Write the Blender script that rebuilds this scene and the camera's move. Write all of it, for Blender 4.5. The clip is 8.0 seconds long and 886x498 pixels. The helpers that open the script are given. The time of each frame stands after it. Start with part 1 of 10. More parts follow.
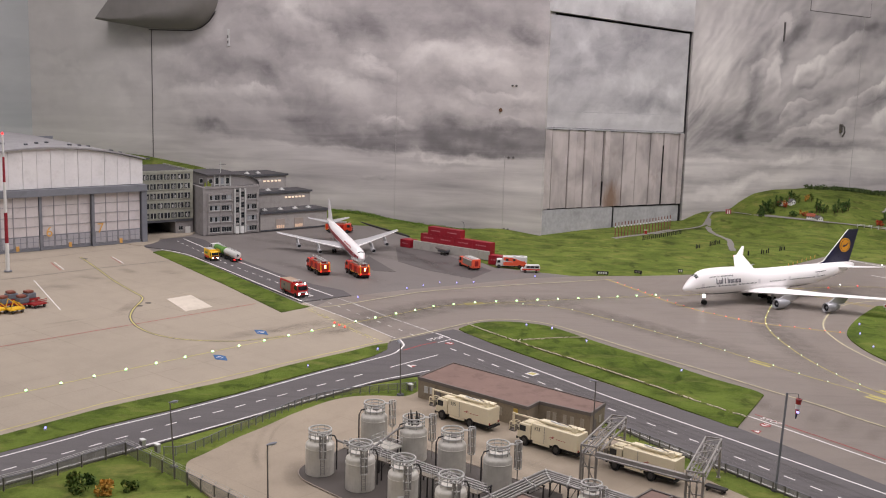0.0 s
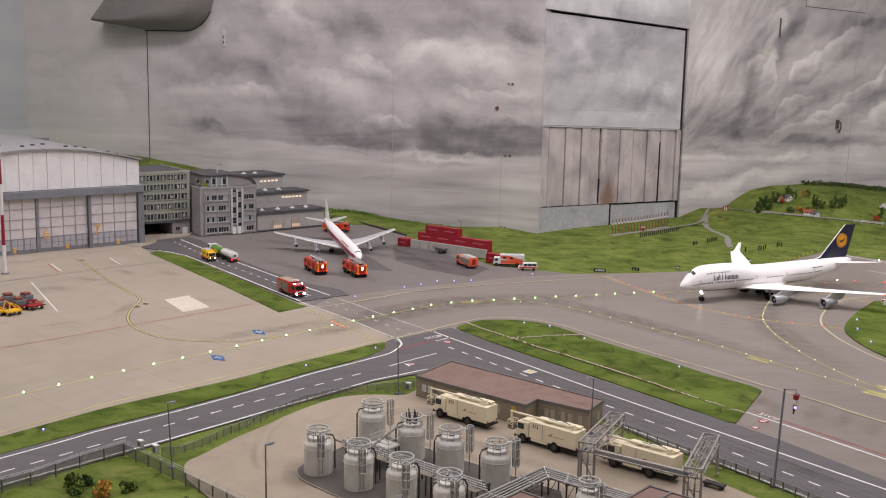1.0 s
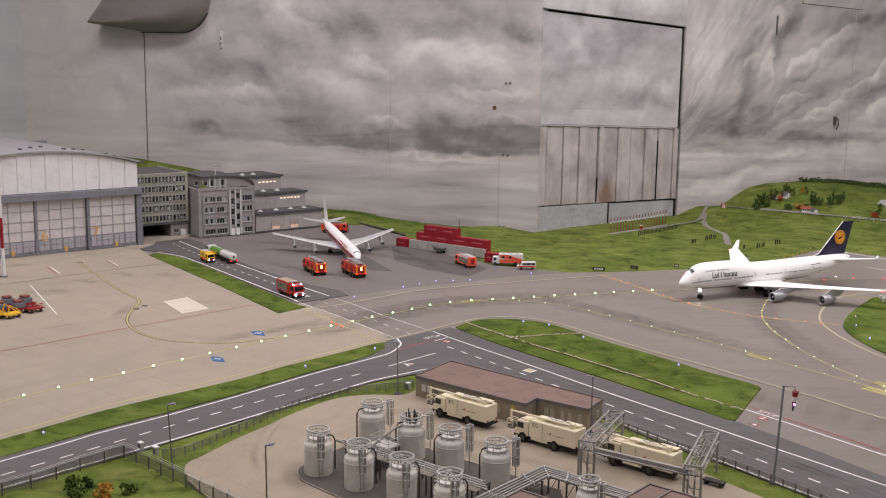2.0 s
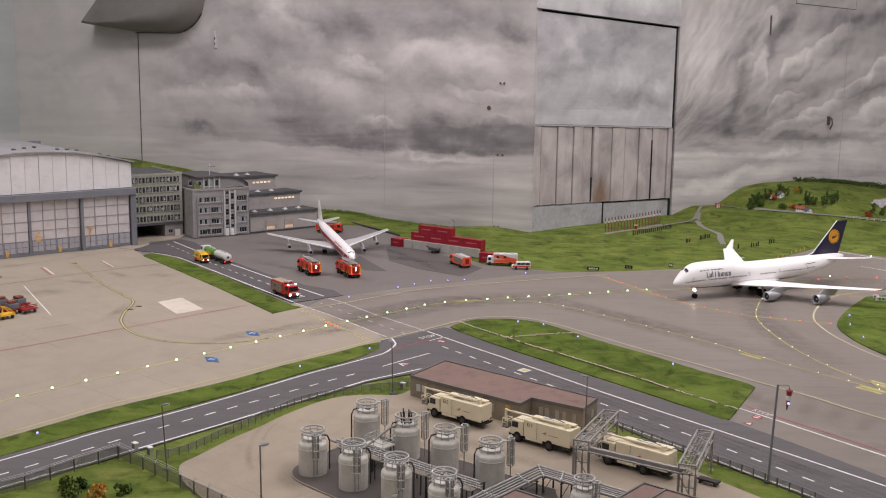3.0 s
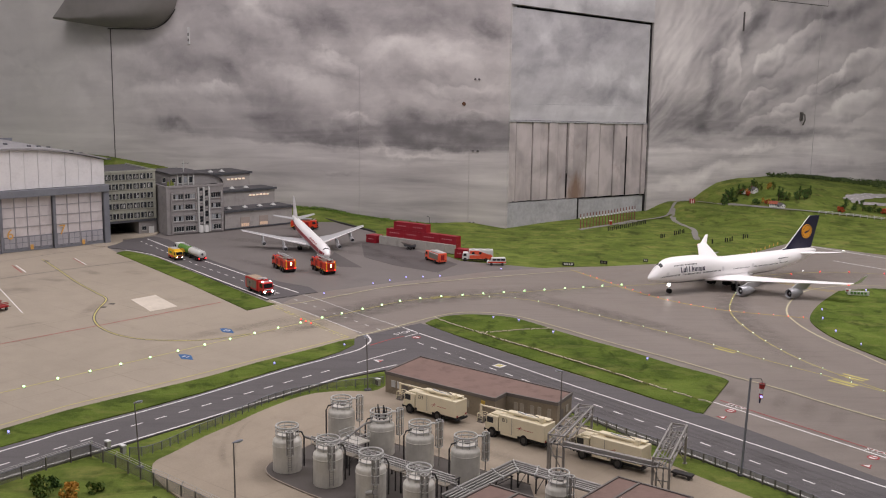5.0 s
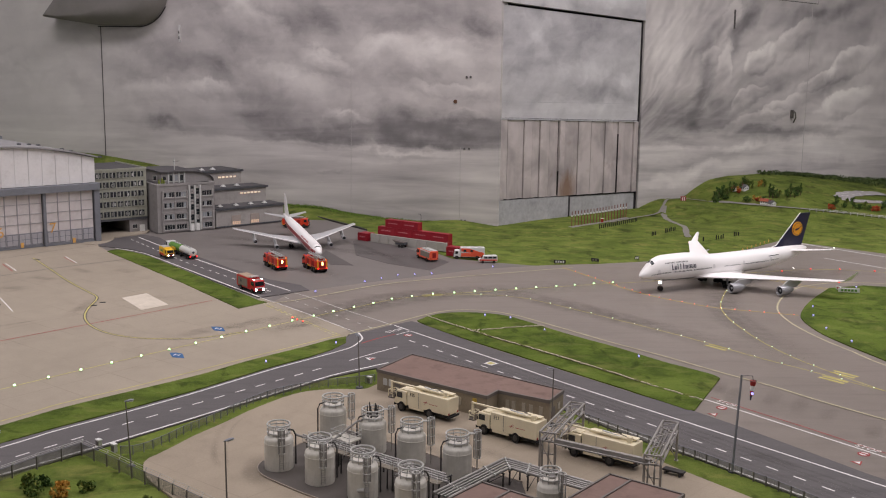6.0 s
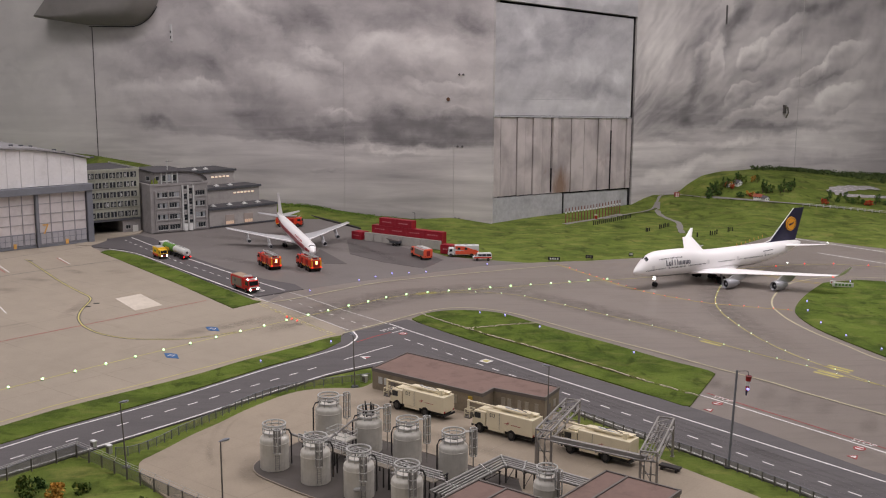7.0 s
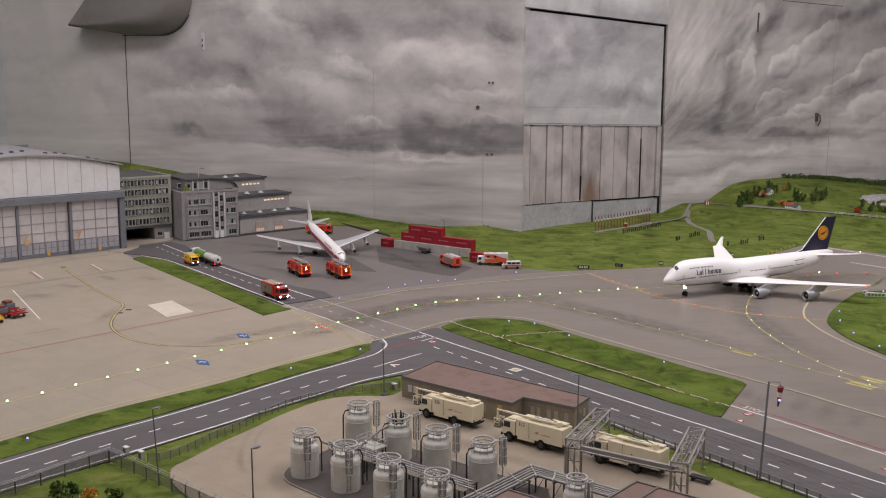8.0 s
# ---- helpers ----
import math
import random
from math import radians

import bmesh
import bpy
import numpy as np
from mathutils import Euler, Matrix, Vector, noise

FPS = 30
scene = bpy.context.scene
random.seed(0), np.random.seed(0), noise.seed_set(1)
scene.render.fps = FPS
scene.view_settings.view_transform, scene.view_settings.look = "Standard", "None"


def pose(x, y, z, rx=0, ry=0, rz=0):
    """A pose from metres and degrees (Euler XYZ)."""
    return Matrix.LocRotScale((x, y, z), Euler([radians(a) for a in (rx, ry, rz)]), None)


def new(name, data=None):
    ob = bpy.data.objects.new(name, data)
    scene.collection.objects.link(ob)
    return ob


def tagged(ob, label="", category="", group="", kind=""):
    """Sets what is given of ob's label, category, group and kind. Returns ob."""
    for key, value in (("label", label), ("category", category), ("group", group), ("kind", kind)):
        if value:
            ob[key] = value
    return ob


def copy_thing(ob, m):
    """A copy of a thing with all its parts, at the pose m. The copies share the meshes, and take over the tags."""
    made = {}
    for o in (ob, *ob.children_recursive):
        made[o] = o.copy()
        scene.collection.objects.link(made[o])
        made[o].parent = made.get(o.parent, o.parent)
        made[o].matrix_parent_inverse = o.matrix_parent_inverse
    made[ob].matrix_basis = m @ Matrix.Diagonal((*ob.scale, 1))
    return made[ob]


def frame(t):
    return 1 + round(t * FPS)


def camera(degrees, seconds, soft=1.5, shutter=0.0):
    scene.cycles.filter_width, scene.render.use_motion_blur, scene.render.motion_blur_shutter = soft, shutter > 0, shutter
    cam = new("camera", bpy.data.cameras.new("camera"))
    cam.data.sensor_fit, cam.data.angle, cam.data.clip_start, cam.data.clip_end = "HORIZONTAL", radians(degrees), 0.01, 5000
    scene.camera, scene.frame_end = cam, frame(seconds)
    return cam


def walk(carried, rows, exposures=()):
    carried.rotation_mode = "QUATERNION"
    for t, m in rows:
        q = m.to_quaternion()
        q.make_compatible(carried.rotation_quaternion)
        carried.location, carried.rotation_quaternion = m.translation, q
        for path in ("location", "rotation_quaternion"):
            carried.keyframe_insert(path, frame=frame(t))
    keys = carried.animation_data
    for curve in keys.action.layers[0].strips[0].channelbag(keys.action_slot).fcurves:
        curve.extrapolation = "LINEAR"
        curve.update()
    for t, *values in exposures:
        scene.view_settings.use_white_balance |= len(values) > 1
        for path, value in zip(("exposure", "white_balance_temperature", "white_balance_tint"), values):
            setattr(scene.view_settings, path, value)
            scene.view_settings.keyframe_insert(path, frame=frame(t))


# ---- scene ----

# ---------------------------------------------------------------- camera
# A miniature airport in 1:87; the camera stands at the rail of the layout and turns.
EYE_Z = 0.78
cam = camera(44.63, 8.0, soft=1.1)
TURN = [  # seconds, yaw, pitch, roll, and the small sway of the hand
    (0.0, 0.300, -9.660, -1.638, -0.0000, -0.0000, 0.0000),
    (0.5, 0.195, -9.681, -1.526, 0.0012, 0.0005, 0.0003),
    (1.0, 0.117, -9.720, -1.211, 0.0026, -0.0000, -0.0006),
    (1.5, 0.124, -9.741, -0.910, 0.0029, -0.0021, 0.0000),
    (3.0, -0.305, -9.717, -0.752, 0.0041, -0.0019, -0.0012),
    (3.5, -0.606, -9.720, -1.035, 0.0050, -0.0005, -0.0027),
    (4.0, -0.962, -9.746, -0.962, 0.0076, -0.0010, -0.0039),
    (4.5, -1.298, -9.801, -0.757, 0.0086, -0.0004, -0.0044),
    (6.0, -2.019, -9.972, -0.743, 0.0092, 0.0005, -0.0048),
    (6.5, -2.301, -10.015, -0.505, 0.0081, 0.0015, -0.0061),
    (7.0, -2.418, -10.076, -0.324, 0.0086, 0.0043, -0.0056),
    (7.5, -1.929, -10.091, -0.267, 0.0054, 0.0031, -0.0026),
    (8.0, -0.906, -9.719, -0.278, 0.0045, 0.0008, -0.0008),
]
walk(cam, [(t, pose(dx, dy, EYE_Z + dz, 90 + p, r, y)) for t, y, p, r, dx, dy, dz in TURN],
     [(0.0, 0.0), (1.5, -0.02), (3.5, -0.12), (4.5, -0.19), (6.0, -0.27), (8.0, -0.30)])

# ---------------------------------------------------------------- light
world = bpy.data.worlds.new("room_world")
scene.world = world
world.use_nodes = True
world.node_tree.nodes["Background"].inputs[0].default_value = (0.9, 0.9, 1.0, 1)
world.node_tree.nodes["Background"].inputs[1].default_value = 0.05


def ceiling_lamp(x, y, power, sx=1.6, sy=0.5, rz=0.0):
    """A fluorescent panel under the hall's ceiling, with its light."""
    data = bpy.data.lights.new("ceiling_lamp_light", "AREA")
    data.shape, data.size, data.size_y, data.energy = "RECTANGLE", sx, sy, power
    data.color = (1.0, 0.93, 0.962)
    ob = new("ceiling_lamp_light", data)
    ob.matrix_world = pose(x, y, 2.99, 0, 0, rz)
    return ob


for lx, ly, watts in ((-2.2, 0.9, 25.0), (0.0, 0.9, 25.0), (2.2, 0.9, 25.0), (-2.2, 3.7, 42.0), (-0.3, 3.6, 36.0), (1.5, 3.7, 40.0), (3.3, 3.8, 66.0)):
    ceiling_lamp(lx, ly, watts)


# ---------------------------------------------------------------- materials
def srgb(r, g, b):
    return tuple(((v / 255 + 0.055) / 1.055) ** 2.4 if v > 10 else v / 255 / 12.92 for v in (r, g, b)) + (1.0,)


class Nodes:
    """A small wrapper that wires up a node material."""

    def __init__(self, name):
        self.mat = bpy.data.materials.new(name)
        self.mat.use_nodes = True
        self.tree = self.mat.node_tree
        self.bsdf = self.tree.nodes["Principled BSDF"]

    def add(self, kind, **values):
        node = self.tree.nodes.new(kind)
        for key, value in values.items():
            if key in node.inputs:
                node.inputs[key].default_value = value
        return node

    def link(self, a, b):
        self.tree.links.new(a, b)

    def position(self, scale=(1, 1, 1), turn=0.0, local=False):
        if local:
            src = self.add("ShaderNodeTexCoord").outputs["Object"]
        else:
            src = self.add("ShaderNodeNewGeometry").outputs["Position"]
        m = self.add("ShaderNodeMapping")
        m.inputs["Scale"].default_value = scale
        m.inputs["Rotation"].default_value = (0, 0, radians(turn))
        self.link(src, m.inputs["Vector"])
        return m.outputs["Vector"]

    def noise(self, vec, scale, detail=4.0, rough=0.55, warp=0.0):
        n = self.add("ShaderNodeTexNoise", Scale=scale, Detail=detail, Roughness=rough, Distortion=warp)
        self.link(vec, n.inputs["Vector"])
        return n.outputs["Fac"]

    def ramp(self, fac, *stops):
        r = self.add("ShaderNodeValToRGB")
        e = r.color_ramp.elements
        while len(e) < len(stops):
            e.new(0.5)
        for el, (p, c) in zip(e, stops):
            el.position = p
            el.color = c if len(c) == 4 else (*c, 1)
        self.link(fac, r.inputs["Fac"])
        return r.outputs["Color"]

    def mix(self, fac, a, b, mode="MIX"):
        m = self.tree.nodes.new("ShaderNodeMix")
        m.data_type, m.blend_type = "RGBA", mode
        for sock, val in ((m.inputs[0], fac), (m.inputs[6], a), (m.inputs[7], b)):
            if hasattr(val, "node"):
                self.link(val, sock)
            else:
                sock.default_value = val
        return m.outputs[2]

    def math(self, op, a, b=0.0, c=0.0):
        m = self.tree.nodes.new("ShaderNodeMath")
        m.operation = op
        for sock, val in zip(m.inputs, (a, b, c)):
            if hasattr(val, "node"):
                self.link(val, sock)
            else:
                sock.default_value = val
        return m.outputs[0]

    def bump(self, height, strength, distance):
        b = self.add("ShaderNodeBump", Strength=strength, Distance=distance)
        self.link(height, b.inputs["Height"])
        self.link(b.outputs["Normal"], self.bsdf.inputs["Normal"])

    def done(self, color, rough=0.6, metal=0.0, spec=0.4):
        for sock, val in ((self.bsdf.inputs["Base Color"], color), (self.bsdf.inputs["Roughness"], rough)):
            if hasattr(val, "node"):
                self.link(val, sock)
            else:
                sock.default_value = val
        self.bsdf.inputs["Metallic"].default_value = metal
        self.bsdf.inputs["Specular IOR Level"].default_value = spec
        return self.mat


def grey(v):
    return (v, v, v, 1.0)


def painted(name, rgb, rough=0.5, metal=0.0, vary=0.18, size=60.0, spec=0.4, bump=0.0, local=True, dirt=0.0):
    """Paint, plastic or metal of one colour with fine mottling and a little grime."""
    n = Nodes(name)
    v = n.position(local=local)
    big = n.noise(v, size * 0.3, 3, 0.6)
    fine = n.noise(v, size * 4, 3, 0.6)
    both = n.math("ADD", n.math("MULTIPLY", big, 0.6), n.math("MULTIPLY", fine, 0.4))
    c = srgb(*rgb)
    lo = tuple(x * (1 - vary) for x in c[:3]) + (1,)
    hi = tuple(min(1, x * (1 + vary)) for x in c[:3]) + (1,)
    col = n.ramp(both, (0.3, lo), (0.7, hi))
    if dirt:
        d = n.ramp(n.noise(v, size * 0.8, 5, 0.7), (0.5, grey(0)), (0.75, grey(dirt)))
        col = n.mix(d, col, (c[0] * 0.35, c[1] * 0.33, c[2] * 0.3, 1))
    if bump:
        n.bump(fine, 0.4, bump)
    r = n.math("ADD", n.math("MULTIPLY", fine, 0.15), rough - 0.07)
    return n.done(col, r, metal, spec)


def glowing(name, rgb, power):
    n = Nodes(name)
    n.bsdf.inputs["Emission Color"].default_value = srgb(*rgb)
    n.bsdf.inputs["Emission Strength"].default_value = power
    return n.done(srgb(*rgb), 0.3)


def glass(name, rgb=(30, 34, 38), rough=0.12):
    n = Nodes(name)
    return n.done(srgb(*rgb), rough, 0.0, 0.6)


# ---------------------------------------------------------------- mesh tools
def to_mesh(name, bm, material, smooth=None):
    me = bpy.data.meshes.new(name)
    bmesh.ops.recalc_face_normals(bm, faces=bm.faces)
    if smooth is not None:
        for face in bm.faces:
            face.smooth = True
        for edge in bm.edges:
            if len(edge.link_faces) == 2 and edge.calc_face_angle(0) > radians(smooth):
                edge.smooth = False
    bm.to_mesh(me)
    bm.free()
    for m in (material if isinstance(material, (list, tuple)) else [material]):
        me.materials.append(m)
    return me


def part(name, bm, material, parent=None, label="", smooth=None, at=None):
    """Links a bmesh as one mesh object under a thing or a part."""
    ob = new(name, bm if isinstance(bm, bpy.types.Mesh) else to_mesh(name, bm, material, smooth))
    ob.parent = parent
    if at is not None:
        ob.matrix_basis = at
    if label:
        ob["label"] = label
    return ob


def thing(name, label, category, at=None, group="", kind=""):
    """An empty at the base of a thing, which parents its parts."""
    ob = new(name)
    ob.empty_display_size = 0.02
    if at is not None:
        ob.matrix_basis = at
    return tagged(ob, label, category, group, kind)


def box(bm, x0, x1, y0, y1, z0, z1, bevel=0.0, m=None):
    """A box between two corners, its edges rounded by bevel."""
    out = bmesh.ops.create_cube(bm, size=1.0)
    vs = out["verts"]
    for v in vs:
        v.co = Vector((x0 + (v.co.x + 0.5) * (x1 - x0), y0 + (v.co.y + 0.5) * (y1 - y0), z0 + (v.co.z + 0.5) * (z1 - z0)))
    if bevel:
        edges = list({e for v in vs for e in v.link_edges})
        got = bmesh.ops.bevel(bm, geom=edges, offset=bevel, segments=2, affect="EDGES", profile=0.6)
        vs = list({v for f in got["faces"] for v in f.verts} | {v for v in vs if v.is_valid})
    if m is not None:
        bmesh.ops.transform(bm, matrix=m, verts=[v for v in vs if v.is_valid])
    return bm


def boxed(*args, **kw):
    return box(bmesh.new(), *args, **kw)


def tube(bm, a, b, r, r2=None, n=8, caps=True):
    """A round bar from a to b."""
    a, b = Vector(a), Vector(b)
    d = b - a
    turn = d.to_track_quat("Z", "Y").to_matrix().to_4x4()
    bmesh.ops.create_cone(bm, cap_ends=caps, segments=n, radius1=r, radius2=r if r2 is None else r2, depth=d.length,
                          matrix=Matrix.Translation((a + b) / 2) @ turn)
    return bm


def tubed(*args, **kw):
    return tube(bmesh.new(), *args, **kw)


def pipe(bm, pts, r, n=8):
    """A bent pipe along points, with mitred joints."""
    pts = [Vector(p) for p in pts]
    rings = []
    for i, p in enumerate(pts):
        d0 = (pts[i] - pts[i - 1]).normalized() if i else (pts[1] - pts[0]).normalized()
        d1 = (pts[i + 1] - pts[i]).normalized() if i + 1 < len(pts) else d0
        d = (d0 + d1).normalized()
        k = 1 / max(0.5, d.dot(d0))
        up = Vector((0, 0, 1)) if abs(d.z) < 0.95 else Vector((1, 0, 0))
        side = d.cross(up).normalized()
        nrm = side.cross(d).normalized()
        rings.append([bm.verts.new(p + (side * math.cos(t) * (k if abs(d.z) < 0.95 else 1) + nrm * math.sin(t)) * r)
                      for t in (2 * math.pi * j / n for j in range(n))])
    for a, b in zip(rings, rings[1:]):
        for j in range(n):
            bm.faces.new((a[j], a[(j + 1) % n], b[(j + 1) % n], b[j]))
    bm.faces.new(rings[0]), bm.faces.new(rings[-1])
    return bm


def ring(bm, centre, radius, r, n=20, m=6, squash=1.0):
    """A torus that lies flat."""
    c = Vector(centre)
    grid = [[bm.verts.new(c + Vector(((radius + r * math.cos(q)) * math.cos(t), (radius + r * math.cos(q)) * math.sin(t),
                                      r * squash * math.sin(q))))
             for q in (2 * math.pi * j / m for j in range(m))] for t in (2 * math.pi * i / n for i in range(n))]
    for i in range(n):
        for j in range(m):
            bm.faces.new((grid[i][j], grid[(i + 1) % n][j], grid[(i + 1) % n][(j + 1) % m], grid[i][(j + 1) % m]))
    return bm


def slab(bm, outline, top, bottom):
    """A flat plate from an outline in plan."""
    low = [bm.verts.new((x, y, bottom)) for x, y in outline]
    high = [bm.verts.new((x, y, top)) for x, y in outline]
    bm.faces.new(high)
    n = len(outline)
    for i in range(n):
        bm.faces.new((low[i], low[(i + 1) % n], high[(i + 1) % n], high[i]))
    bm.normal_update()
    bmesh.ops.triangulate(bm, faces=[f for f in bm.faces if len(f.verts) > 4], ngon_method="EAR_CLIP")
    return bm


def curve(points, n=6, closed=False):
    """A smooth run through points."""
    p = [Vector(q) for q in points]
    out = []
    last = len(p) if closed else len(p) - 1
    for i in range(last):
        a = p[i - 1] if (i or closed) else p[0]
        b, c = p[i], p[(i + 1) % len(p)]
        d = p[(i + 2) % len(p)] if (closed or i + 2 < len(p)) else p[-1]
        for k in range(n):
            t = k / n
            out.append(0.5 * ((2 * b) + (c - a) * t + (2 * a - 5 * b + 4 * c - d) * t * t + (3 * b - a - 3 * c + d) * t ** 3))
    if not closed:
        out.append(p[-1])
    return out


def ribbon(bm, pts, width, z, lift=0.0005):
    """A painted line on the ground."""
    pts = [Vector((q[0], q[1])) for q in pts]
    pairs = []
    for i, p in enumerate(pts):
        d = (pts[min(i + 1, len(pts) - 1)] - pts[max(i - 1, 0)]).normalized()
        s = Vector((-d.y, d.x)) * width / 2
        pairs.append((bm.verts.new((*(p + s), z + lift)), bm.verts.new((*(p - s), z + lift))))
    for (a, b), (c, d) in zip(pairs, pairs[1:]):
        bm.faces.new((a, b, d, c))
    return bm


def line(name, pts, width, z, material, parent, label=""):
    return part(name, ribbon(bmesh.new(), pts, width, z), material, parent, label)


def along(pts, step, start=0.0):
    """Points at even steps along a run."""
    pts = [Vector((q[0], q[1])) for q in pts]
    out, want, gone = [], start, 0.0
    for a, b in zip(pts, pts[1:]):
        seg = (b - a).length
        while seg > 0 and want <= gone + seg:
            out.append((a.lerp(b, (want - gone) / seg), (b - a).normalized()))
            want += step
        gone += seg
    return out


def letters(name, text, size, material, parent, at, label=""):
    """Real letters from the built-in font, as a mesh."""
    cu = bpy.data.curves.new(name, "FONT")
    cu.body, cu.size, cu.align_x, cu.align_y, cu.extrude = text, size, "CENTER", "CENTER", 0.0002
    tmp = bpy.data.objects.new(name, cu)
    scene.collection.objects.link(tmp)
    me = bpy.data.meshes.new_from_object(tmp.evaluated_get(bpy.context.evaluated_depsgraph_get()))
    bpy.data.objects.remove(tmp)
    me.materials.clear()
    me.materials.append(material)
    return part(name, me, material, parent, label, at=at)


# ---------------------------------------------------------------- the plan
CORNER = Vector((0.46, 5.10))          # where the two painted walls meet
LEFT_END = Vector((-2.461, 6.427))
DOOR_END = Vector((1.276, 5.76))
RIGHT_END = Vector((3.63, 7.23))
WALL_TOP = 3.0

# height of the hill's crest along the wall behind it
CREST = [(0.0, -0.012), (0.08, 0.016), (0.16, 0.034), (0.26, 0.033), (0.35, 0.030), (0.41, 0.068), (0.54, 0.120), (0.70, 0.140), (1.02, 0.134), (1.34, 0.106), (1.68, 0.074), (2.04, 0.042), (2.3, 0.016), (4.0, 0.0)]


def table(rows, s):
    for (a, u), (b, w) in zip(rows, rows[1:]):
        if s <= b:
            return u + (w - u) * max(0.0, (s - a) / (b - a))
    return rows[-1][1]


def soft_step(a, b, x):
    t = min(1.0, max(0.0, (x - a) / (b - a)))
    return t * t * (3 - 2 * t)


def ground_height(x, y):
    """The layout's terrain: flat on the field, a bank along the wall, a hill at the far end."""
    z = -0.006
    p = Vector((x, y))
    d = (RIGHT_END - DOOR_END).normalized()
    s, off = (p - DOOR_END).dot(d), -(p - DOOR_END).cross(d) * -1
    off = (p - DOOR_END).x * d.y - (p - DOOR_END).y * d.x
    if s > -0.5:
        z += (table(CREST, s) + 0.006) * soft_step(1.05, 0.05, off) * soft_step(-0.4, 0.0, s)
    e = (LEFT_END - CORNER).normalized()
    s2, off2 = (p - CORNER).dot(e), abs((p - CORNER).x * e.y - (p - CORNER).y * e.x)
    if s2 > -0.1:
        bank = table([(0.0, -0.002), (0.187, 0.012), (0.30, 0.004), (0.42, -0.008), (0.60, -0.003), (0.80, 0.012), (0.966, 0.026), (1.122, 0.032), (1.5, 0.045), (1.8, 0.165), (2.0, 0.200), (2.36, 0.236), (2.7, 0.25)], s2)
        z += bank * soft_step(0.35 + 0.1 * max(0, s2 - 1.4), 0.02, off2)
    if y > 3.9 and x > 0.2:
        z += 0.006 * noise.noise((x * 3.0, y * 3.0, 1.0)) * soft_step(0.0, 0.3, y - 4.25)
    if y < 2.75:
        z += (0.0026 + 0.0012 * noise.noise((x * 9.0, y * 9.0, 4.0))) * soft_step(2.75, 2.62, y)
    return z


def grass_material(name, dark, mid, light, warm, speck=1.0):
    n = Nodes(name)
    v = n.position()
    big = n.noise(n.position((1, 0.9, 1), 40), 6, 4, 0.55, 0.6)
    fine = n.noise(v, 900, 3, 0.7)
    tuft = n.noise(v, 110, 4, 0.65)
    col = n.ramp(n.math("ADD", n.math("MULTIPLY", big, 0.72), n.math("MULTIPLY", tuft, 0.28)), (0.34, srgb(*dark)), (0.5, srgb(*mid)), (0.66, srgb(*light)))
    w = n.ramp(n.noise(n.position((1, 1.6, 1), 38), 11, 4, 0.6, 0.5), (0.52, grey(0)), (0.68, grey(0.55)))
    col = n.mix(w, col, srgb(*warm))
    col = n.mix(n.ramp(fine, (0.35, grey(0.14 * speck)), (0.6, grey(0))), col, srgb(*[c * 0.55 for c in dark]))
    deep = n.ramp(n.noise(n.position((1, 1.5, 1), 35), 9, 5, 0.6, 0.5), (0.50, grey(0)), (0.62, grey(0.55)))
    col = n.mix(deep, col, srgb(*[c * 0.78 for c in dark]))
    clump = n.ramp(n.noise(n.position((1.25, 0.6, 1)), 15, 4, 0.55, 0.3), (0.58, grey(0)), (0.68, grey(0.65)))
    col = n.mix(clump, col, srgb(*[c * 0.68 for c in dark]))
    n.bump(n.math("ADD", fine, n.math("MULTIPLY", tuft, 1.6)), 0.45, 0.0025)
    return n.done(col, 0.95, 0, 0.1)


def paving(name, base, stain, joints=0.0, turn=40.0, tile=0.075, spots=0.5, streak=0.0, rough=0.75, grain=0.22):
    """Model concrete or asphalt, with stains, wear and, for slabs, fine joints."""
    n = Nodes(name)
    v = n.position((1, 1, 0), turn)
    big = n.noise(v, 2.2, 5, 0.6, 0.4)
    mid = n.noise(v, 14, 5, 0.65)
    fine = n.noise(v, 500, 2, 0.6)
    b = srgb(*base)
    col = n.ramp(n.math("ADD", n.math("MULTIPLY", big, 0.55), n.math("MULTIPLY", mid, 0.45)),
                 (0.3, tuple(c * 0.84 for c in b[:3])), (0.5, b[:3]), (0.7, tuple(c * 1.12 for c in b[:3])))
    col = n.mix(n.ramp(n.noise(v, 5, 6, 0.7, 0.8), (0.56, grey(0)), (0.74, grey(spots))), col, srgb(*stain))
    if streak:
        s = n.noise(n.position((1.2, 14, 0), turn), 3, 4, 0.6)
        col = n.mix(n.ramp(s, (0.5, grey(0)), (0.75, grey(streak))), col, srgb(*stain))
    col = n.mix(n.ramp(fine, (0.3, grey(grain)), (0.6, grey(0))), col, tuple(c * 0.55 for c in b[:3]) + (1,))
    col = n.mix(n.ramp(n.noise(v, 210, 3, 0.7), (0.38, grey(grain * 0.8)), (0.56, grey(0))), col, tuple(c * 0.6 for c in b[:3]) + (1,))
    if joints:
        br = n.add("ShaderNodeTexBrick", Scale=1.0)
        br.offset = 0.0
        br.inputs["Mortar Size"].default_value = 0.0012
        br.inputs["Brick Width"].default_value = tile
        br.inputs["Row Height"].default_value = tile
        n.link(v, br.inputs["Vector"])
        gap = n.math("MULTIPLY", br.outputs["Fac"], n.math("MULTIPLY", n.ramp(n.noise(v, 3, 3), (0.4, grey(0.2)), (0.65, grey(1))), joints))
        col = n.mix(gap, col, tuple(c * 0.45 for c in b[:3]) + (1,))
    n.bump(fine, 0.25, 0.0004)
    return n.done(col, n.math("ADD", n.math("MULTIPLY", mid, 0.2), rough - 0.1), 0, 0.35)


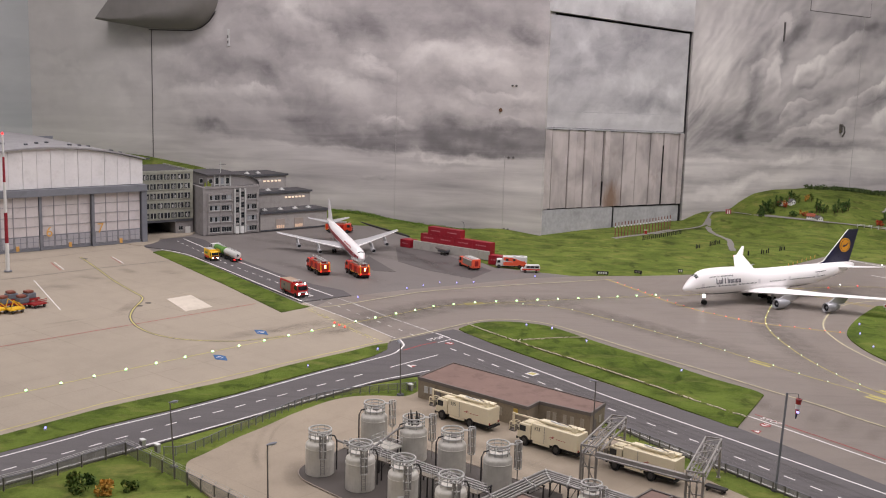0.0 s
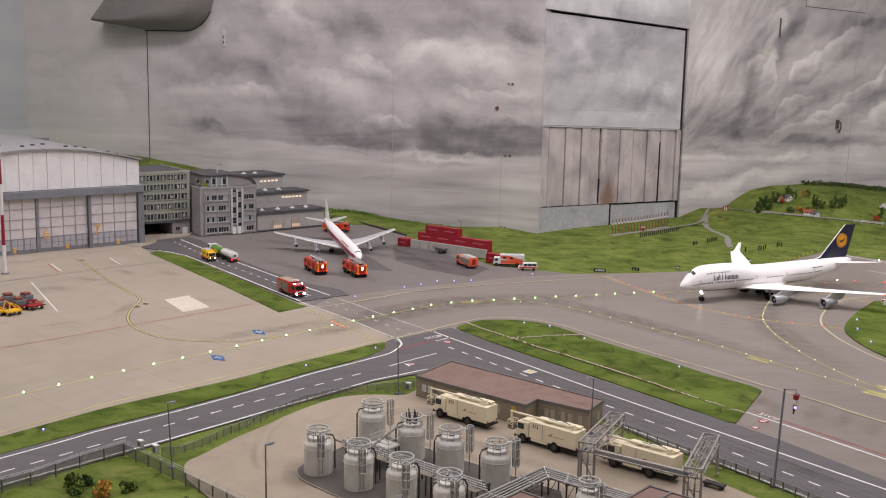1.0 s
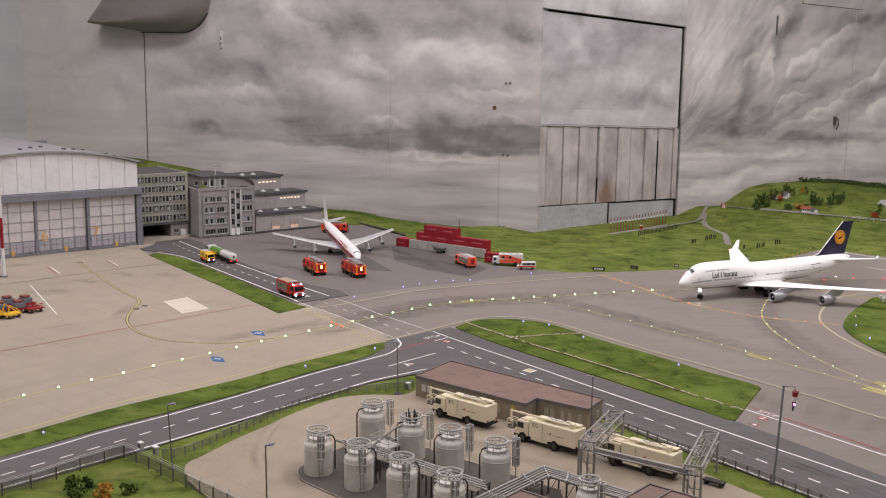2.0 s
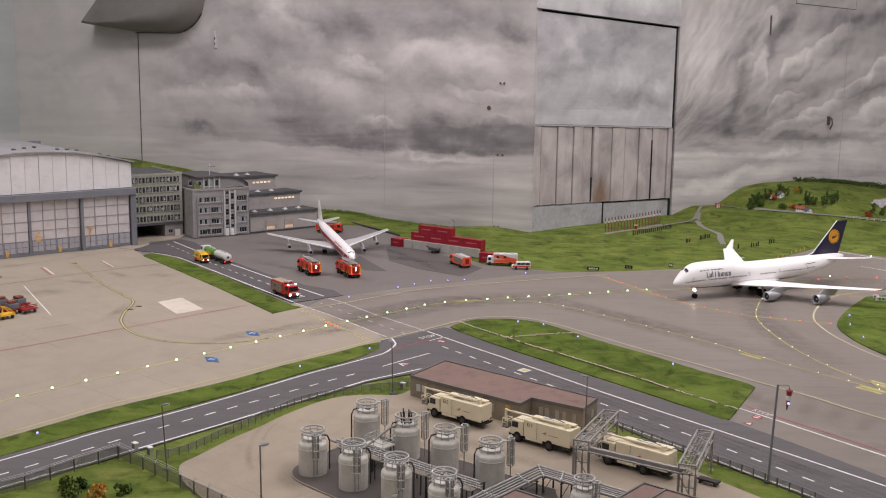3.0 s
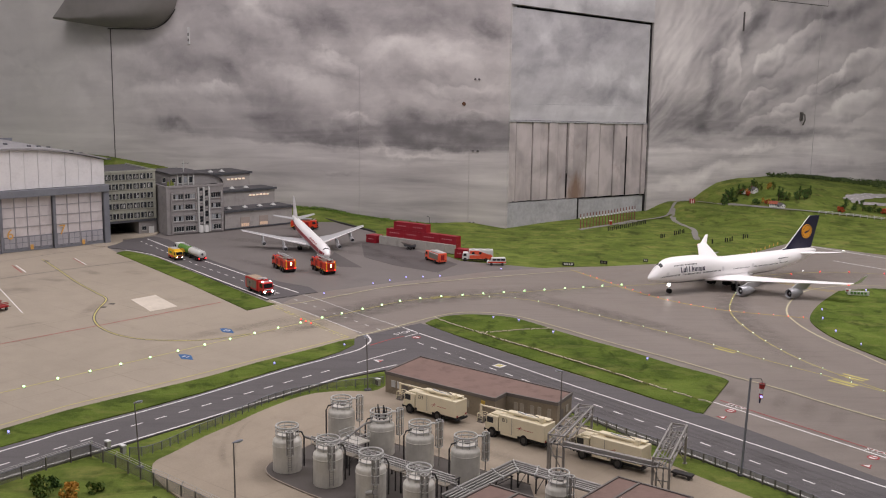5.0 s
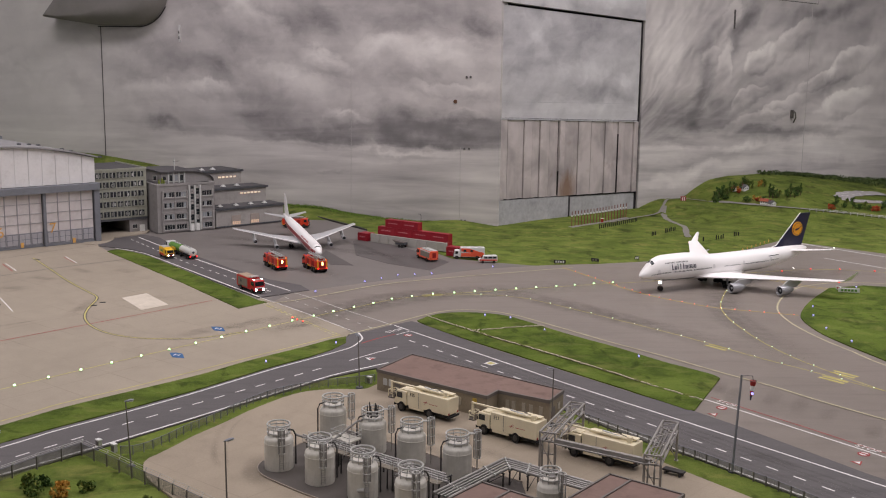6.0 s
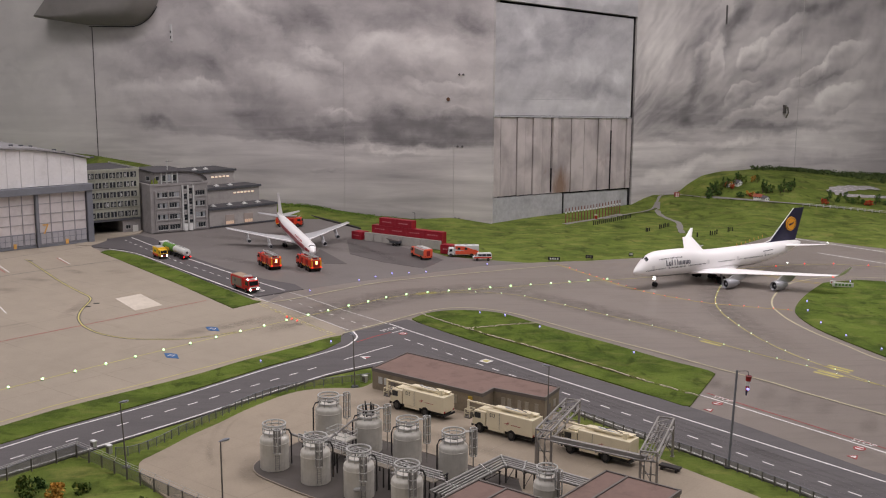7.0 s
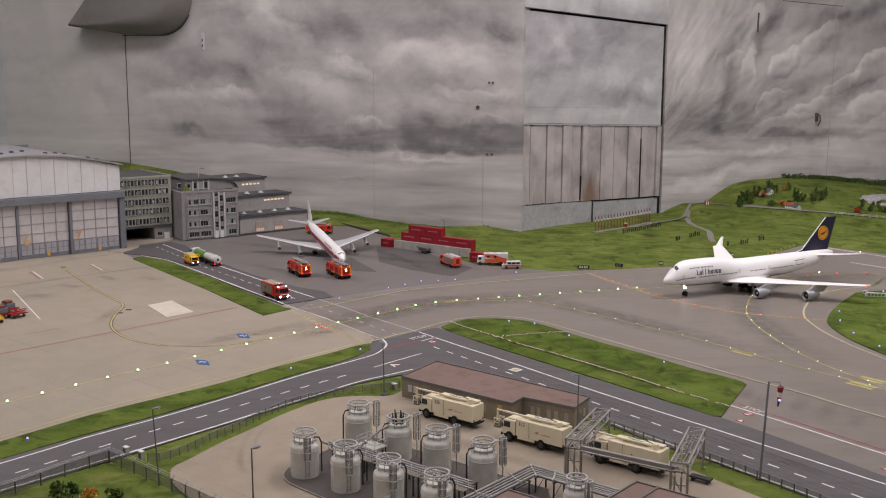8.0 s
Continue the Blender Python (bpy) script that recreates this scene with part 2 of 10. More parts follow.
M_GRASS = grass_material("field_grass", (80, 95, 42), (104, 118, 53), (121, 134, 67), (140, 135, 80))
M_VERGE = grass_material("verge_grass", (66, 84, 34), (92, 108, 44), (108, 124, 56), (126, 126, 72))
M_APRON = paving("apron_concrete", (162, 151, 136), (136, 126, 112), 0.45, 41, 0.15, 0.45)
M_TAXI = paving("taxiway_asphalt", (136, 127, 120), (110, 102, 96), 0.0, 41, 0.1, 0.5, 0.5, 0.38)
M_TARMAC = paving("tarmac", (122, 116, 113), (98, 93, 92), 0.12, 41, 0.24, 0.5, 0.2, 0.55)
M_ROAD = paving("road_asphalt", (99, 95, 96), (74, 71, 72), 0.0, 38, 0.1, 0.5, 0.6, 0.65, 0.45)
M_YARD = paving("yard_concrete", (161, 148, 131), (129, 117, 103), 0.3, 41, 0.2, 0.5)
M_PATCH = paving("patch_asphalt", (98, 93, 92), (82, 78, 78), 0.0, 41, 0.1, 0.4, 0.3, 0.6)
M_BASIN = paving("basin_floor", (90, 84, 80), (62, 56, 52), 0.0, 41, 0.1, 0.7)
M_PATH = paving("path_gravel", (140, 136, 132), (112, 108, 104), 0.0, 41, 0.1, 0.4)
M_WHITE = painted("white_marking", (226, 224, 222), 0.7, 0, 0.08, 90, 0.2, local=False, dirt=0.35)
M_YELLOW = painted("yellow_marking", (194, 184, 118), 0.7, 0, 0.12, 90, 0.2, local=False, dirt=0.3)
M_SQUARE = painted("worn_white_paint", (208, 198, 184), 0.75, 0, 0.1, 20, 0.2, local=False, dirt=0.3)
M_WORN_YELLOW = painted("worn_yellow_marking", (190, 180, 120), 0.75, 0, 0.2, 40, 0.2, local=False, dirt=0.3)
M_PALELINE = painted("pale_yellow_marking", (198, 190, 160), 0.7, 0, 0.12, 90, 0.2, local=False, dirt=0.3)
M_STOPLINE = painted("worn_amber_marking", (184, 166, 112), 0.7, 0, 0.2, 120, 0.2, local=False, dirt=0.6)
M_REDLINE = painted("red_marking", (166, 84, 84), 0.7, 0, 0.15, 90, 0.2, local=False, dirt=0.5)
M_BLUE = painted("blue_marking", (66, 102, 148), 0.7, 0, 0.08, 90, 0.2, local=False)

M_BASE = painted("base_board", (96, 84, 72), 0.7, 0, 0.15, 6, local=False)
# terrain
bm = bmesh.new()
NX, NY = 150, 150
GX0, GX1, GY0, GY1 = -2.9, 4.2, 0.95, 7.4
grid = [[bm.verts.new((GX0 + (GX1 - GX0) * i / NX, GY0 + (GY1 - GY0) * j / NY, 0)) for j in range(NY + 1)] for i in range(NX + 1)]
for row in grid:
    for v in row:
        v.co.z = ground_height(v.co.x, v.co.y)
for i in range(NX):
    for j in range(NY):
        bm.faces.new((grid[i][j], grid[i + 1][j], grid[i + 1][j + 1], grid[i][j + 1]))
ground = part("ground", bm, M_GRASS, None, smooth=80)
tagged(ground, "green flocked grass ground of the miniature landscape", "ground", kind="structure")


def plate(name, outline, top, material, label, category, thick=0.005):
    ob = part(name, slab(bmesh.new(), [(p[0], p[1]) for p in outline], top, top - thick), material)
    return tagged(ob, label, category, kind="structure")


STRIP_A = curve([(-1.5, 1.35), (-0.861, 2.184), (-0.722, 2.358), (-0.504, 2.575), (-0.389, 2.716), (-0.254, 2.860), (-0.195, 2.930), (-0.150, 2.968)], 5)
Z_TARMAC, Z_TAXI, Z_APRON, Z_ROAD = -0.0030, -0.0020, -0.0010, 0.0
tarmac = plate("tarmac", [(-0.30, 3.40), (0.56, 3.9), (0.62, 4.056), (0.492, 4.074), (0.355, 4.134), (0.204, 4.206), (-0.17, 4.912), (-0.50, 5.42), (-0.62, 5.5),
                          (-1.35, 5.2), (-1.40, 4.6), (-1.2, 4.3), (-0.5, 3.2)], Z_TARMAC, M_TARMAC, "grey stained tarmac in front of the sheds", "pavement")
taxiway = plate("taxiway", [(-0.42, 3.385), (-0.365, 3.547), (-0.125, 3.721), (0.076, 3.840), (0.312, 3.991), (0.557, 4.073), (0.757, 4.103), (1.035, 4.181), (1.209, 4.167),
                            (1.439, 4.427), (1.600, 4.60), (1.695, 4.700), (1.819, 4.580), (2.040, 4.357), (2.652, 3.543), (2.7, 1.3), (1.3, 1.3), (0.6, 2.2), (-0.145, 2.998)],
                Z_TAXI, M_TAXI, "brown-grey weathered taxiway asphalt", "taxiway")
apron = plate("apron", [(-0.455, 3.470), (-0.421, 3.422), (-0.317, 3.289), (-0.233, 3.173), (-0.160, 3.067), (-0.140, 3.020)] + [tuple(p) for p in reversed(STRIP_A)] + [(-2.7, 1.3), (-2.7, 3.5), (-1.75, 4.17), (-1.29, 4.56), (-1.246, 4.43), (-1.165, 4.30),
                        (-1.069, 4.149), (-0.757, 3.699), (-0.503, 3.31), (-0.47, 3.40)], Z_APRON, M_APRON, "pale beige concrete apron with faint slab joints", "apron")

# roads
ROAD_A = [(-1.3, 1.42), (-0.783, 1.986), (-0.579, 2.228), (-0.336, 2.498), (-0.20, 2.645), (-0.05, 2.80)]
road_outline = [(-1.40, 1.50), (-0.840, 2.060), (-0.722, 2.196), (-0.604, 2.318), (-0.482, 2.454), (-0.321, 2.657), (-0.237, 2.748), (-0.180, 2.826), (-0.150, 2.90), (-0.158, 2.946), (-0.135, 2.998), (-0.093, 3.031),
                (-0.028, 3.097), (0.036, 3.155), (0.062, 3.128), (0.197, 2.920), (0.332, 2.742), (0.432, 2.614),
                (0.545, 2.466), (0.672, 2.312), (0.738, 2.216), (0.826, 2.074), (0.908, 1.938), (1.4, 1.27), (1.1, 1.27), (0.730, 1.839), (0.589, 2.036), (0.481, 2.162),
                (0.395, 2.30), (0.16, 2.62), (0.02, 2.70), (-0.075, 2.645), (-0.165, 2.578), (-0.357, 2.358), (-0.61, 2.068), (-0.80, 1.865), (-1.25, 1.36)]
road = plate("road", road_outline, Z_ROAD, M_ROAD, "dark grey service road with white lane lines", "road")
side_road = plate("side_road", [(-0.462, 3.47), (-0.68, 3.77), (-0.985, 4.24), (-1.10, 4.36), (-1.245, 4.43), (-1.275, 4.53), (-1.20, 4.66), (-1.12, 4.72),
                                (-1.04, 4.64), (-0.86, 4.29), (-0.62, 3.95), (-0.46, 3.76), (-0.345, 3.672), (-0.308, 3.590)],
                  Z_ROAD, M_ROAD, "dark grey side road from the hangar to the taxiway", "road")
plate("forecourt", [(-1.325, 4.47), (-1.259, 4.446), (-1.232, 4.510), (-1.222, 4.575), (-1.238, 4.640), (-1.188, 4.675), (-1.128, 4.775), (-1.13, 4.90), (-1.22, 4.83), (-1.33, 4.76)],
      Z_ROAD + 0.0010, M_APRON, "pale concrete forecourt before the tunnel", "pavement")
# darker, newer asphalt on the tarmac
for outline in ([(-0.207, 4.607), (-0.117, 4.698), (0.190, 4.132), (0.109, 3.961), (-0.052, 4.094), (-0.180, 4.269)], [(-0.308, 4.378), (-0.180, 4.051), (-0.267, 4.061), (-0.322, 4.208)]):
    part("asphalt_patch", slab(bmesh.new(), outline, Z_TARMAC + 0.0006, Z_TARMAC - 0.001), M_PATCH, tarmac, "darker asphalt patch")

line("edge_line", curve([(-1.35, 1.43), (-0.813, 2.058), (-0.716, 2.179), (-0.599, 2.303), (-0.478, 2.441), (-0.318, 2.640), (-0.235, 2.731), (-0.172, 2.801), (-0.132, 2.850), (-0.112, 2.905), (-0.104, 2.954), (-0.117, 3.012)], 6), 0.0052, Z_ROAD, M_WHITE, road)
line("edge_line", curve([(-1.28, 1.37), (-0.80, 1.875), (-0.610, 2.080), (-0.462, 2.245), (-0.357, 2.368), (-0.241, 2.500), (-0.165, 2.588), (-0.084, 2.656), (-0.027, 2.703)], 6), 0.0052, Z_ROAD, M_WHITE, road)
line("edge_line", [(0.033, 3.032), (0.112, 2.925), (0.184, 2.832), (0.292, 2.685), (0.413, 2.518), (0.523, 2.376), (0.623, 2.251), (0.855, 1.950), (1.3, 1.38)], 0.0050, Z_ROAD, M_WHITE, road)
line("edge_line", [(0.406, 2.293), (0.589, 2.043), (0.730, 1.849), (1.108, 1.338)], 0.0052, Z_ROAD, M_WHITE, road)
line("edge_line", curve([(-1.16, 4.372), (-1.06, 4.30), (-0.977, 4.205), (-0.672, 3.775), (-0.462, 3.478)], 6), 0.006, Z_ROAD, M_WHITE, side_road)
line("edge_line", [(-1.136, 4.653), (-0.868, 4.245), (-0.475, 3.707), (-0.37, 3.572)], 0.006, Z_ROAD, M_WHITE, side_road)
line("edge_line", [(-0.462, 3.478), (-0.421, 3.424), (-0.317, 3.291), (-0.233, 3.175), (-0.160, 3.069), (-0.131, 3.031)], 0.0030, Z_APRON, M_WHITE, taxiway)
line("edge_line", [(-0.37, 3.572), (-0.289, 3.472), (-0.172, 3.304), (-0.051, 3.151), (-0.015, 3.10)], 0.0030, Z_TAXI, M_WHITE, taxiway)
line("edge_line", [(-0.015, 3.10), (0.029, 3.040)], 0.0055, Z_ROAD, M_WHITE, road)
for p, d in along([(-0.9565, 1.7806)] + ROAD_A[1:5], 0.0612, 0.0240):
    line("lane_dash", [p, p + d * 0.029], 0.0042, Z_ROAD, M_WHITE, road)
line("lane_line", curve([(-0.129, 2.721), (-0.07, 2.788), (-0.005, 2.858)], 4), 0.0042, Z_ROAD, M_WHITE, road)
for p, d in along([(0.028, 2.928), (0.209, 2.683), (0.543, 2.231), (0.797, 1.871), (1.187, 1.327)], 0.06184):
    line("lane_dash", [p, p + d * 0.027], 0.0042, Z_ROAD, M_WHITE, road)
for p, d in along([(-1.150, 4.589), (-0.82, 4.08), (-0.43, 3.554)], 0.0612):
    line("lane_dash", [p, p + d * 0.027], 0.0040, Z_ROAD, M_WHITE, side_road)
for p, d in along([(-0.410, 3.527), (-0.07, 3.061)], 0.0600):
    line("lane_dash", [p, p + d * 0.020], 0.0032, Z_TAXI, M_WHITE, taxiway)

# taxiway lines
line("centre_line", curve([(-1.47, 1.83), (-0.908, 2.499), (-0.612, 2.832), (-0.320, 3.147), (-0.144, 3.330), (-0.027, 3.449), (0.110, 3.521), (0.326, 3.593), (0.683, 3.710), (0.895, 3.769), (1.290, 3.929), (1.570, 4.008), (1.805, 3.975), (2.267, 3.752)], 6), 0.0036, Z_APRON, M_YELLOW, taxiway)
line("centre_line", curve([(0.110, 3.521), (0.272, 3.538), (0.360, 3.515), (0.432, 3.468), (0.546, 3.336), (0.653, 3.202), (0.811, 2.999), (0.962, 2.770), (1.057, 2.643), (1.179, 2.471), (1.579, 1.977)], 6), 0.0034, Z_TAXI, M_YELLOW, taxiway)
line("centre_line", curve([(1.389, 3.926), (1.241, 3.800), (1.149, 3.662), (1.072, 3.479), (1.033, 3.354), (1.017, 3.237), (1.015, 3.135), (1.026, 2.946), (1.063, 2.756), (1.130, 2.577), (1.179, 2.471)], 6), 0.0034, Z_TAXI, M_YELLOW, taxiway)
line("edge_line", curve([(2.072, 3.658), (1.766, 3.751), (1.591, 3.771), (1.445, 3.710), (1.349, 3.615), (1.257, 3.454), (1.205, 3.314), (1.192, 3.180), (1.196, 3.080), (1.214, 2.959), (1.245, 2.835), (1.284, 2.683), (1.434, 2.377)], 6), 0.0052, Z_TAXI, M_PALELINE, taxiway)
line("stop_line", curve([(0.618, 4.029), (0.728, 3.769), (0.782, 3.642), (0.853, 3.524), (0.928, 3.437), (1.016, 3.359), (1.130, 3.306), (1.250, 3.258)], 6), 0.0075, Z_TAXI, M_STOPLINE, taxiway)
for off in (-0.0075, 0.0075):
    line("hold_line", [(1.079 + off, 4.144 + off), (1.156 + off, 4.064 + off), (1.245 + off, 3.966 + off), (1.360 + off, 3.803 + off), (1.440 + off, 3.702 + off), (1.505 + off, 3.652 + off)], 0.006, Z_TAXI, M_STOPLINE, taxiway)
line("edge_line", curve([(-0.42, 3.385), (-0.335, 3.438), (-0.195, 3.570), (-0.064, 3.691), (0.136, 3.798), (0.456, 3.937), (0.657, 4.021)], 6), 0.0055, Z_APRON, M_PALELINE, taxiway)
line("edge_line", curve([(-0.145, 2.998), (-0.034, 3.115), (0.086, 3.247), (0.156, 3.298), (0.225, 3.307), (0.293, 3.288), (0.359, 3.238), (0.418, 3.163), (0.528, 3.010), (0.603, 2.908), (0.709, 2.778), (0.815, 2.632), (0.921, 2.497), (1.028, 2.336), (1.481, 1.731)], 6), 0.0052, Z_APRON, M_PALELINE, taxiway)
line("edge_line", [(1.700, 4.690), (1.854, 4.479), (2.005, 4.278), (2.460, 3.648)], 0.010, Z_TAXI, M_WHITE, taxiway)
line("edge_line", [(1.721, 4.263), (1.893, 4.032), (2.265, 3.504)], 0.008, Z_TAXI, M_WHITE, taxiway)
line("hold_line", [(0.716, 2.410), (0.727, 2.395), (0.776, 2.328), (0.867, 2.197), (0.937, 2.098), (0.987, 2.025), (1.236, 1.664)], 0.005, Z_TAXI, M_WHITE, taxiway)
line("hold_line", [(0.738, 2.422), (0.808, 2.318), (0.878, 2.222), (0.940, 2.130), (0.998, 2.047), (1.256, 1.684)], 0.0035, Z_TAXI, M_REDLINE, taxiway)

# apron lines
line("line_border", curve([(-1.42, 4.15), (-1.390, 4.107), (-1.279, 3.926), (-1.153, 3.718), (-1.038, 3.550), (-0.992, 3.483), (-0.975, 3.425), (-0.967, 3.311), (-0.953, 3.224), (-0.931, 3.155), (-0.892, 3.080), (-0.828, 3.004), (-0.748, 2.955), (-0.660, 2.940), (-0.56, 2.95), (-0.45, 3.02)], 6), 0.0105, Z_APRON - 0.0003, M_PATCH, apron)
line("stand_line", curve([(-1.42, 4.15), (-1.390, 4.107), (-1.279, 3.926), (-1.153, 3.718), (-1.038, 3.550), (-0.992, 3.483), (-0.975, 3.425), (-0.967, 3.311), (-0.953, 3.224), (-0.931, 3.155), (-0.892, 3.080), (-0.828, 3.004), (-0.748, 2.955), (-0.660, 2.940), (-0.56, 2.95), (-0.45, 3.02)], 6), 0.0046, Z_APRON, M_YELLOW, apron)
line("boundary_line", [(-1.6, 2.39), (-1.084, 2.919), (-0.910, 3.101), (-0.605, 3.425)], 0.004, Z_APRON, M_REDLINE, apron)
line("boundary_line", curve([(-1.5, 1.42), (-0.873, 2.215), (-0.76, 2.365), (-0.62, 2.505), (-0.42, 2.722), (-0.27, 2.882), (-0.17, 2.99)], 5), 0.004, Z_APRON, M_WORN_YELLOW, apron)
line("stand_line", [(-1.426, 3.690), (-1.181, 3.259)], 0.0035, Z_APRON, M_WHITE, apron)
line("stand_line", [(-1.478, 4.031), (-1.393, 3.896)], 0.004, Z_APRON, M_WHITE, apron)
line("stand_line", [(-1.489, 4.024), (-1.404, 3.889)], 0.004, Z_APRON, M_REDLINE, apron)
line("stand_line", [(-1.303, 4.181), (-1.223, 4.054)], 0.004, Z_APRON, M_WHITE, apron)
line("stand_line", [(-1.309, 4.177), (-1.229, 4.050)], 0.003, Z_APRON, M_REDLINE, apron)
part("painted_square", slab(bmesh.new(), [(-0.902, 3.456), (-0.839, 3.527), (-0.731, 3.361), (-0.799, 3.288)], Z_APRON + 0.0006, Z_APRON - 0.001), M_SQUARE, apron, "white painted square")

# grass strips with a raised edge
def verge(name, outline, label):
    ob = part(name, slab(bmesh.new(), [(p[0], p[1]) for p in outline], 0.0010, -0.004), M_VERGE)
    return tagged(ob, label, "grass strip", kind="structure")


verge("grass_strip", [tuple(p) for p in STRIP_A[2:]] + [(-0.147, 2.90), (-0.178, 2.832), (-0.237, 2.754), (-0.321, 2.663), (-0.482, 2.460), (-0.604, 2.324), (-0.722, 2.202), (-0.835, 2.066), (-1.38, 1.44)],
      "long green grass strip between the apron and the service road")
verge("grass_strip", curve([(-1.175, 4.300), (-1.150, 4.345), (-1.08, 4.295), (-0.99, 4.205)], 3) + [(-0.680, 3.755), (-0.456, 3.425), (-0.426, 3.401), (-0.503, 3.310), (-0.757, 3.699), (-1.069, 4.149)],
      "green grass wedge beside the apron and the side road")
MID_GRASS = curve([(0.053, 3.160), (0.085, 3.211), (0.127, 3.252), (0.190, 3.270), (0.258, 3.262), (0.324, 3.230), (0.384, 3.155), (0.445, 3.061), (0.519, 2.959), (0.595, 2.864), (0.695, 2.717), (0.734, 2.671), (0.789, 2.605), (0.801, 2.570)], 4) + [(0.671, 2.322), (0.655, 2.324), (0.549, 2.474), (0.436, 2.622), (0.336, 2.750), (0.201, 2.928), (0.082, 3.097)]
verge("grass_strip", MID_GRASS, "green grass island with a worn drainage ditch between road and taxiway")
verge("grass_strip", curve([(1.507, 3.663), (1.378, 3.480), (1.282, 3.314), (1.240, 3.199), (1.232, 3.057), (1.250, 2.926), (1.300, 2.721)], 4) + [(1.580, 2.275), (2.357, 2.559), (2.168, 3.456), (1.828, 3.654), (1.649, 3.711)],
      "green grass island inside the taxiway loop")

# the table that carries the layout
tagged(part("layout_base", boxed(GX0 + 0.04, GX1 - 0.04, GY0 + 0.03, GY1 - 0.04, -0.95, -0.03), M_BASE), "dark wooden base that carries the miniature landscape", "table", kind="structure")
# yard of the tank farm
YARD = curve([(-0.405, 1.84), (-0.465, 1.925), (-0.486, 1.987), (-0.485, 2.020), (-0.471, 2.046), (-0.445, 2.099), (-0.418, 2.156), (-0.371, 2.235), (-0.331, 2.311), (-0.286, 2.380), (-0.253, 2.423), (-0.211, 2.457), (-0.151, 2.473), (-0.082, 2.474), (-0.051, 2.515)], 4) + [
    (0.02, 2.58), (0.34, 2.33), (0.42, 2.16), (0.552, 1.954), (0.653, 1.811), (0.942, 1.339), (-0.1, 1.1), (-0.3, 1.7)]
yard = plate("yard", YARD, 0.0012, M_YARD, "worn beige concrete yard of the tank farm", "yard")
HOLD = curve([(-0.445, 3.426), (-0.392, 3.329), (-0.288, 3.165), (-0.231, 3.075), (-0.165, 2.979)], 6)
for side, shift in ((0.0, 0), (0.011, 1)):
    for k in range(shift, len(HOLD) - 1):
        a, b = Vector(HOLD[k][:2]), Vector(HOLD[k + 1][:2])
        o = Vector((-(b - a).y, (b - a).x)).normalized() * -side
        line("hold_dash", [a + o, a.lerp(b, 0.55) + o], 0.0032, Z_APRON, M_YELLOW if k % 3 else M_PALELINE, apron)


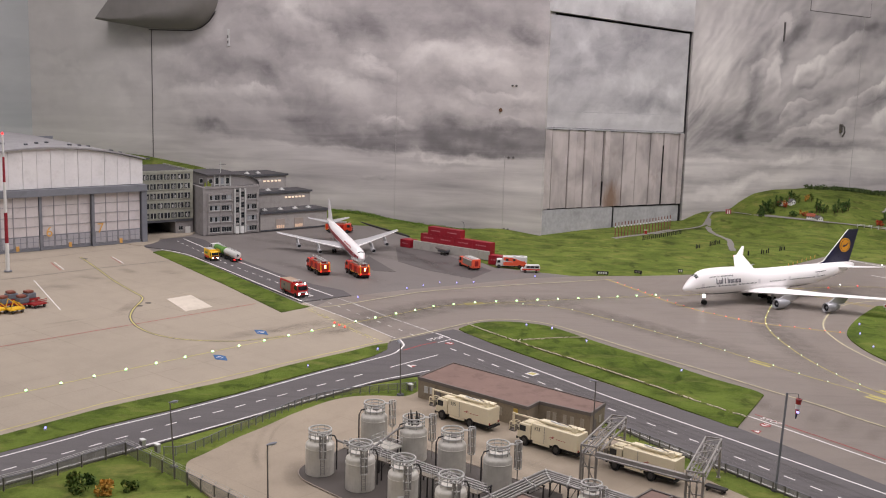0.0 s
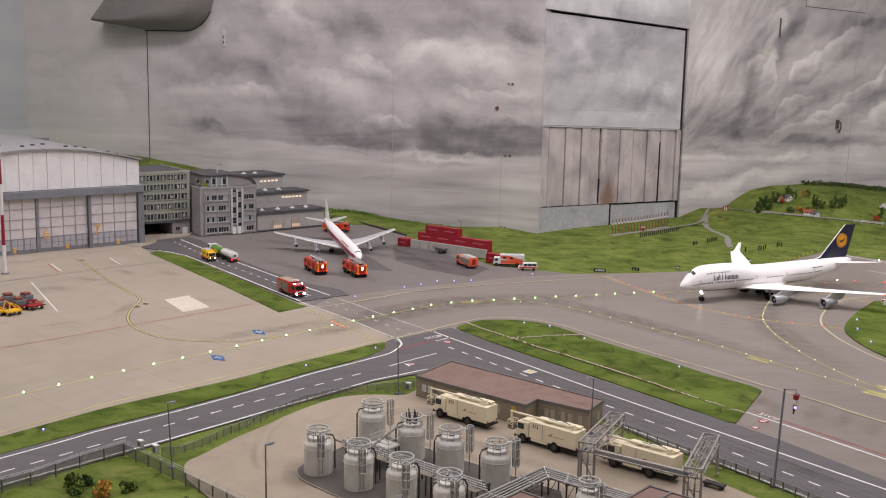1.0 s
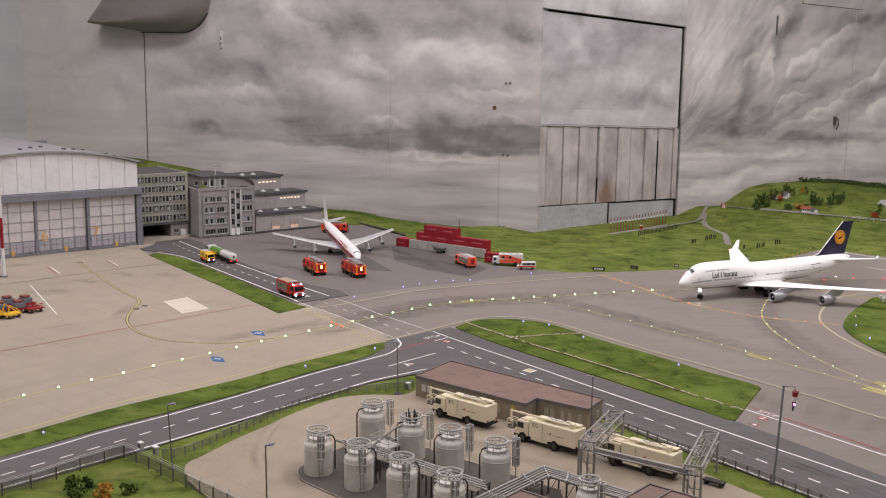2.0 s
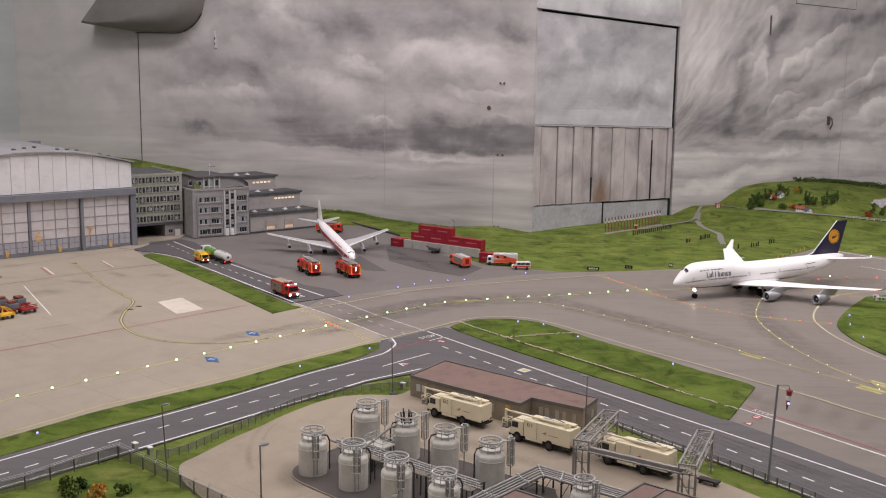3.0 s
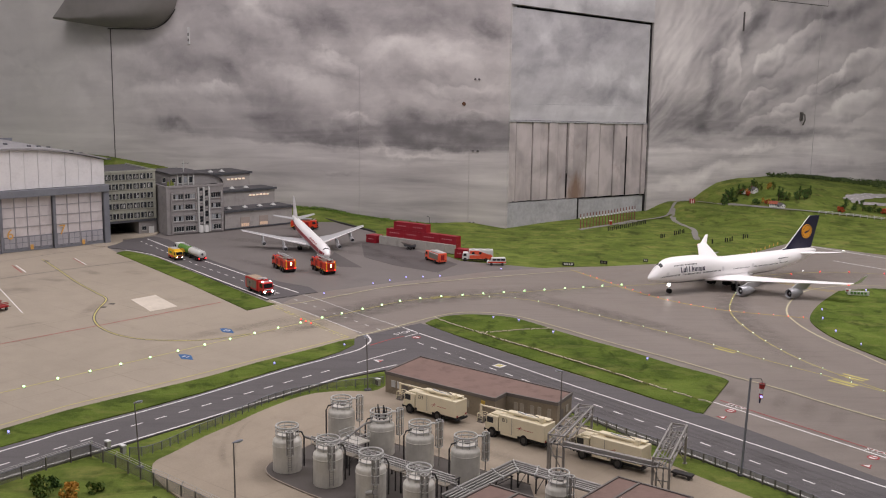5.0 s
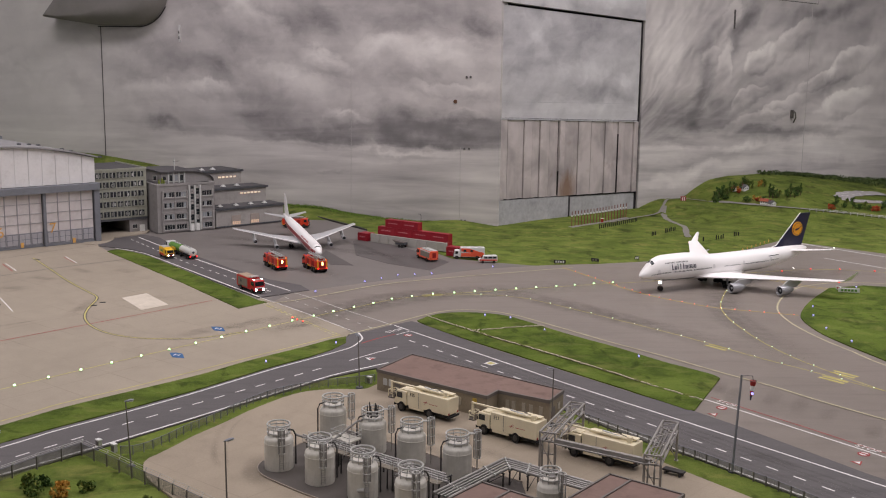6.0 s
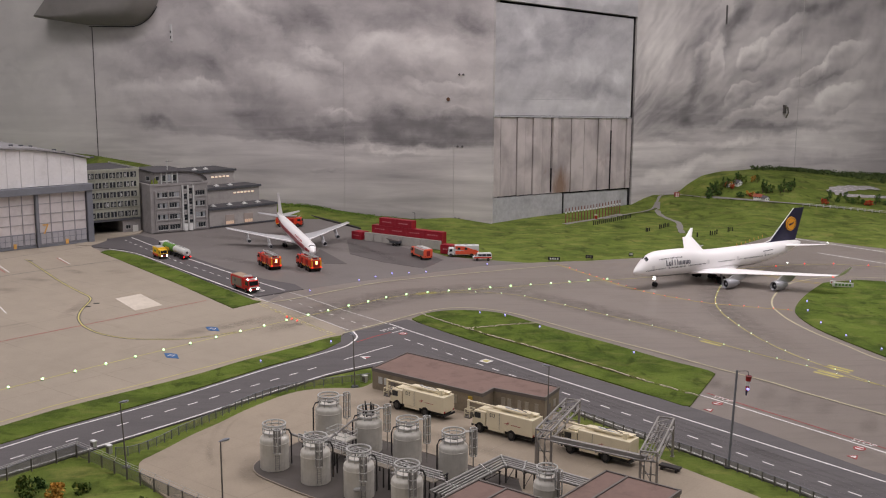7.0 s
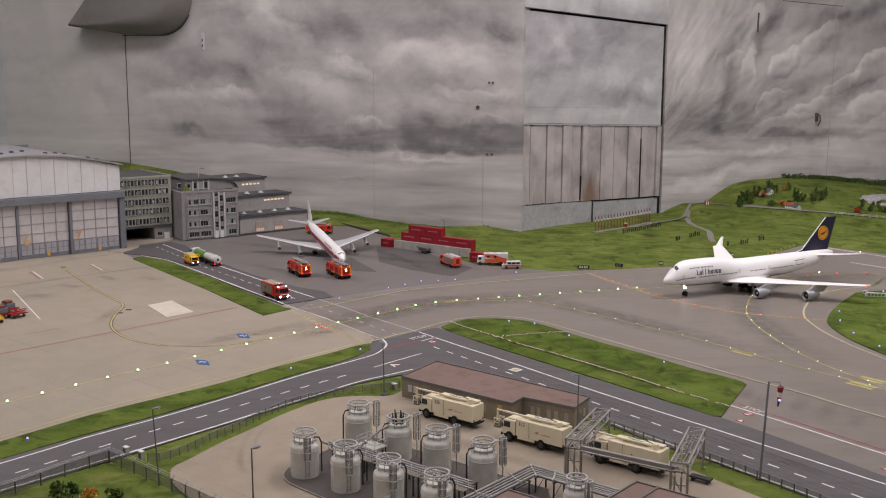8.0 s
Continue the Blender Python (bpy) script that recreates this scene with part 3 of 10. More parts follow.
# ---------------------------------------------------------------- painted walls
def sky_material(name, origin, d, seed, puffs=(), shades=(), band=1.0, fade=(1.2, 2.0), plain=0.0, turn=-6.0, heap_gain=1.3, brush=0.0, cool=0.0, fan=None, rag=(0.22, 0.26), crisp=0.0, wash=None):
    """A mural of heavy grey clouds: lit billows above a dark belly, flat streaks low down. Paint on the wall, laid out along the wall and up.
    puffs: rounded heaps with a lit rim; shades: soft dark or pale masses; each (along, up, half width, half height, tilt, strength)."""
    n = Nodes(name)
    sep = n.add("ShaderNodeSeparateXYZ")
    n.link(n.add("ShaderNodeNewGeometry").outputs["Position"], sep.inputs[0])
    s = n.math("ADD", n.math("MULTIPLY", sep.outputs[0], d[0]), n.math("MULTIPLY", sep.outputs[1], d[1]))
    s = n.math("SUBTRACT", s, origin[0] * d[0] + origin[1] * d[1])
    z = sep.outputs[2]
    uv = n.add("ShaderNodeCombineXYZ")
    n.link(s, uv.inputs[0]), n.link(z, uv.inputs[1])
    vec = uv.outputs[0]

    def mapped(sx, sy, angle=0.0, dx=0.0, dy=0.0, src=None):
        first = n.add("ShaderNodeMapping")
        first.inputs["Location"].default_value = (dx, dy, seed)
        first.inputs["Rotation"].default_value = (0, 0, radians(angle))
        n.link(src or vec, first.inputs["Vector"])
        m = n.add("ShaderNodeMapping")
        m.inputs["Scale"].default_value = (sx, sy, 1)
        n.link(first.outputs[0], m.inputs["Vector"])
        return m.outputs["Vector"]

    def warped(src, scale, amount, detail=6.0):
        w = n.add("ShaderNodeTexNoise", Scale=scale, Detail=detail, Roughness=0.62)
        n.link(mapped(1, 1.25, 0, 0, 0, src), w.inputs["Vector"])
        off = n.add("ShaderNodeVectorMath")
        off.operation = "SUBTRACT"
        n.link(w.outputs["Color"], off.inputs[0])
        off.inputs[1].default_value = (0.5, 0.5, 0.5)
        add = n.add("ShaderNodeVectorMath")
        add.operation = "MULTIPLY_ADD"
        n.link(off.outputs[0], add.inputs[0])
        add.inputs[1].default_value = (amount, amount * 0.75, 0.0)
        n.link(src, add.inputs[2])
        return add.outputs[0]

    ragged = warped(warped(vec, 2.2, rag[0], 3.0), 5.0, rag[1], 6.0)

    def local(cx, cy, rx, ry, tilt):
        m = n.add("ShaderNodeMapping")
        m.vector_type = "TEXTURE"
        m.inputs["Location"].default_value = (cx, cy, 0)
        m.inputs["Rotation"].default_value = (0, 0, radians(tilt))
        m.inputs["Scale"].default_value = (rx, ry, 1)
        n.link(ragged, m.inputs["Vector"])
        far = n.add("ShaderNodeVectorMath")
        far.operation = "LENGTH"
        n.link(m.outputs[0], far.inputs[0])
        up = n.add("ShaderNodeSeparateXYZ")
        n.link(m.outputs[0], up.inputs[0])
        return far.outputs["Value"], up.outputs[1]

    def fanned(src):
        """Places told by reach and bearing from one spot, for strokes that fan out from it."""
        rel = n.add("ShaderNodeVectorMath")
        rel.operation = "SUBTRACT"
        n.link(src, rel.inputs[0])
        rel.inputs[1].default_value = (fan[0], fan[1], 0)
        reach = n.add("ShaderNodeVectorMath")
        reach.operation = "LENGTH"
        n.link(rel.outputs[0], reach.inputs[0])
        xy = n.add("ShaderNodeSeparateXYZ")
        n.link(rel.outputs[0], xy.inputs[0])
        polar = n.add("ShaderNodeCombineXYZ")
        n.link(n.math("MULTIPLY", reach.outputs["Value"], 1.3), polar.inputs[0])
        n.link(n.math("MULTIPLY", n.math("ARCTAN2", xy.outputs[1], xy.outputs[0]), 2.7), polar.inputs[1])
        return polar.outputs[0]

    def billow(dx, dy):
        """The thickness of the cloud at a place: rounded heaps on a soft base."""
        if fan:
            q = mapped(0.8, 1.25, 0, dx, dy, fanned(warped(vec, 2.2, 0.16, 3.0)))
        else:
            q = mapped(1.0, 1.5, turn, dx, dy, warped(vec, 3.0, 0.35))
        vo = n.add("ShaderNodeTexVoronoi", Scale=3.4, Detail=2.0, Roughness=0.5, Lacunarity=2.3, Smoothness=0.8)
        vo.feature, vo.normalize = "SMOOTH_F1", True
        n.link(q, vo.inputs["Vector"])
        return n.math("ADD", n.math("MULTIPLY", n.math("SUBTRACT", 1.0, vo.outputs["Distance"]), 0.5), n.math("MULTIPLY", n.noise(q, 2.2, 3 if fan else 6, 0.5 if fan else 0.6), 0.6))

    here, above = billow(0.0, 0.0), billow(0.03, -0.06)
    lit = n.math("MULTIPLY", n.math("SUBTRACT", here, above), heap_gain)
    flat = n.noise(mapped(0.7, 7.5, 2), 2.0, 6, 0.58, 0.4)
    wisp = n.noise(mapped(1.0, 2.4, -5), 3.2, 6, 0.62, 0.6)
    lift = n.math("ADD", z, n.math("MULTIPLY", n.math("SUBTRACT", wisp, 0.5), 0.12))
    # tone by height: pale streaks, a dark belly with a crisp lower edge, brighter heaps above
    tone = n.ramp(lift, (0.0, grey(0.58)), (0.28, grey(0.62)), (0.345, grey(0.66)), (0.365, grey(0.62 - 0.24 * band)), (0.47, grey(0.56 - 0.12 * band)), (0.62, grey(0.54)), (0.80, grey(0.54)), (1.0, grey(0.46)))
    pale = n.ramp(z, (0.0, grey(0.63)), (0.5, grey(0.66)), (1.0, grey(0.60)))
    along_ = n.math("DIVIDE", n.math("SUBTRACT", s, fade[0]), fade[1] - fade[0])
    tone = n.mix(n.ramp(along_, (0.0, grey(0)), (1.0, grey(0.8))), tone, pale)
    puffy = n.ramp(lift, (0.30, grey(0.10)), (0.46, grey(0.7)), (0.62, grey(1)))
    value = n.math("ADD", tone, n.math("MULTIPLY", puffy, n.math("ADD", lit, n.math("MULTIPLY", n.math("SUBTRACT", here, 0.58), 0.35))))
    value = n.math("ADD", value, n.math("MULTIPLY", n.math("SUBTRACT", flat, 0.5), n.math("SUBTRACT", 0.85, n.math("MULTIPLY", puffy, 0.7))))
    value = n.math("ADD", value, n.math("MULTIPLY", n.math("SUBTRACT", n.noise(mapped(0.8, 1.2), 1.6, 4), 0.5), 0.35))
    if brush:
        if fan:
            stroke = n.noise(fanned(ragged), 1.7, 3, 0.42, 0.6)
        else:
            stroke = n.noise(mapped(1.0, 4.5, -40, 0, 0, ragged), 2.3, 6, 0.6, 0.7)
        value = n.math("ADD", value, n.math("MULTIPLY", puffy, n.math("MULTIPLY", n.math("SUBTRACT", stroke, 0.5), brush)))
    for cx, cy, rx, ry, tilt, strength in shades:
        far, up = local(cx, cy, rx, ry, tilt)
        soft = n.ramp(n.math("MULTIPLY", far, 0.55), (0.15, grey(1)), (0.45, grey(0.55)), (0.85, grey(0)))
        value = n.math("ADD", value, n.math("MULTIPLY", soft, strength))
    for cx, cy, rx, ry, tilt, strength in puffs:
        far, up = local(cx, cy, rx, ry, tilt)
        rim = n.ramp(n.math("MULTIPLY", far, 0.6), (0.08, grey(0.45 - 0.2 * crisp)), (0.46, grey(0.85)), (0.56, grey(0.6 + 0.2 * crisp)), (0.78 - 0.14 * crisp, grey(0)))
        crown = n.math("MULTIPLY_ADD", n.math("MINIMUM", up, 0.9), 0.85, 0.28)
        value = n.math("ADD", value, n.math("MULTIPLY", n.math("MULTIPLY", rim, crown), strength))
    col = n.ramp(value, (0.0, srgb(92, 89, 92)), (0.25, srgb(136, 132, 134)), (0.5, srgb(182, 176, 177)), (0.75, srgb(216, 210, 209)), (1.0, srgb(240, 235, 233)))
    if cool:
        col = n.mix(cool, col, n.mix(1.0, col, srgb(226, 240, 255), "MULTIPLY"))
    if plain:
        col = n.mix(plain, col, srgb(180, 185, 187))
    if wash:
        # a thin pale grey-green wash of paint from one place along the wall on
        col = n.mix(n.ramp(n.math("DIVIDE", s, 4.0), (wash[0] / 4, grey(0)), (wash[1] / 4, grey(wash[2]))), col, srgb(208, 206, 200))
    grain = n.noise(vec, 60, 3, 0.6)
    n.bump(grain, 0.05, 0.002)
    return n.done(col, 0.85, 0, 0.2)


def wall(name, a, b, material, label, z0=-0.3, z1=WALL_TOP, thick=0.08):
    a, b = Vector(a), Vector(b)
    d = (b - a).normalized()
    nrm = Vector((-d.y, d.x))
    if nrm.dot(a) < 0:
        nrm.negate()
    bm = slab(bmesh.new(), [a, b, b + nrm * thick, a + nrm * thick], z1, z0)
    ob = part(name, bm, material)
    return tagged(ob, label, "wall", kind="structure")


dl = (LEFT_END - CORNER).normalized()
dd = (DOOR_END - CORNER).normalized()
dr = (RIGHT_END - DOOR_END).normalized()
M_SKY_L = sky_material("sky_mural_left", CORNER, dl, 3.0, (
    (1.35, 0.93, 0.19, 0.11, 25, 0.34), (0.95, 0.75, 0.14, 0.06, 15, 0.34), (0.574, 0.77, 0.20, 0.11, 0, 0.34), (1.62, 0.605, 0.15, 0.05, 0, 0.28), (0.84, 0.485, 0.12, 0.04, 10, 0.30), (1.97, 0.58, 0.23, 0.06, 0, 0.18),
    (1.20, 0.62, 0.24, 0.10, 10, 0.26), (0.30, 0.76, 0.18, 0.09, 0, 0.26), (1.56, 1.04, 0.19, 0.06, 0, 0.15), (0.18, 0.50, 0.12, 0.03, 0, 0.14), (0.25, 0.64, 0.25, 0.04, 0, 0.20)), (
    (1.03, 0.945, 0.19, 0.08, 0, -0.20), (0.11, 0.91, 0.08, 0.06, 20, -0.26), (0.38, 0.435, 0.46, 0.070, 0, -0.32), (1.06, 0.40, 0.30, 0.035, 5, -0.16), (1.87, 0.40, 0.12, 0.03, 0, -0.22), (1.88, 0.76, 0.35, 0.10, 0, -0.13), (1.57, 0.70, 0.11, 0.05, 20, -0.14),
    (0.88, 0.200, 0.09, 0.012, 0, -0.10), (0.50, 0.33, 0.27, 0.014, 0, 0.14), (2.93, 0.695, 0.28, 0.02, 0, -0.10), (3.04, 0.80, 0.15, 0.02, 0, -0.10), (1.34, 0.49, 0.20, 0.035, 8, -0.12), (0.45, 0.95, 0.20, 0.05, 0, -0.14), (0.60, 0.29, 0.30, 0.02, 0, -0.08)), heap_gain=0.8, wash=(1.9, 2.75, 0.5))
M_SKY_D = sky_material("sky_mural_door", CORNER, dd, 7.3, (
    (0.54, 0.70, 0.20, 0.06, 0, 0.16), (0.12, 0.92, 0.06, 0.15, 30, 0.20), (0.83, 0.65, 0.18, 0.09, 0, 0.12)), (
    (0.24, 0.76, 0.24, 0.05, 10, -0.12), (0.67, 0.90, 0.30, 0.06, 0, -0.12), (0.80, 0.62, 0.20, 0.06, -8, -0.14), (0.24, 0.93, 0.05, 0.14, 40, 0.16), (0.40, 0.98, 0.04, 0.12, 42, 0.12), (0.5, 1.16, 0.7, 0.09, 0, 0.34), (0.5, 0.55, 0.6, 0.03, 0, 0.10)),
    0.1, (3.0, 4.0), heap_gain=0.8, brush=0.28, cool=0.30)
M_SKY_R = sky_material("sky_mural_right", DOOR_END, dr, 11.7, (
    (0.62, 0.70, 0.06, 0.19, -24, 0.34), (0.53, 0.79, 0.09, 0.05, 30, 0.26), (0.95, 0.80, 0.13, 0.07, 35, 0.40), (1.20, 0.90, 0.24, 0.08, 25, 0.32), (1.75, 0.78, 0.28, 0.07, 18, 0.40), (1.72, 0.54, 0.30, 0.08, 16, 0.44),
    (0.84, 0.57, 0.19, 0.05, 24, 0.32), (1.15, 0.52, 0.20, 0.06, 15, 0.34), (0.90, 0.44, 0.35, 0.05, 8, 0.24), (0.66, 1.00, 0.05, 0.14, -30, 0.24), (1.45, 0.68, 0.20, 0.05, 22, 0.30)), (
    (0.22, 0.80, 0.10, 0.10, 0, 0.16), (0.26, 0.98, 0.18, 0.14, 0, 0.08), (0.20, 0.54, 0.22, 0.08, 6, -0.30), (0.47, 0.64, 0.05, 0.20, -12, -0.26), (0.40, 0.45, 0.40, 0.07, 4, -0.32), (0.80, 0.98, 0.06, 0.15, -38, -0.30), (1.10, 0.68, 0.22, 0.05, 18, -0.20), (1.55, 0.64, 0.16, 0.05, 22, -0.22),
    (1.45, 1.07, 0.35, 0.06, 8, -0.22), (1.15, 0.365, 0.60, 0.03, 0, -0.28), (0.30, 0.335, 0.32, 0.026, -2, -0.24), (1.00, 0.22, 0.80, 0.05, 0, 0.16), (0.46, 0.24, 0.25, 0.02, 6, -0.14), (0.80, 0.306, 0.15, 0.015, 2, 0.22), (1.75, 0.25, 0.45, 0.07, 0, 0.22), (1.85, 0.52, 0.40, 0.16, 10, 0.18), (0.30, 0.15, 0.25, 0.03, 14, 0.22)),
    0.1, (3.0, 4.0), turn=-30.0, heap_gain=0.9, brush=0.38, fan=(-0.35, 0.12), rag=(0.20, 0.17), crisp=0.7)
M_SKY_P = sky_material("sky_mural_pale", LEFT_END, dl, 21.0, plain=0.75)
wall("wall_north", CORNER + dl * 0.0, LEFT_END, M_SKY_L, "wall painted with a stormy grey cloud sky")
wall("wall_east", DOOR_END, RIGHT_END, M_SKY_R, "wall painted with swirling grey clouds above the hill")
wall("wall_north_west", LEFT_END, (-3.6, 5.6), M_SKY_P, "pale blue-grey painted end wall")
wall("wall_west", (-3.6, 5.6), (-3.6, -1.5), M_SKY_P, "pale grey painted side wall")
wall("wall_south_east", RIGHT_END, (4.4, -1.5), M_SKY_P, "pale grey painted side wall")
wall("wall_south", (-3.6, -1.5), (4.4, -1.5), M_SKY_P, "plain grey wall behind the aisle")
M_CEIL = painted("ceiling_paint", (205, 205, 205), 0.9, 0, 0.05, 3)
M_FLOOR = painted("hall_floor", (110, 104, 98), 0.7, 0, 0.1, 4)
tagged(part("ceiling", boxed(-4, 5, -2, 8, 3.0, 3.1), M_CEIL), "plain white ceiling of the exhibition hall", "ceiling", kind="structure")
tagged(part("floor", boxed(-4, 5, -2, 8, -1.05, -0.95), M_FLOOR), "dark floor of the exhibition hall", "floor", kind="structure")


# ---------------------------------------------------------------- the built-in gate between the two walls
def frame_of(origin, d, z=0.0):
    """A frame on a wall: x along it, y into it, z up."""
    d = Vector((d[0], d[1])).normalized()
    m = Matrix(((d.x, -d.y, 0, origin[0]), (d.y, d.x, 0, origin[1]), (0, 0, 1, z), (0, 0, 0, 1)))
    return m


def prism(bm, outline, y0, y1, m=None):
    """An upright plate: an outline of (x, z) between two depths."""
    a = [bm.verts.new((x, y0, z)) for x, z in outline]
    b = [bm.verts.new((x, y1, z)) for x, z in outline]
    bm.faces.new(a), bm.faces.new(list(reversed(b)))
    k = len(outline)
    for i in range(k):
        bm.faces.new((a[i], b[i], b[(i + 1) % k], a[(i + 1) % k]))
    if m is not None:
        bmesh.ops.transform(bm, matrix=m, verts=a + b)
    return bm


def weathered_panel(name, base, rust, seed, rust_at=None):
    n = Nodes(name)
    v = n.position()
    run = n.noise(n.position((9, 9, 1.2)), 3.0 + seed, 5, 0.65, 0.5)
    blot = n.noise(n.position((1, 1, 0.8)), 8.0, 4, 0.5, 0.3)
    b = srgb(*base)
    col = n.ramp(n.math("ADD", n.math("MULTIPLY", run, 0.14), n.math("MULTIPLY", blot, 0.86)), (0.28, tuple(c * 0.58 for c in b[:3])), (0.46, tuple(c * 0.86 for c in b[:3])), (0.60, tuple(c * 1.12 for c in b[:3])))
    col = n.mix(n.ramp(n.noise(v, 7, 4, 0.6, 1.0), (0.58, grey(0)), (0.76, grey(0.35))), col, srgb(*rust))
    info = n.add("ShaderNodeObjectInfo").outputs["Random"]
    col = n.mix(0.5, col, n.mix(1.0, col, n.ramp(info, (0.0, grey(0.72)), (1.0, grey(1.0))), "MULTIPLY"))
    if rust_at:
        far = n.add("ShaderNodeMapping")
        far.vector_type = "TEXTURE"
        far.inputs["Location"].default_value = rust_at
        far.inputs["Scale"].default_value = (0.10, 0.10, 0.13)
        n.link(v, far.inputs["Vector"])
        size = n.add("ShaderNodeVectorMath")
        size.operation = "LENGTH"
        n.link(far.outputs[0], size.inputs[0])
        spot = n.math("SUBTRACT", n.math("ADD", n.noise(n.position((20, 20, 3)), 2, 5, 0.65), 0.45), size.outputs["Value"])
        col = n.mix(n.ramp(spot, (0.05, grey(0)), (0.6, grey(0.75))), col, srgb(120, 86, 58))
    n.bump(blot, 0.15, 0.004)
    return n.done(col, 0.7, 0, 0.3)


M_PLANK = weathered_panel("weathered_board", (194, 184, 184), (132, 108, 94), 0.0, tuple(CORNER + dd * 0.49) + (0.13,))
M_SKIRT = painted("grey_skirting", (176, 175, 179), 0.75, 0, 0.28, 14, 0.2, local=False, dirt=0.3)
M_GAP = painted("dark_gap", (34, 32, 34), 0.9, 0, 0.1, 20)
MD = frame_of(CORNER, dd)
gate = thing("wall_gate", "tall built-in wall gate with cloud mural above weathered grey boards", "gate", kind="structure")
GATE_L = (DOOR_END - CORNER).length
# near-black board behind the gate; its colour gives the gaps their shade
part("backing", prism(bmesh.new(), [(0.0, -0.3), (GATE_L + 0.06, -0.3), (GATE_L + 0.06, WALL_TOP), (0.0, WALL_TOP)], 0.045, 0.09, MD), M_GAP, gate, "near-black backing painted for the shade around the gate")
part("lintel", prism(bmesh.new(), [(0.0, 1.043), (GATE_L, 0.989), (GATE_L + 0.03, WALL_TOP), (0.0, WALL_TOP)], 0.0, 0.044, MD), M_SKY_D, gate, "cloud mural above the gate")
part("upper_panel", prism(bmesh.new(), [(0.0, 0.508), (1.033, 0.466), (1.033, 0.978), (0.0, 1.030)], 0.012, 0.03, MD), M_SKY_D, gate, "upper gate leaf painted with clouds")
part("seam", prism(bmesh.new(), [(0.012, 0.581), (1.028, 0.553), (1.028, 0.555), (0.012, 0.583)], 0.0112, 0.0135, MD), M_SKIRT, gate)
part("rail", prism(bmesh.new(), [(0.0, 0.499), (1.032, 0.458), (1.032, 0.464), (0.0, 0.506)], 0.006, 0.03, MD), M_SKIRT, gate)
cuts = [0.004, 0.065, 0.176, 0.234, 0.287, 0.353, 0.419, 0.464, 0.565, 0.666, 0.773, 0.834, 0.877, 0.932, 1.000, 1.037]
for i, (a, b) in enumerate(zip(cuts, cuts[1:])):
    low = 0.117 - 0.03 * (a + b) / 2
    top = 0.497 - 0.039 * (a + b) / 2
    lean = 0.006 if i == 6 else 0.0
    y = (0.010, 0.013, 0.009, 0.014, 0.008, 0.012, 0.004, 0.011)[i % 8]
    gap = (0.0024, 0.0034, 0.0028, 0.0030, 0.0024, 0.0026, 0.0028)[i % 7]
    part("board", prism(bmesh.new(), [(a + gap, low), (b - gap, low), (b - gap - lean * 0.2, top), (a + gap + lean, top)], y, y + 0.014, MD), M_PLANK, gate)
# solid dark strip stands in for the shade in the edge gap
part("shadow_gap", prism(bmesh.new(), [(1.0375, -0.3), (1.0480, -0.3), (1.0480, 0.990), (1.0375, 0.990)], 0.012, 0.044, MD), M_GAP, gate, "near-black strip painted for the shade at the gate's edge")
part("skirting", prism(bmesh.new(), [(0.0, -0.3), (0.505, -0.3), (0.505, 0.098), (0.0, 0.110)], 0.008, 0.03, MD), M_SKIRT, gate, "grey lower board")
part("skirting", prism(bmesh.new(), [(0.515, -0.3), (1.036, -0.3), (1.036, 0.076), (0.515, 0.092)], 0.018, 0.035, MD), M_SKIRT, gate, "grey lower board")

# rounded bulkhead high on the wall
ML = frame_of(CORNER, -dl)          # x runs towards the corner, so along the wall is negative
out = [(-2.61, 0.972), (-2.50, 0.957), (-2.32, 0.934), (-2.15, 0.931)] + [(-2.06 + 0.205 * math.sin(t), 1.135 - 0.205 * math.cos(t)) for t in [radians(a) for a in (5, 20, 35, 50, 65, 80)]] + [
    (-1.83, 1.30), (-1.83, 1.75), (-2.38, 1.75), (-2.44, 1.12)]
bm = bmesh.new()
rings = []
mid = Vector((-2.25, 1.5))
for k in range(7):
    t = radians(15 * k)
    shrink, depth = 1 - 0.16 * (1 - math.cos(t)), -0.16 * math.sin(t)
    rings.append([bm.verts.new(ML @ Vector((mid.x + (x - mid.x) * shrink, depth, mid.y + (z - mid.y) * (1 - (1 - shrink) * min(1.0, max(0.15, (x + 2.62) / 0.5)))))) for x, z in out])
for a, b in zip(rings, rings[1:]):
    for i in range(len(out)):
        bm.faces.new((a[i], a[(i + 1) % len(out)], b[(i + 1) % len(out)], b[i]))
bm.faces.new(rings[-1])
M_BULK = painted("bulkhead_grey", (138, 134, 131), 0.85, 0, 0.12, 5, 0.2, local=False, dirt=0.12)
tagged(part("bulkhead", bm, M_BULK, smooth=40), "rounded wall bulkhead painted soft grey", "bulkhead", kind="structure")


def wall_strip(name, s0, s1, z0, z1, proud, material, label, m=ML, sign=-1):
    bm = boxed(min(sign * s0, sign * s1), max(sign * s0, sign * s1), -proud, 0.002, z0, z1, m=m)
    return tagged(part(name, bm, material), label, "seam", kind="structure")


M_SEAM = painted("wall_seam", (92, 88, 88), 0.9, 0, 0.1, 20)
M_SEAM2 = painted("wall_seam_faint", (178, 174, 173), 0.9, 0, 0.1, 20)
wall_strip("wall_seam", 2.3072, 2.3112, 0.17, 0.926, 0.003, M_SEAM, "dark joint between two wall panels")
bm = pipe(bmesh.new(), [tuple(ML @ Vector((x, -0.003, z))) for x, z in [(-2.325, 0.927), (-2.15, 0.926)] + [(-2.06 + 0.210 * math.sin(radians(a)), 1.135 - 0.210 * math.cos(radians(a))) for a in range(0, 61, 6)]], 0.0026, 6)
tagged(part("wall_seam", bm, M_GAP), "dark joint under the rounded bulkhead", "seam", kind="structure")
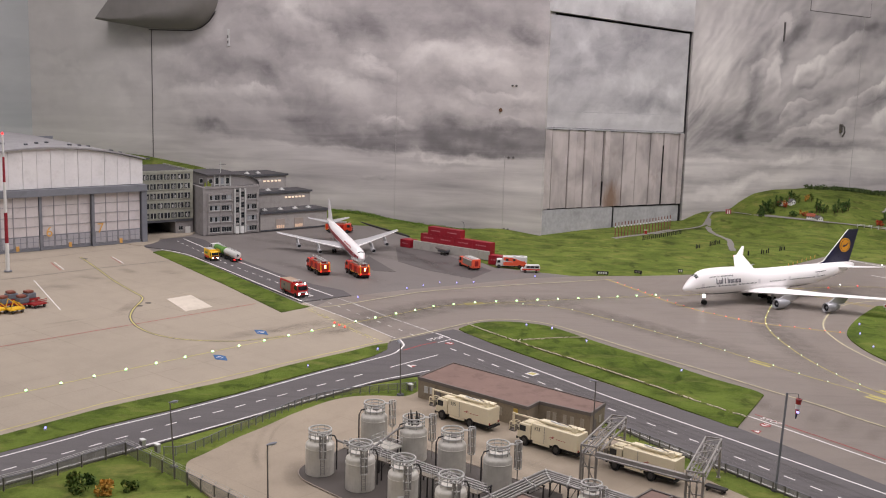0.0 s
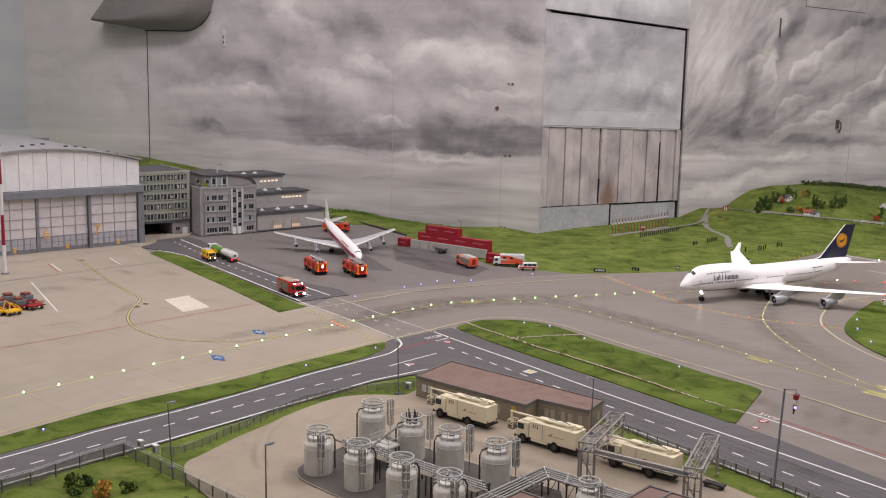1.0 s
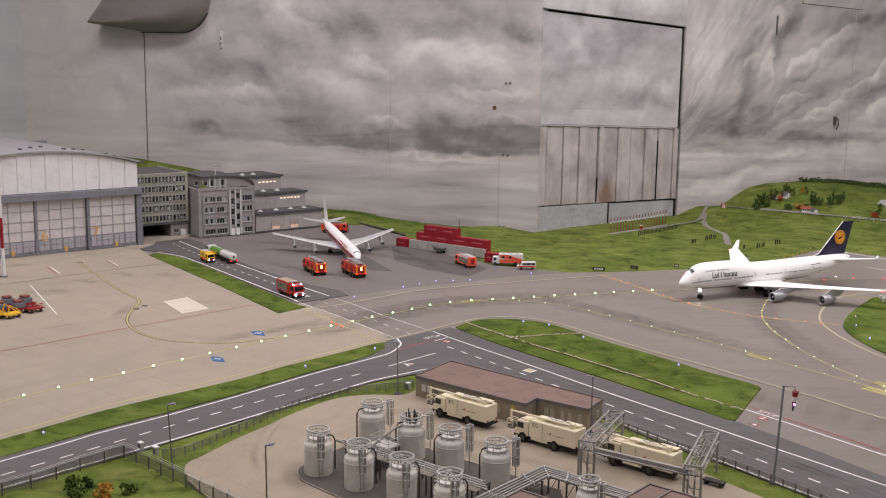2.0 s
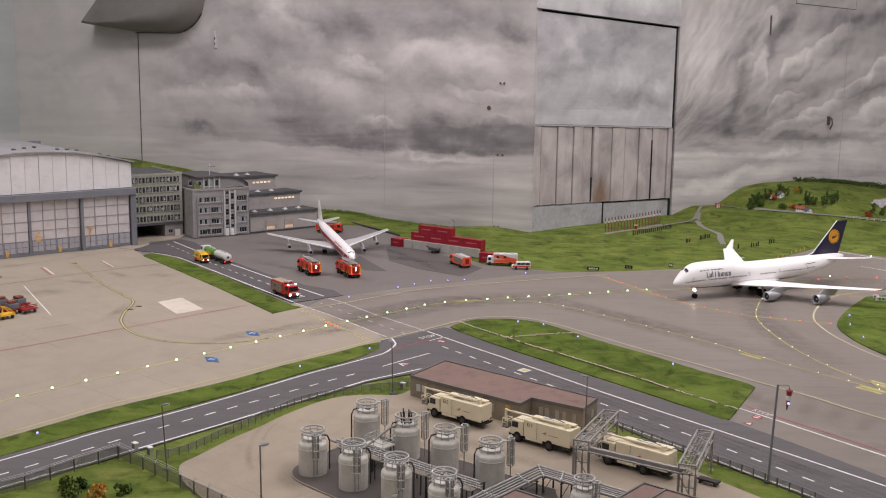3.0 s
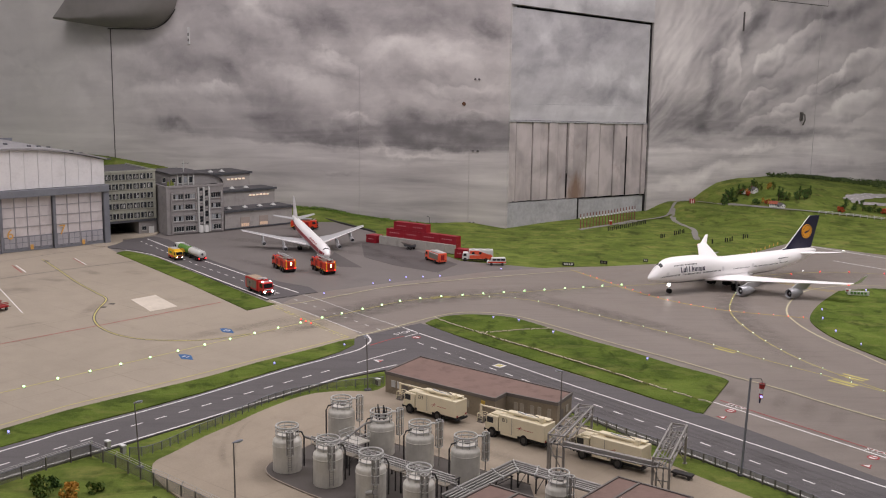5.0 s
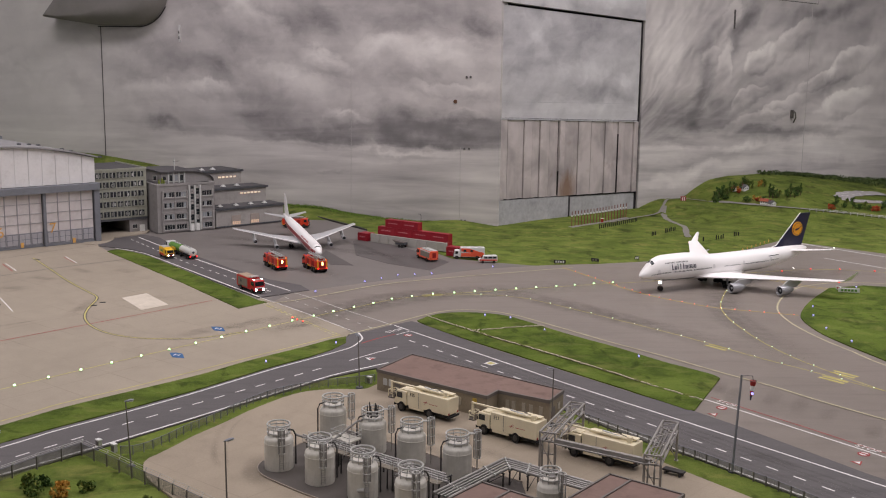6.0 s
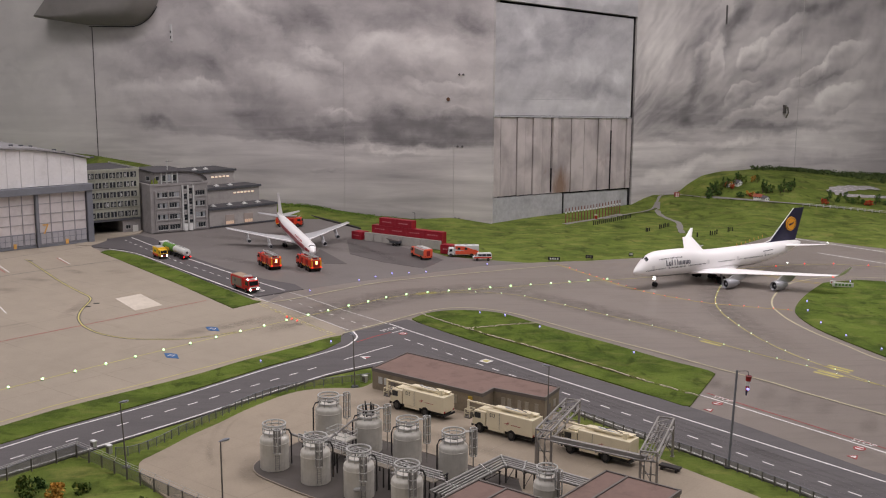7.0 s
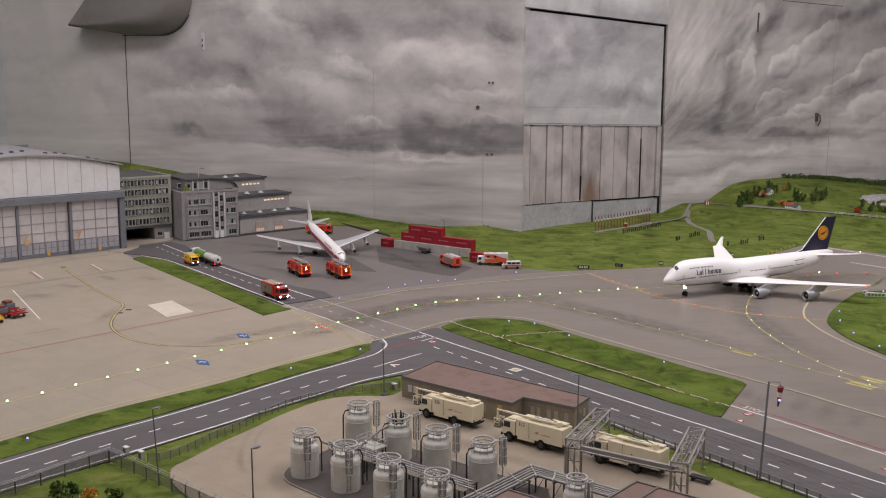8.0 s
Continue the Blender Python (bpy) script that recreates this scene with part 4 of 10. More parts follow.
wall_strip("wall_seam", 0.783, 0.7842, 0.0, 0.75, 0.002, M_SEAM2, "fine joint between two wall panels")
wall_strip("wall_seam", 0.195, 0.1962, 0.0, 0.36, 0.002, M_SEAM2, "fine joint between two wall panels")
MR = frame_of(DOOR_END, dr)
wall_strip("wall_seam", 1.36, 1.362, 0.1, 1.3, 0.002, M_SEAM2, "fine joint between two wall panels", MR, 1)
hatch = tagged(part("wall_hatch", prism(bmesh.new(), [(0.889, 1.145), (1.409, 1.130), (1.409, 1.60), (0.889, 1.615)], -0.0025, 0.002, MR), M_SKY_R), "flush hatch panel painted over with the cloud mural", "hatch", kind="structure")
part("joint", prism(bmesh.new(), [(0.885, 1.141), (1.413, 1.126), (1.413, 1.60), (0.885, 1.615)], -0.0010, 0.003, MR), M_SEAM, hatch)
M_FITTING = painted("fitting_metal", (120, 116, 112), 0.4, 0.8, 0.2, 200)
M_RUST = painted("rusty_bolt", (104, 74, 56), 0.7, 0.2, 0.3, 300)
M_PALE = painted("pale_fitting", (206, 204, 204), 0.5, 0, 0.1, 100)


def bolt(s, z, r, m, material, sign=-1):
    ob = part("wall_bolt", tubed((sign * s, 0.002, z), (sign * s, -0.006, z), r, r * 0.8, n=12), material)
    ob.matrix_basis = m
    return tagged(ob, "small round bolt head in the painted wall", "bolt", group="wall bolts")


bolt(0.226, 0.577, 0.010, ML, M_RUST)
for s, z in ((0.176, 0.354), (0.152, 0.355), (0.170, 0.694), (0.150, 0.694), (0.186, 0.006), (0.166, 0.006)):
    bolt(s, z, 0.0055, ML, M_SEAM)
clip = thing("wall_bracket", "narrow pale bracket with two dark slots on the wall", "bracket", ML)
part("plate", boxed(-1.801, -1.788, -0.008, 0.001, 0.848, 0.936, bevel=0.002), M_PALE, clip)
part("slot", boxed(-1.7975, -1.7915, -0.010, -0.007, 0.862, 0.876), M_SEAM, clip, "dark slot")
part("slot", boxed(-1.7975, -1.7915, -0.010, -0.007, 0.890, 0.904), M_SEAM, clip, "dark slot")
hook = thing("wall_hook", "small metal hook plate on the cloud wall", "hook", MR)
part("plate", boxed(1.222, 1.242, -0.012, 0.001, 0.455, 0.505, bevel=0.003), M_FITTING, hook)
part("hook", pipe(bmesh.new(), [(1.23, -0.008, 0.50), (1.23, -0.03, 0.49), (1.232, -0.034, 0.46), (1.232, -0.02, 0.43)], 0.005), M_FITTING, hook)
wall_strip("wall_strip", 0.682, 0.690, 0.965, 1.07, 0.006, M_SEAM, "short dark strip on the cloud wall", MR, 1)

# thin dark plates imitate the shade in the widest gaps
for outline, depth in (([(0.505, -0.3), (0.515, -0.3), (0.515, 0.094), (0.505, 0.097)], 0.0065), ([(0.419, 0.110), (0.4210, 0.110), (0.4290, 0.36)], 0.0075), ([(0.8757, 0.092), (0.8784, 0.092), (0.8772, 0.40)], 0.0075)):
    part("dark_slot", prism(bmesh.new(), outline, depth, depth + 0.02, MD), M_GAP, gate, "dark plate painted for the shade between boards")


# ---------------------------------------------------------------- buildings
M_HANGAR_W = painted("white_translucent_sheet", (226, 223, 224), 0.45, 0, 0.07, 25, dirt=0.25)
M_HANGAR_D = painted("pale_door_sheet", (206, 199, 199), 0.5, 0, 0.07, 25, dirt=0.3)
M_STEEL = painted("blue_grey_steel", (128, 130, 138), 0.5, 0.2, 0.1, 60, dirt=0.3)
M_STEEL_D = painted("dark_steel", (84, 85, 90), 0.55, 0.2, 0.15, 60, dirt=0.3)
M_MUNTIN = painted("door_muntin", (158, 156, 160), 0.5, 0.1, 0.08, 60)
M_ROOFING = painted("grey_roofing", (150, 148, 150), 0.8, 0, 0.14, 40, bump=0.0005, dirt=0.35)
M_FELT = painted("dark_roof_felt", (86, 84, 86), 0.9, 0, 0.2, 60, bump=0.0006, dirt=0.3)
M_OFFICE = painted("olive_grey_render", (160, 160, 147), 0.8, 0, 0.1, 40, bump=0.0004, dirt=0.35)
M_TOWERW = painted("grey_concrete_wall", (146, 142, 141), 0.8, 0, 0.14, 40, bump=0.0004, dirt=0.35)
M_SHED = painted("grey_corrugated_sheet", (172, 167, 164), 0.6, 0.1, 0.12, 30, dirt=0.4)
M_PIER = painted("pale_grey_pier", (160, 156, 154), 0.8, 0, 0.12, 60, dirt=0.3)
M_WINFRAME = painted("white_window_frame", (190, 190, 188), 0.6, 0, 0.1, 100)
M_PANE = glass("dark_window_pane", (40, 44, 48))
# mid-grey colour for reflections laid onto the office panes
M_PANE_GLARE = glass("painted_glare_pane", (126, 126, 122), 0.3)
# pale base colour that imitates a bright reflection in the glass
M_PANE_REFLECT = glass("painted_reflection_pane", (150, 154, 158), 0.2)
M_LIT = glowing("lit_window", (255, 226, 200), 0.55)
M_LITDIM = glowing("dim_lit_pane", (236, 206, 178), 0.12)
M_ROLLER = painted("beige_roller_sheet", (166, 154, 146), 0.6, 0, 0.08, 60, dirt=0.25)
M_ORANGE = painted("orange_lettering", (216, 166, 92), 0.6, 0, 0.1, 80)
M_BLACK = painted("matt_black", (26, 26, 28), 0.7, 0, 0.2, 80)
M_WHITEP = painted("white_paint", (222, 222, 220), 0.45, 0, 0.06, 60)
M_DARKIN = painted("dark_interior", (30, 29, 29), 0.9, 0, 0.1, 30)

FRONT = (0.445, 0.371)
hangar = thing("hangar", "large hangar with white barrel gable and grey sliding doors", "hangar", frame_of((-1.283, 4.550), FRONT))
HW, HC, HD = 0.83, -0.405, 1.05


def hangar_top(x):
    return 0.416 - 0.345 * (x - HC) ** 2


# gable sheets
NP = 15
for i in range(NP):
    a, b = -HW + i * HW / NP, -HW + (i + 1) * HW / NP
    part("gable_sheet", prism(bmesh.new(), [(a + 0.0007, 0.250), (b - 0.0007, 0.250), (b - 0.0007, hangar_top(b) - 0.008), (a + 0.0007, hangar_top(a) - 0.008)], -0.004 + 0.0012 * (i % 2), 0.004), M_HANGAR_W, hangar)
xs = [-HW + HW * i / 24 for i in range(25)]
part("gable_frame", prism(bmesh.new(), [(-HW, 0.25)] + [(x, hangar_top(x) - 0.010) for x in xs] + [(0, 0.25)], 0.0045, 0.012), M_STEEL, hangar)
bm = bmesh.new()
prism(bm, [(x * 1.02 + 0.01, hangar_top(x)) for x in xs] + [(x * 1.02 + 0.01, hangar_top(x) - 0.007) for x in reversed(xs)], -0.016, HD)
part("roof", bm, M_ROOFING, hangar, "grey barrel roof", smooth=30)
for i in range(14):
    t = -HW + HW * (i + 0.5) / 14
    part("roof_vent", boxed(t - 0.006, t + 0.006, 0.10 + 0.05 * (i % 3), 0.118 + 0.05 * (i % 3), hangar_top(t) - 0.002, hangar_top(t) + 0.006, bevel=0.001), M_STEEL_D, hangar)
part("beam", boxed(-HW - 0.01, 0.012, -0.022, 0.02, 0.219, 0.248, bevel=0.002), M_STEEL, hangar, "blue-grey door beam")
part("corner_post", boxed(-0.010, 0.014, -0.012, 0.03, 0.0, 0.219, bevel=0.0015), M_STEEL, hangar)
part("side_wall", boxed(-0.004, 0.004, 0.03, HD, 0.0, 0.356), M_STEEL, hangar)
part("side_wall", boxed(-HW - 0.004, -HW + 0.004, 0.03, HD, 0.0, 0.356), M_STEEL, hangar)
part("back_wall", boxed(-HW, 0.0, HD - 0.012, HD - 0.004, 0.0, 0.38), M_STEEL, hangar)
part("gutter_end", boxed(0.004, 0.030, -0.012, 0.006, 0.352, 0.358), M_STEEL_D, hangar)
LEAF = 0.2135
for k in range(4):
    x1 = -0.014 - k * LEAF
    x0 = x1 - LEAF + 0.014
    y = (0.0, 0.006, 0.0, 0.006)[k]
    leaf = part("door_leaf", boxed(x0, x1, y, y + 0.006, 0.006, 0.219), M_HANGAR_D, hangar, "pale sheeted sliding door leaf")
    part("post", boxed(x0 - 0.012, x0 - 0.0005, y - 0.010, y + 0.008, 0.0, 0.219, bevel=0.001), M_STEEL, leaf)
    part("plinth", boxed(x0, x1, y - 0.005, y + 0.002, 0.0, 0.010), M_STEEL, leaf)
    w = (x1 - x0) / 4
    for i in range(1, 4):
        part("mullion", boxed(x0 + i * w - 0.0014, x0 + i * w + 0.0014, y - 0.003, y + 0.001, 0.010, 0.219), M_MUNTIN, leaf)
    for z in (0.060, 0.098, 0.137, 0.178):
        part("transom", boxed(x0, x1, y - 0.0025, y + 0.001, z - 0.0009, z + 0.0009), M_MUNTIN, leaf)
    for i in range(4):
        a, b = x0 + i * w + 0.004, x0 + (i + 1) * w - 0.004
        bm = bmesh.new()
        for c0, c1 in ((a, (a + b) / 2 - 0.001), ((a + b) / 2 + 0.001, b)):
            for z0, z1 in ((0.014, 0.034), (0.036, 0.056)):
                box(bm, c0, c1, y - 0.0035, y + 0.001, z0, z1)
        part("window", bm, painted("door_glazing", (168, 166, 172), 0.3, 0, 0.1, 60) if k == 0 and i == 0 else bpy.data.materials["door_glazing"], leaf, "four-pane low window")
        part("window_frame", boxed(a - 0.002, b + 0.002, y - 0.0022, y + 0.001, 0.011, 0.059), M_STEEL, leaf)
    part("wicket_door", boxed(x0 + 2 * w + 0.006, x0 + 2 * w + 0.018, y - 0.006, y, 0.004, 0.024), M_ORANGE, leaf, "small orange wicket door")
letters("door_number", "7", 0.058, M_ORANGE, hangar, pose(-0.190, -0.006, 0.072, 90, 0, 0), "orange painted number on the door")
letters("door_number", "6", 0.058, M_ORANGE, hangar, pose(-0.402, -0.006, 0.072, 90, 0, 0), "orange painted number on the door")


glint = random.Random(77)


def window(parent, x, z, w, h, y=0.0, panes=2, frame_mat=None, pane_mat=None, sill=True):
    """A window set in a facade that faces -y."""
    win = part("window", boxed(x - w / 2, x + w / 2, y - 0.0010, y + 0.002, z - h / 2, z + h / 2), frame_mat or M_WINFRAME, parent)
    if sill:
        part("sill", boxed(x - w * 0.54, x + w * 0.54, y - 0.0030, y + 0.001, z - h / 2 - 0.0022, z - h / 2), M_WINFRAME, win)
    pw = w / panes
    for i in range(panes):
        c = x - w / 2 + (i + 0.5) * pw
        # about a fifth of the panes get the painted-in reflection
        part("pane", boxed(c - pw * 0.44, c + pw * 0.44, y - 0.0016, y, z - h * 0.45, z + h * 0.45), pane_mat or (M_PANE_REFLECT if glint.random() < 0.22 else M_PANE), win)
    return win


office = thing("office_building", "five-storey olive-grey office block above a road tunnel", "building", frame_of((-1.315, 4.699), (0.179, 0.132)))
OL, OH = 0.2225, 0.278
part("wall", prism(bmesh.new(), [(-0.02, 0.062), (OL, 0.062), (OL, OH), (-0.02, OH)], 0.0, 0.34), M_OFFICE, office, "olive-grey rendered wall")
part("pier", boxed(-0.02, 0.006, 0.0, 0.34, 0.0, 0.062), M_OFFICE, office)
part("gatehouse", boxed(0.140, OL, 0.004, 0.34, 0.0, 0.062), M_TOWERW, office, "grey gatehouse under the block")
# added sheet; its near-black colour stands for the tunnel's unlit depth
part("tunnel_back", boxed(0.006, 0.140, 0.25, 0.26, 0.0, 0.062), M_DARKIN, office, "near-black sheet for the darkness inside the tunnel")
part("tunnel_lintel", boxed(0.004, OL, -0.002, 0.004, 0.056, 0.066), M_STEEL_D, office)
part("gate_door", boxed(0.186, 0.210, 0.001, 0.006, 0.0, 0.030), M_WHITEP, office, "white double door")
window(office, 0.164, 0.025, 0.020, 0.018, 0.004)
part("roof", boxed(-0.02, OL, 0.004, 0.34, OH - 0.002, OH + 0.003), M_FELT, office, "dark felt roof")
for e in ((-0.022, OL + 0.002, -0.002, 0.004), (OL - 0.004, OL + 0.002, 0.004, 0.34)):
    part("parapet", boxed(*e, OH - 0.001, OH + 0.008), M_OFFICE, office)
for z in (0.258, 0.216, 0.173, 0.130, 0.086):
    for i in range(7):
        x = 0.005 + i * 0.0318
        win = part("window", boxed(x - 0.0131, x + 0.0131, -0.0010, 0.002, z - 0.0122, z + 0.0122), M_STEEL_D, office, "dark-framed double window")
        part("sill", boxed(x - 0.0140, x + 0.0140, -0.0034, 0.001, z - 0.0144, z - 0.0122), M_OFFICE, win)
        part("mullion", boxed(x - 0.0010, x + 0.0010, -0.0022, 0.001, z - 0.0118, z + 0.0118), M_WINFRAME, win)
        for s in (-1, 1):
            part("pane", boxed(x + s * 0.0068 - 0.0048, x + s * 0.0068 + 0.0048, -0.0016, 0, z - 0.0105, z + 0.0105), M_PANE, win)
            # a pale plate on the pane imitates its reflection
            if glint.random() < 0.75:
                part("blind", boxed(x + s * 0.0060 - 0.0028, x + s * 0.0060 + 0.0028, -0.0021, -0.0014, z - 0.0085, z + 0.0035 + 0.004 * glint.random()), M_WINFRAME if glint.random() < 0.15 else M_PANE_GLARE, win)
    part("string_course", boxed(-0.02, OL, -0.0012, 0.001, z - 0.0185, z - 0.0165), M_OFFICE, office)
for i in range(1, 7):
    part("pilaster", boxed(-0.0125 + i * 0.0318, -0.0095 + i * 0.0318, -0.0016, 0.001, 0.066, OH), M_OFFICE, office)

tower = thing("control_building", "dark grey four-storey concrete building with white stair strip and roof terrace", "building", frame_of((-1.064, 4.762), (0.216, 0.140)))
TL, TH = 0.257, 0.209
part("wall", boxed(0.0, TL, 0.0, 0.30, 0.0, TH), M_TOWERW, tower, "dark grey concrete wall")
part("wall_return", boxed(-0.012, 0.0, -0.004, 0.30, 0.0, TH + 0.006), M_TOWERW, tower)
part("parapet", boxed(-0.002, TL + 0.002, -0.003, 0.003, TH - 0.001, TH + 0.008), M_TOWERW, tower)
part("pilaster", boxed(0.008, 0.013, -0.004, 0.002, 0.0, TH - 0.02), M_TOWERW, tower)
for z in (0.168, 0.121, 0.070, 0.023):
    for x, w, k in ((0.043, 0.046, 4), (0.098, 0.046, 4), (0.219, 0.046, 4)):
        window(tower, x, z, w, 0.0225, panes=k)
        part("lintel", boxed(x - w * 0.54, x + w * 0.54, -0.0035, 0.001, z + 0.0118, z + 0.0145), M_TOWERW, tower)
    for x in (0.0165, 0.0705, 0.1255, 0.1940, 0.2465):
        part("pier", boxed(x - 0.0022, x + 0.0022, -0.0055, 0.001, z - 0.0180, z + 0.0170), M_PIER, tower, "pale wall pier")
    part("sill_band", boxed(0.012, 0.130, -0.003, 0.001, z - 0.017, z - 0.013), M_TOWERW, tower)
    part("sill_band", boxed(0.194, 0.248, -0.003, 0.001, z - 0.017, z - 0.013), M_TOWERW, tower)
for x in (0.136, 0.161, 0.186):
    part("white_pilaster", boxed(x - 0.0036, x + 0.0036, -0.010, 0.001, 0.004, 0.206, bevel=0.0008), M_WINFRAME, tower, "white stair pilaster")
for k, x in enumerate((0.1485, 0.1735)):
    for i in range(7):
        z0 = 0.040 + i * 0.0235
        part("stair_glass", boxed(x - 0.0072, x + 0.0072, -0.007, 0.001, z0, z0 + 0.020), M_PANE, tower, "dark stair window")
        part("stair_panel", boxed(x - 0.0072, x + 0.0072, -0.0082, -0.006, z0 + (0.011 if (i + k) % 2 else 0.0), z0 + (0.020 if (i + k) % 2 else 0.009)), M_PIER, tower, "pale stair panel")
for x in (0.1485, 0.1735):
    part("entrance_door", boxed(x - 0.008, x + 0.008, -0.006, 0.001, 0.0, 0.034), M_WHITEP, tower, "white entrance door")
part("terrace_floor", boxed(0.0, TL, 0.003, 0.30, TH, TH + 0.002), M_FELT, tower)
part("upper_storey", boxed(0.030, 0.150, 0.055, 0.30, TH + 0.002, 0.262), M_TOWERW, tower, "set-back upper storey")
arc = [(0.150, 0.262)] + [(0.150 + 0.125 * math.sin(radians(a)), 0.215 + 0.047 * math.cos(radians(a))) for a in range(0, 91, 10)] + [(0.150, 0.211)]
part("curved_storey", prism(bmesh.new(), arc, 0.055, 0.30), M_TOWERW, tower, "storey with a curved falling roof")
part("curved_eave", prism(bmesh.new(), [(x, z + 0.004) for x, z in arc[1:-1]] + [(x, z) for x, z in reversed(arc[1:-1])], 0.045, 0.30), M_FELT, tower, "dark curved roof edge")
part("roof", boxed(0.024, 0.155, 0.045, 0.30, 0.262, 0.267), M_FELT, tower, "dark roof slab")
for x in (0.075, 0.100, 0.125):
    window(tower, x, 0.236, 0.016, 0.030, 0.055, 1)
for x in (0.063, 0.0875, 0.1125, 0.138):
    part("white_pilaster", boxed(x - 0.003, x + 0.003, 0.051, 0.056, 0.212, 0.262), M_WINFRAME, tower)
for x in (0.012, 0.045):
    window(tower, x, 0.236, 0.016, 0.020, 0.055 if x > 0.02 else 0.085, 1)
for x, h in ((0.006, 0.020), (0.020, 0.026), (0.028, 0.016)):
    part("planter", boxed(x - 0.006, x + 0.006, 0.012, 0.022, 0.211, 0.218), M_WINFRAME, tower)
    part("potted_shrub", tubed((x, 0.017, 0.218), (x, 0.017, 0.216 + h), 0.006, 0.003, n=9), M_GRASS, tower, "green potted shrub")
part("antenna", tubed((0.110, 0.10, 0.267), (0.110, 0.10, 0.318), 0.0022, n=8), M_WINFRAME, tower, "thin white antenna")
part("antenna_arm", boxed(0.104, 0.135, 0.099, 0.101, 0.305, 0.307), M_STEEL_D, tower)


def corrugated(length, height, pitch=0.0052, depth=0.0008):
    """A sheet wall in the plane y = 0 with real ribs."""
    bm = bmesh.new()
    k = int(length / pitch)
    prev = None
    for i in range(k * 4 + 1):
        x = length * i / (k * 4)
        y = (0.0, 0.0, -depth, -depth)[i % 4]
        pair = (bm.verts.new((x, y, 0)), bm.verts.new((x, y, height)))
        if prev:
            bm.faces.new((prev[0], pair[0], pair[1], prev[1]))
        prev = pair
    return bm


def skylight(parent, x, y, z, s=0.016):
    bm = bmesh.new()
    bmesh.ops.create_cone(bm, cap_ends=True, segments=4, radius1=s, radius2=0.002, depth=0.010, matrix=Matrix.Translation((x, y, z + 0.008)) @ pose(0, 0, 0, 0, 0, 45))
    sky = part("skylight", bm, M_WINFRAME, parent, "pale pyramid skylight")
    part("curb", boxed(x - s * 0.75, x + s * 0.75, y - s * 0.75, y + s * 0.75, z, z + 0.003), M_STEEL_D, sky)


def shed(name, label, origin, length, depth, height, base=0.0):
    ob = thing(name, label, "shed", frame_of(origin, FRONT, base))
    part("front_sheet", corrugated(length, height), M_SHED, ob, "ribbed grey sheet wall")
    side = part("side_sheet", corrugated(depth, height), M_SHED, ob)
    side.matrix_basis = pose(length, 0, 0, 0, 0, 90)
    part("core", boxed(0.0, length - 0.001, 0.001, depth, 0.0, height - 0.001), M_SHED, ob)
    part("roof", boxed(-0.004, length + 0.006, -0.008, depth, height, height + 0.004), M_FELT, ob, "dark flat roof")
    part("fascia", boxed(-0.005, length + 0.007, -0.0095, -0.008, height - 0.004, height + 0.006), M_STEEL_D, ob)
    part("base_strip", boxed(-0.001, length + 0.001, -0.0045, -0.003, 0, 0.006), M_STEEL_D, ob)
    return ob


UX, VX = Vector(FRONT).normalized(), Vector((-FRONT[1], FRONT[0])).normalized()
S0 = Vector((-0.846, 4.916))
shed1 = shed("shed", "low grey corrugated shed with two lit doors and skylights", S0, 0.366, 0.13, 0.084)
for x in (0.105, 0.205):
    d = part("roller_door", boxed(x - 0.024, x + 0.024, -0.004, 0.002, 0.0, 0.052), M_ROLLER, shed1, "beige-grey roller door")
    for i in range(4):
        part("lit_pane", boxed(x - 0.021 + i * 0.0107, x - 0.012 + i * 0.0107, -0.0052, -0.003, 0.010, 0.024), M_LITDIM, d, "warmly lit pane")
for x in (0.045, 0.13, 0.21, 0.285):
    skylight(shed1, x, 0.04, 0.088)
shed2 = shed("shed", "middle grey corrugated shed with a row of lit windows", S0 + VX * 0.13 - UX * 0.02, 0.372, 0.13, 0.159)
for i in range(6):
    part("lit_window", boxed(0.228 + i * 0.0195, 0.240 + i * 0.0195, -0.0035, 0.0, 0.130, 0.137), M_LIT, shed2, "small lit window")
part("lit_window", boxed(0.062, 0.074, -0.0035, 0.0, 0.120, 0.127), M_LIT, shed2, "small lit window")
for x in (0.06, 0.13, 0.205):
    skylight(shed2, x + 0.03, 0.04, 0.163)
shed3 = shed("shed", "tall rear corrugated shed with small lit windows", S0 + VX * 0.26 - UX * 0.06, 0.355, 0.2, 0.228)
for i in range(5):
    part("lit_window", boxed(0.226 + i * 0.021, 0.238 + i * 0.021, -0.0035, 0.0, 0.196, 0.203), M_LIT, shed3, "small lit window")
for x in (0.06, 0.12):
    skylight(shed3, x + 0.10, 0.04, 0.232)

# the storage building beside the tank yard
M_BRICKY = painted("beige_render", (142, 131, 114), 0.85, 0, 0.12, 50, bump=0.0004, dirt=0.5)
M_BROWNROOF = painted("brown_roof_felt", (126, 104, 96), 0.9, 0, 0.14, 30, bump=0.0005, dirt=0.5)
M_DUSTY = painted("dusty_window", (164, 156, 142), 0.35, 0, 0.12, 60, dirt=0.4)
M_EDGE = painted("grey_roof_edge", (112, 106, 102), 0.6, 0.1, 0.12, 60)


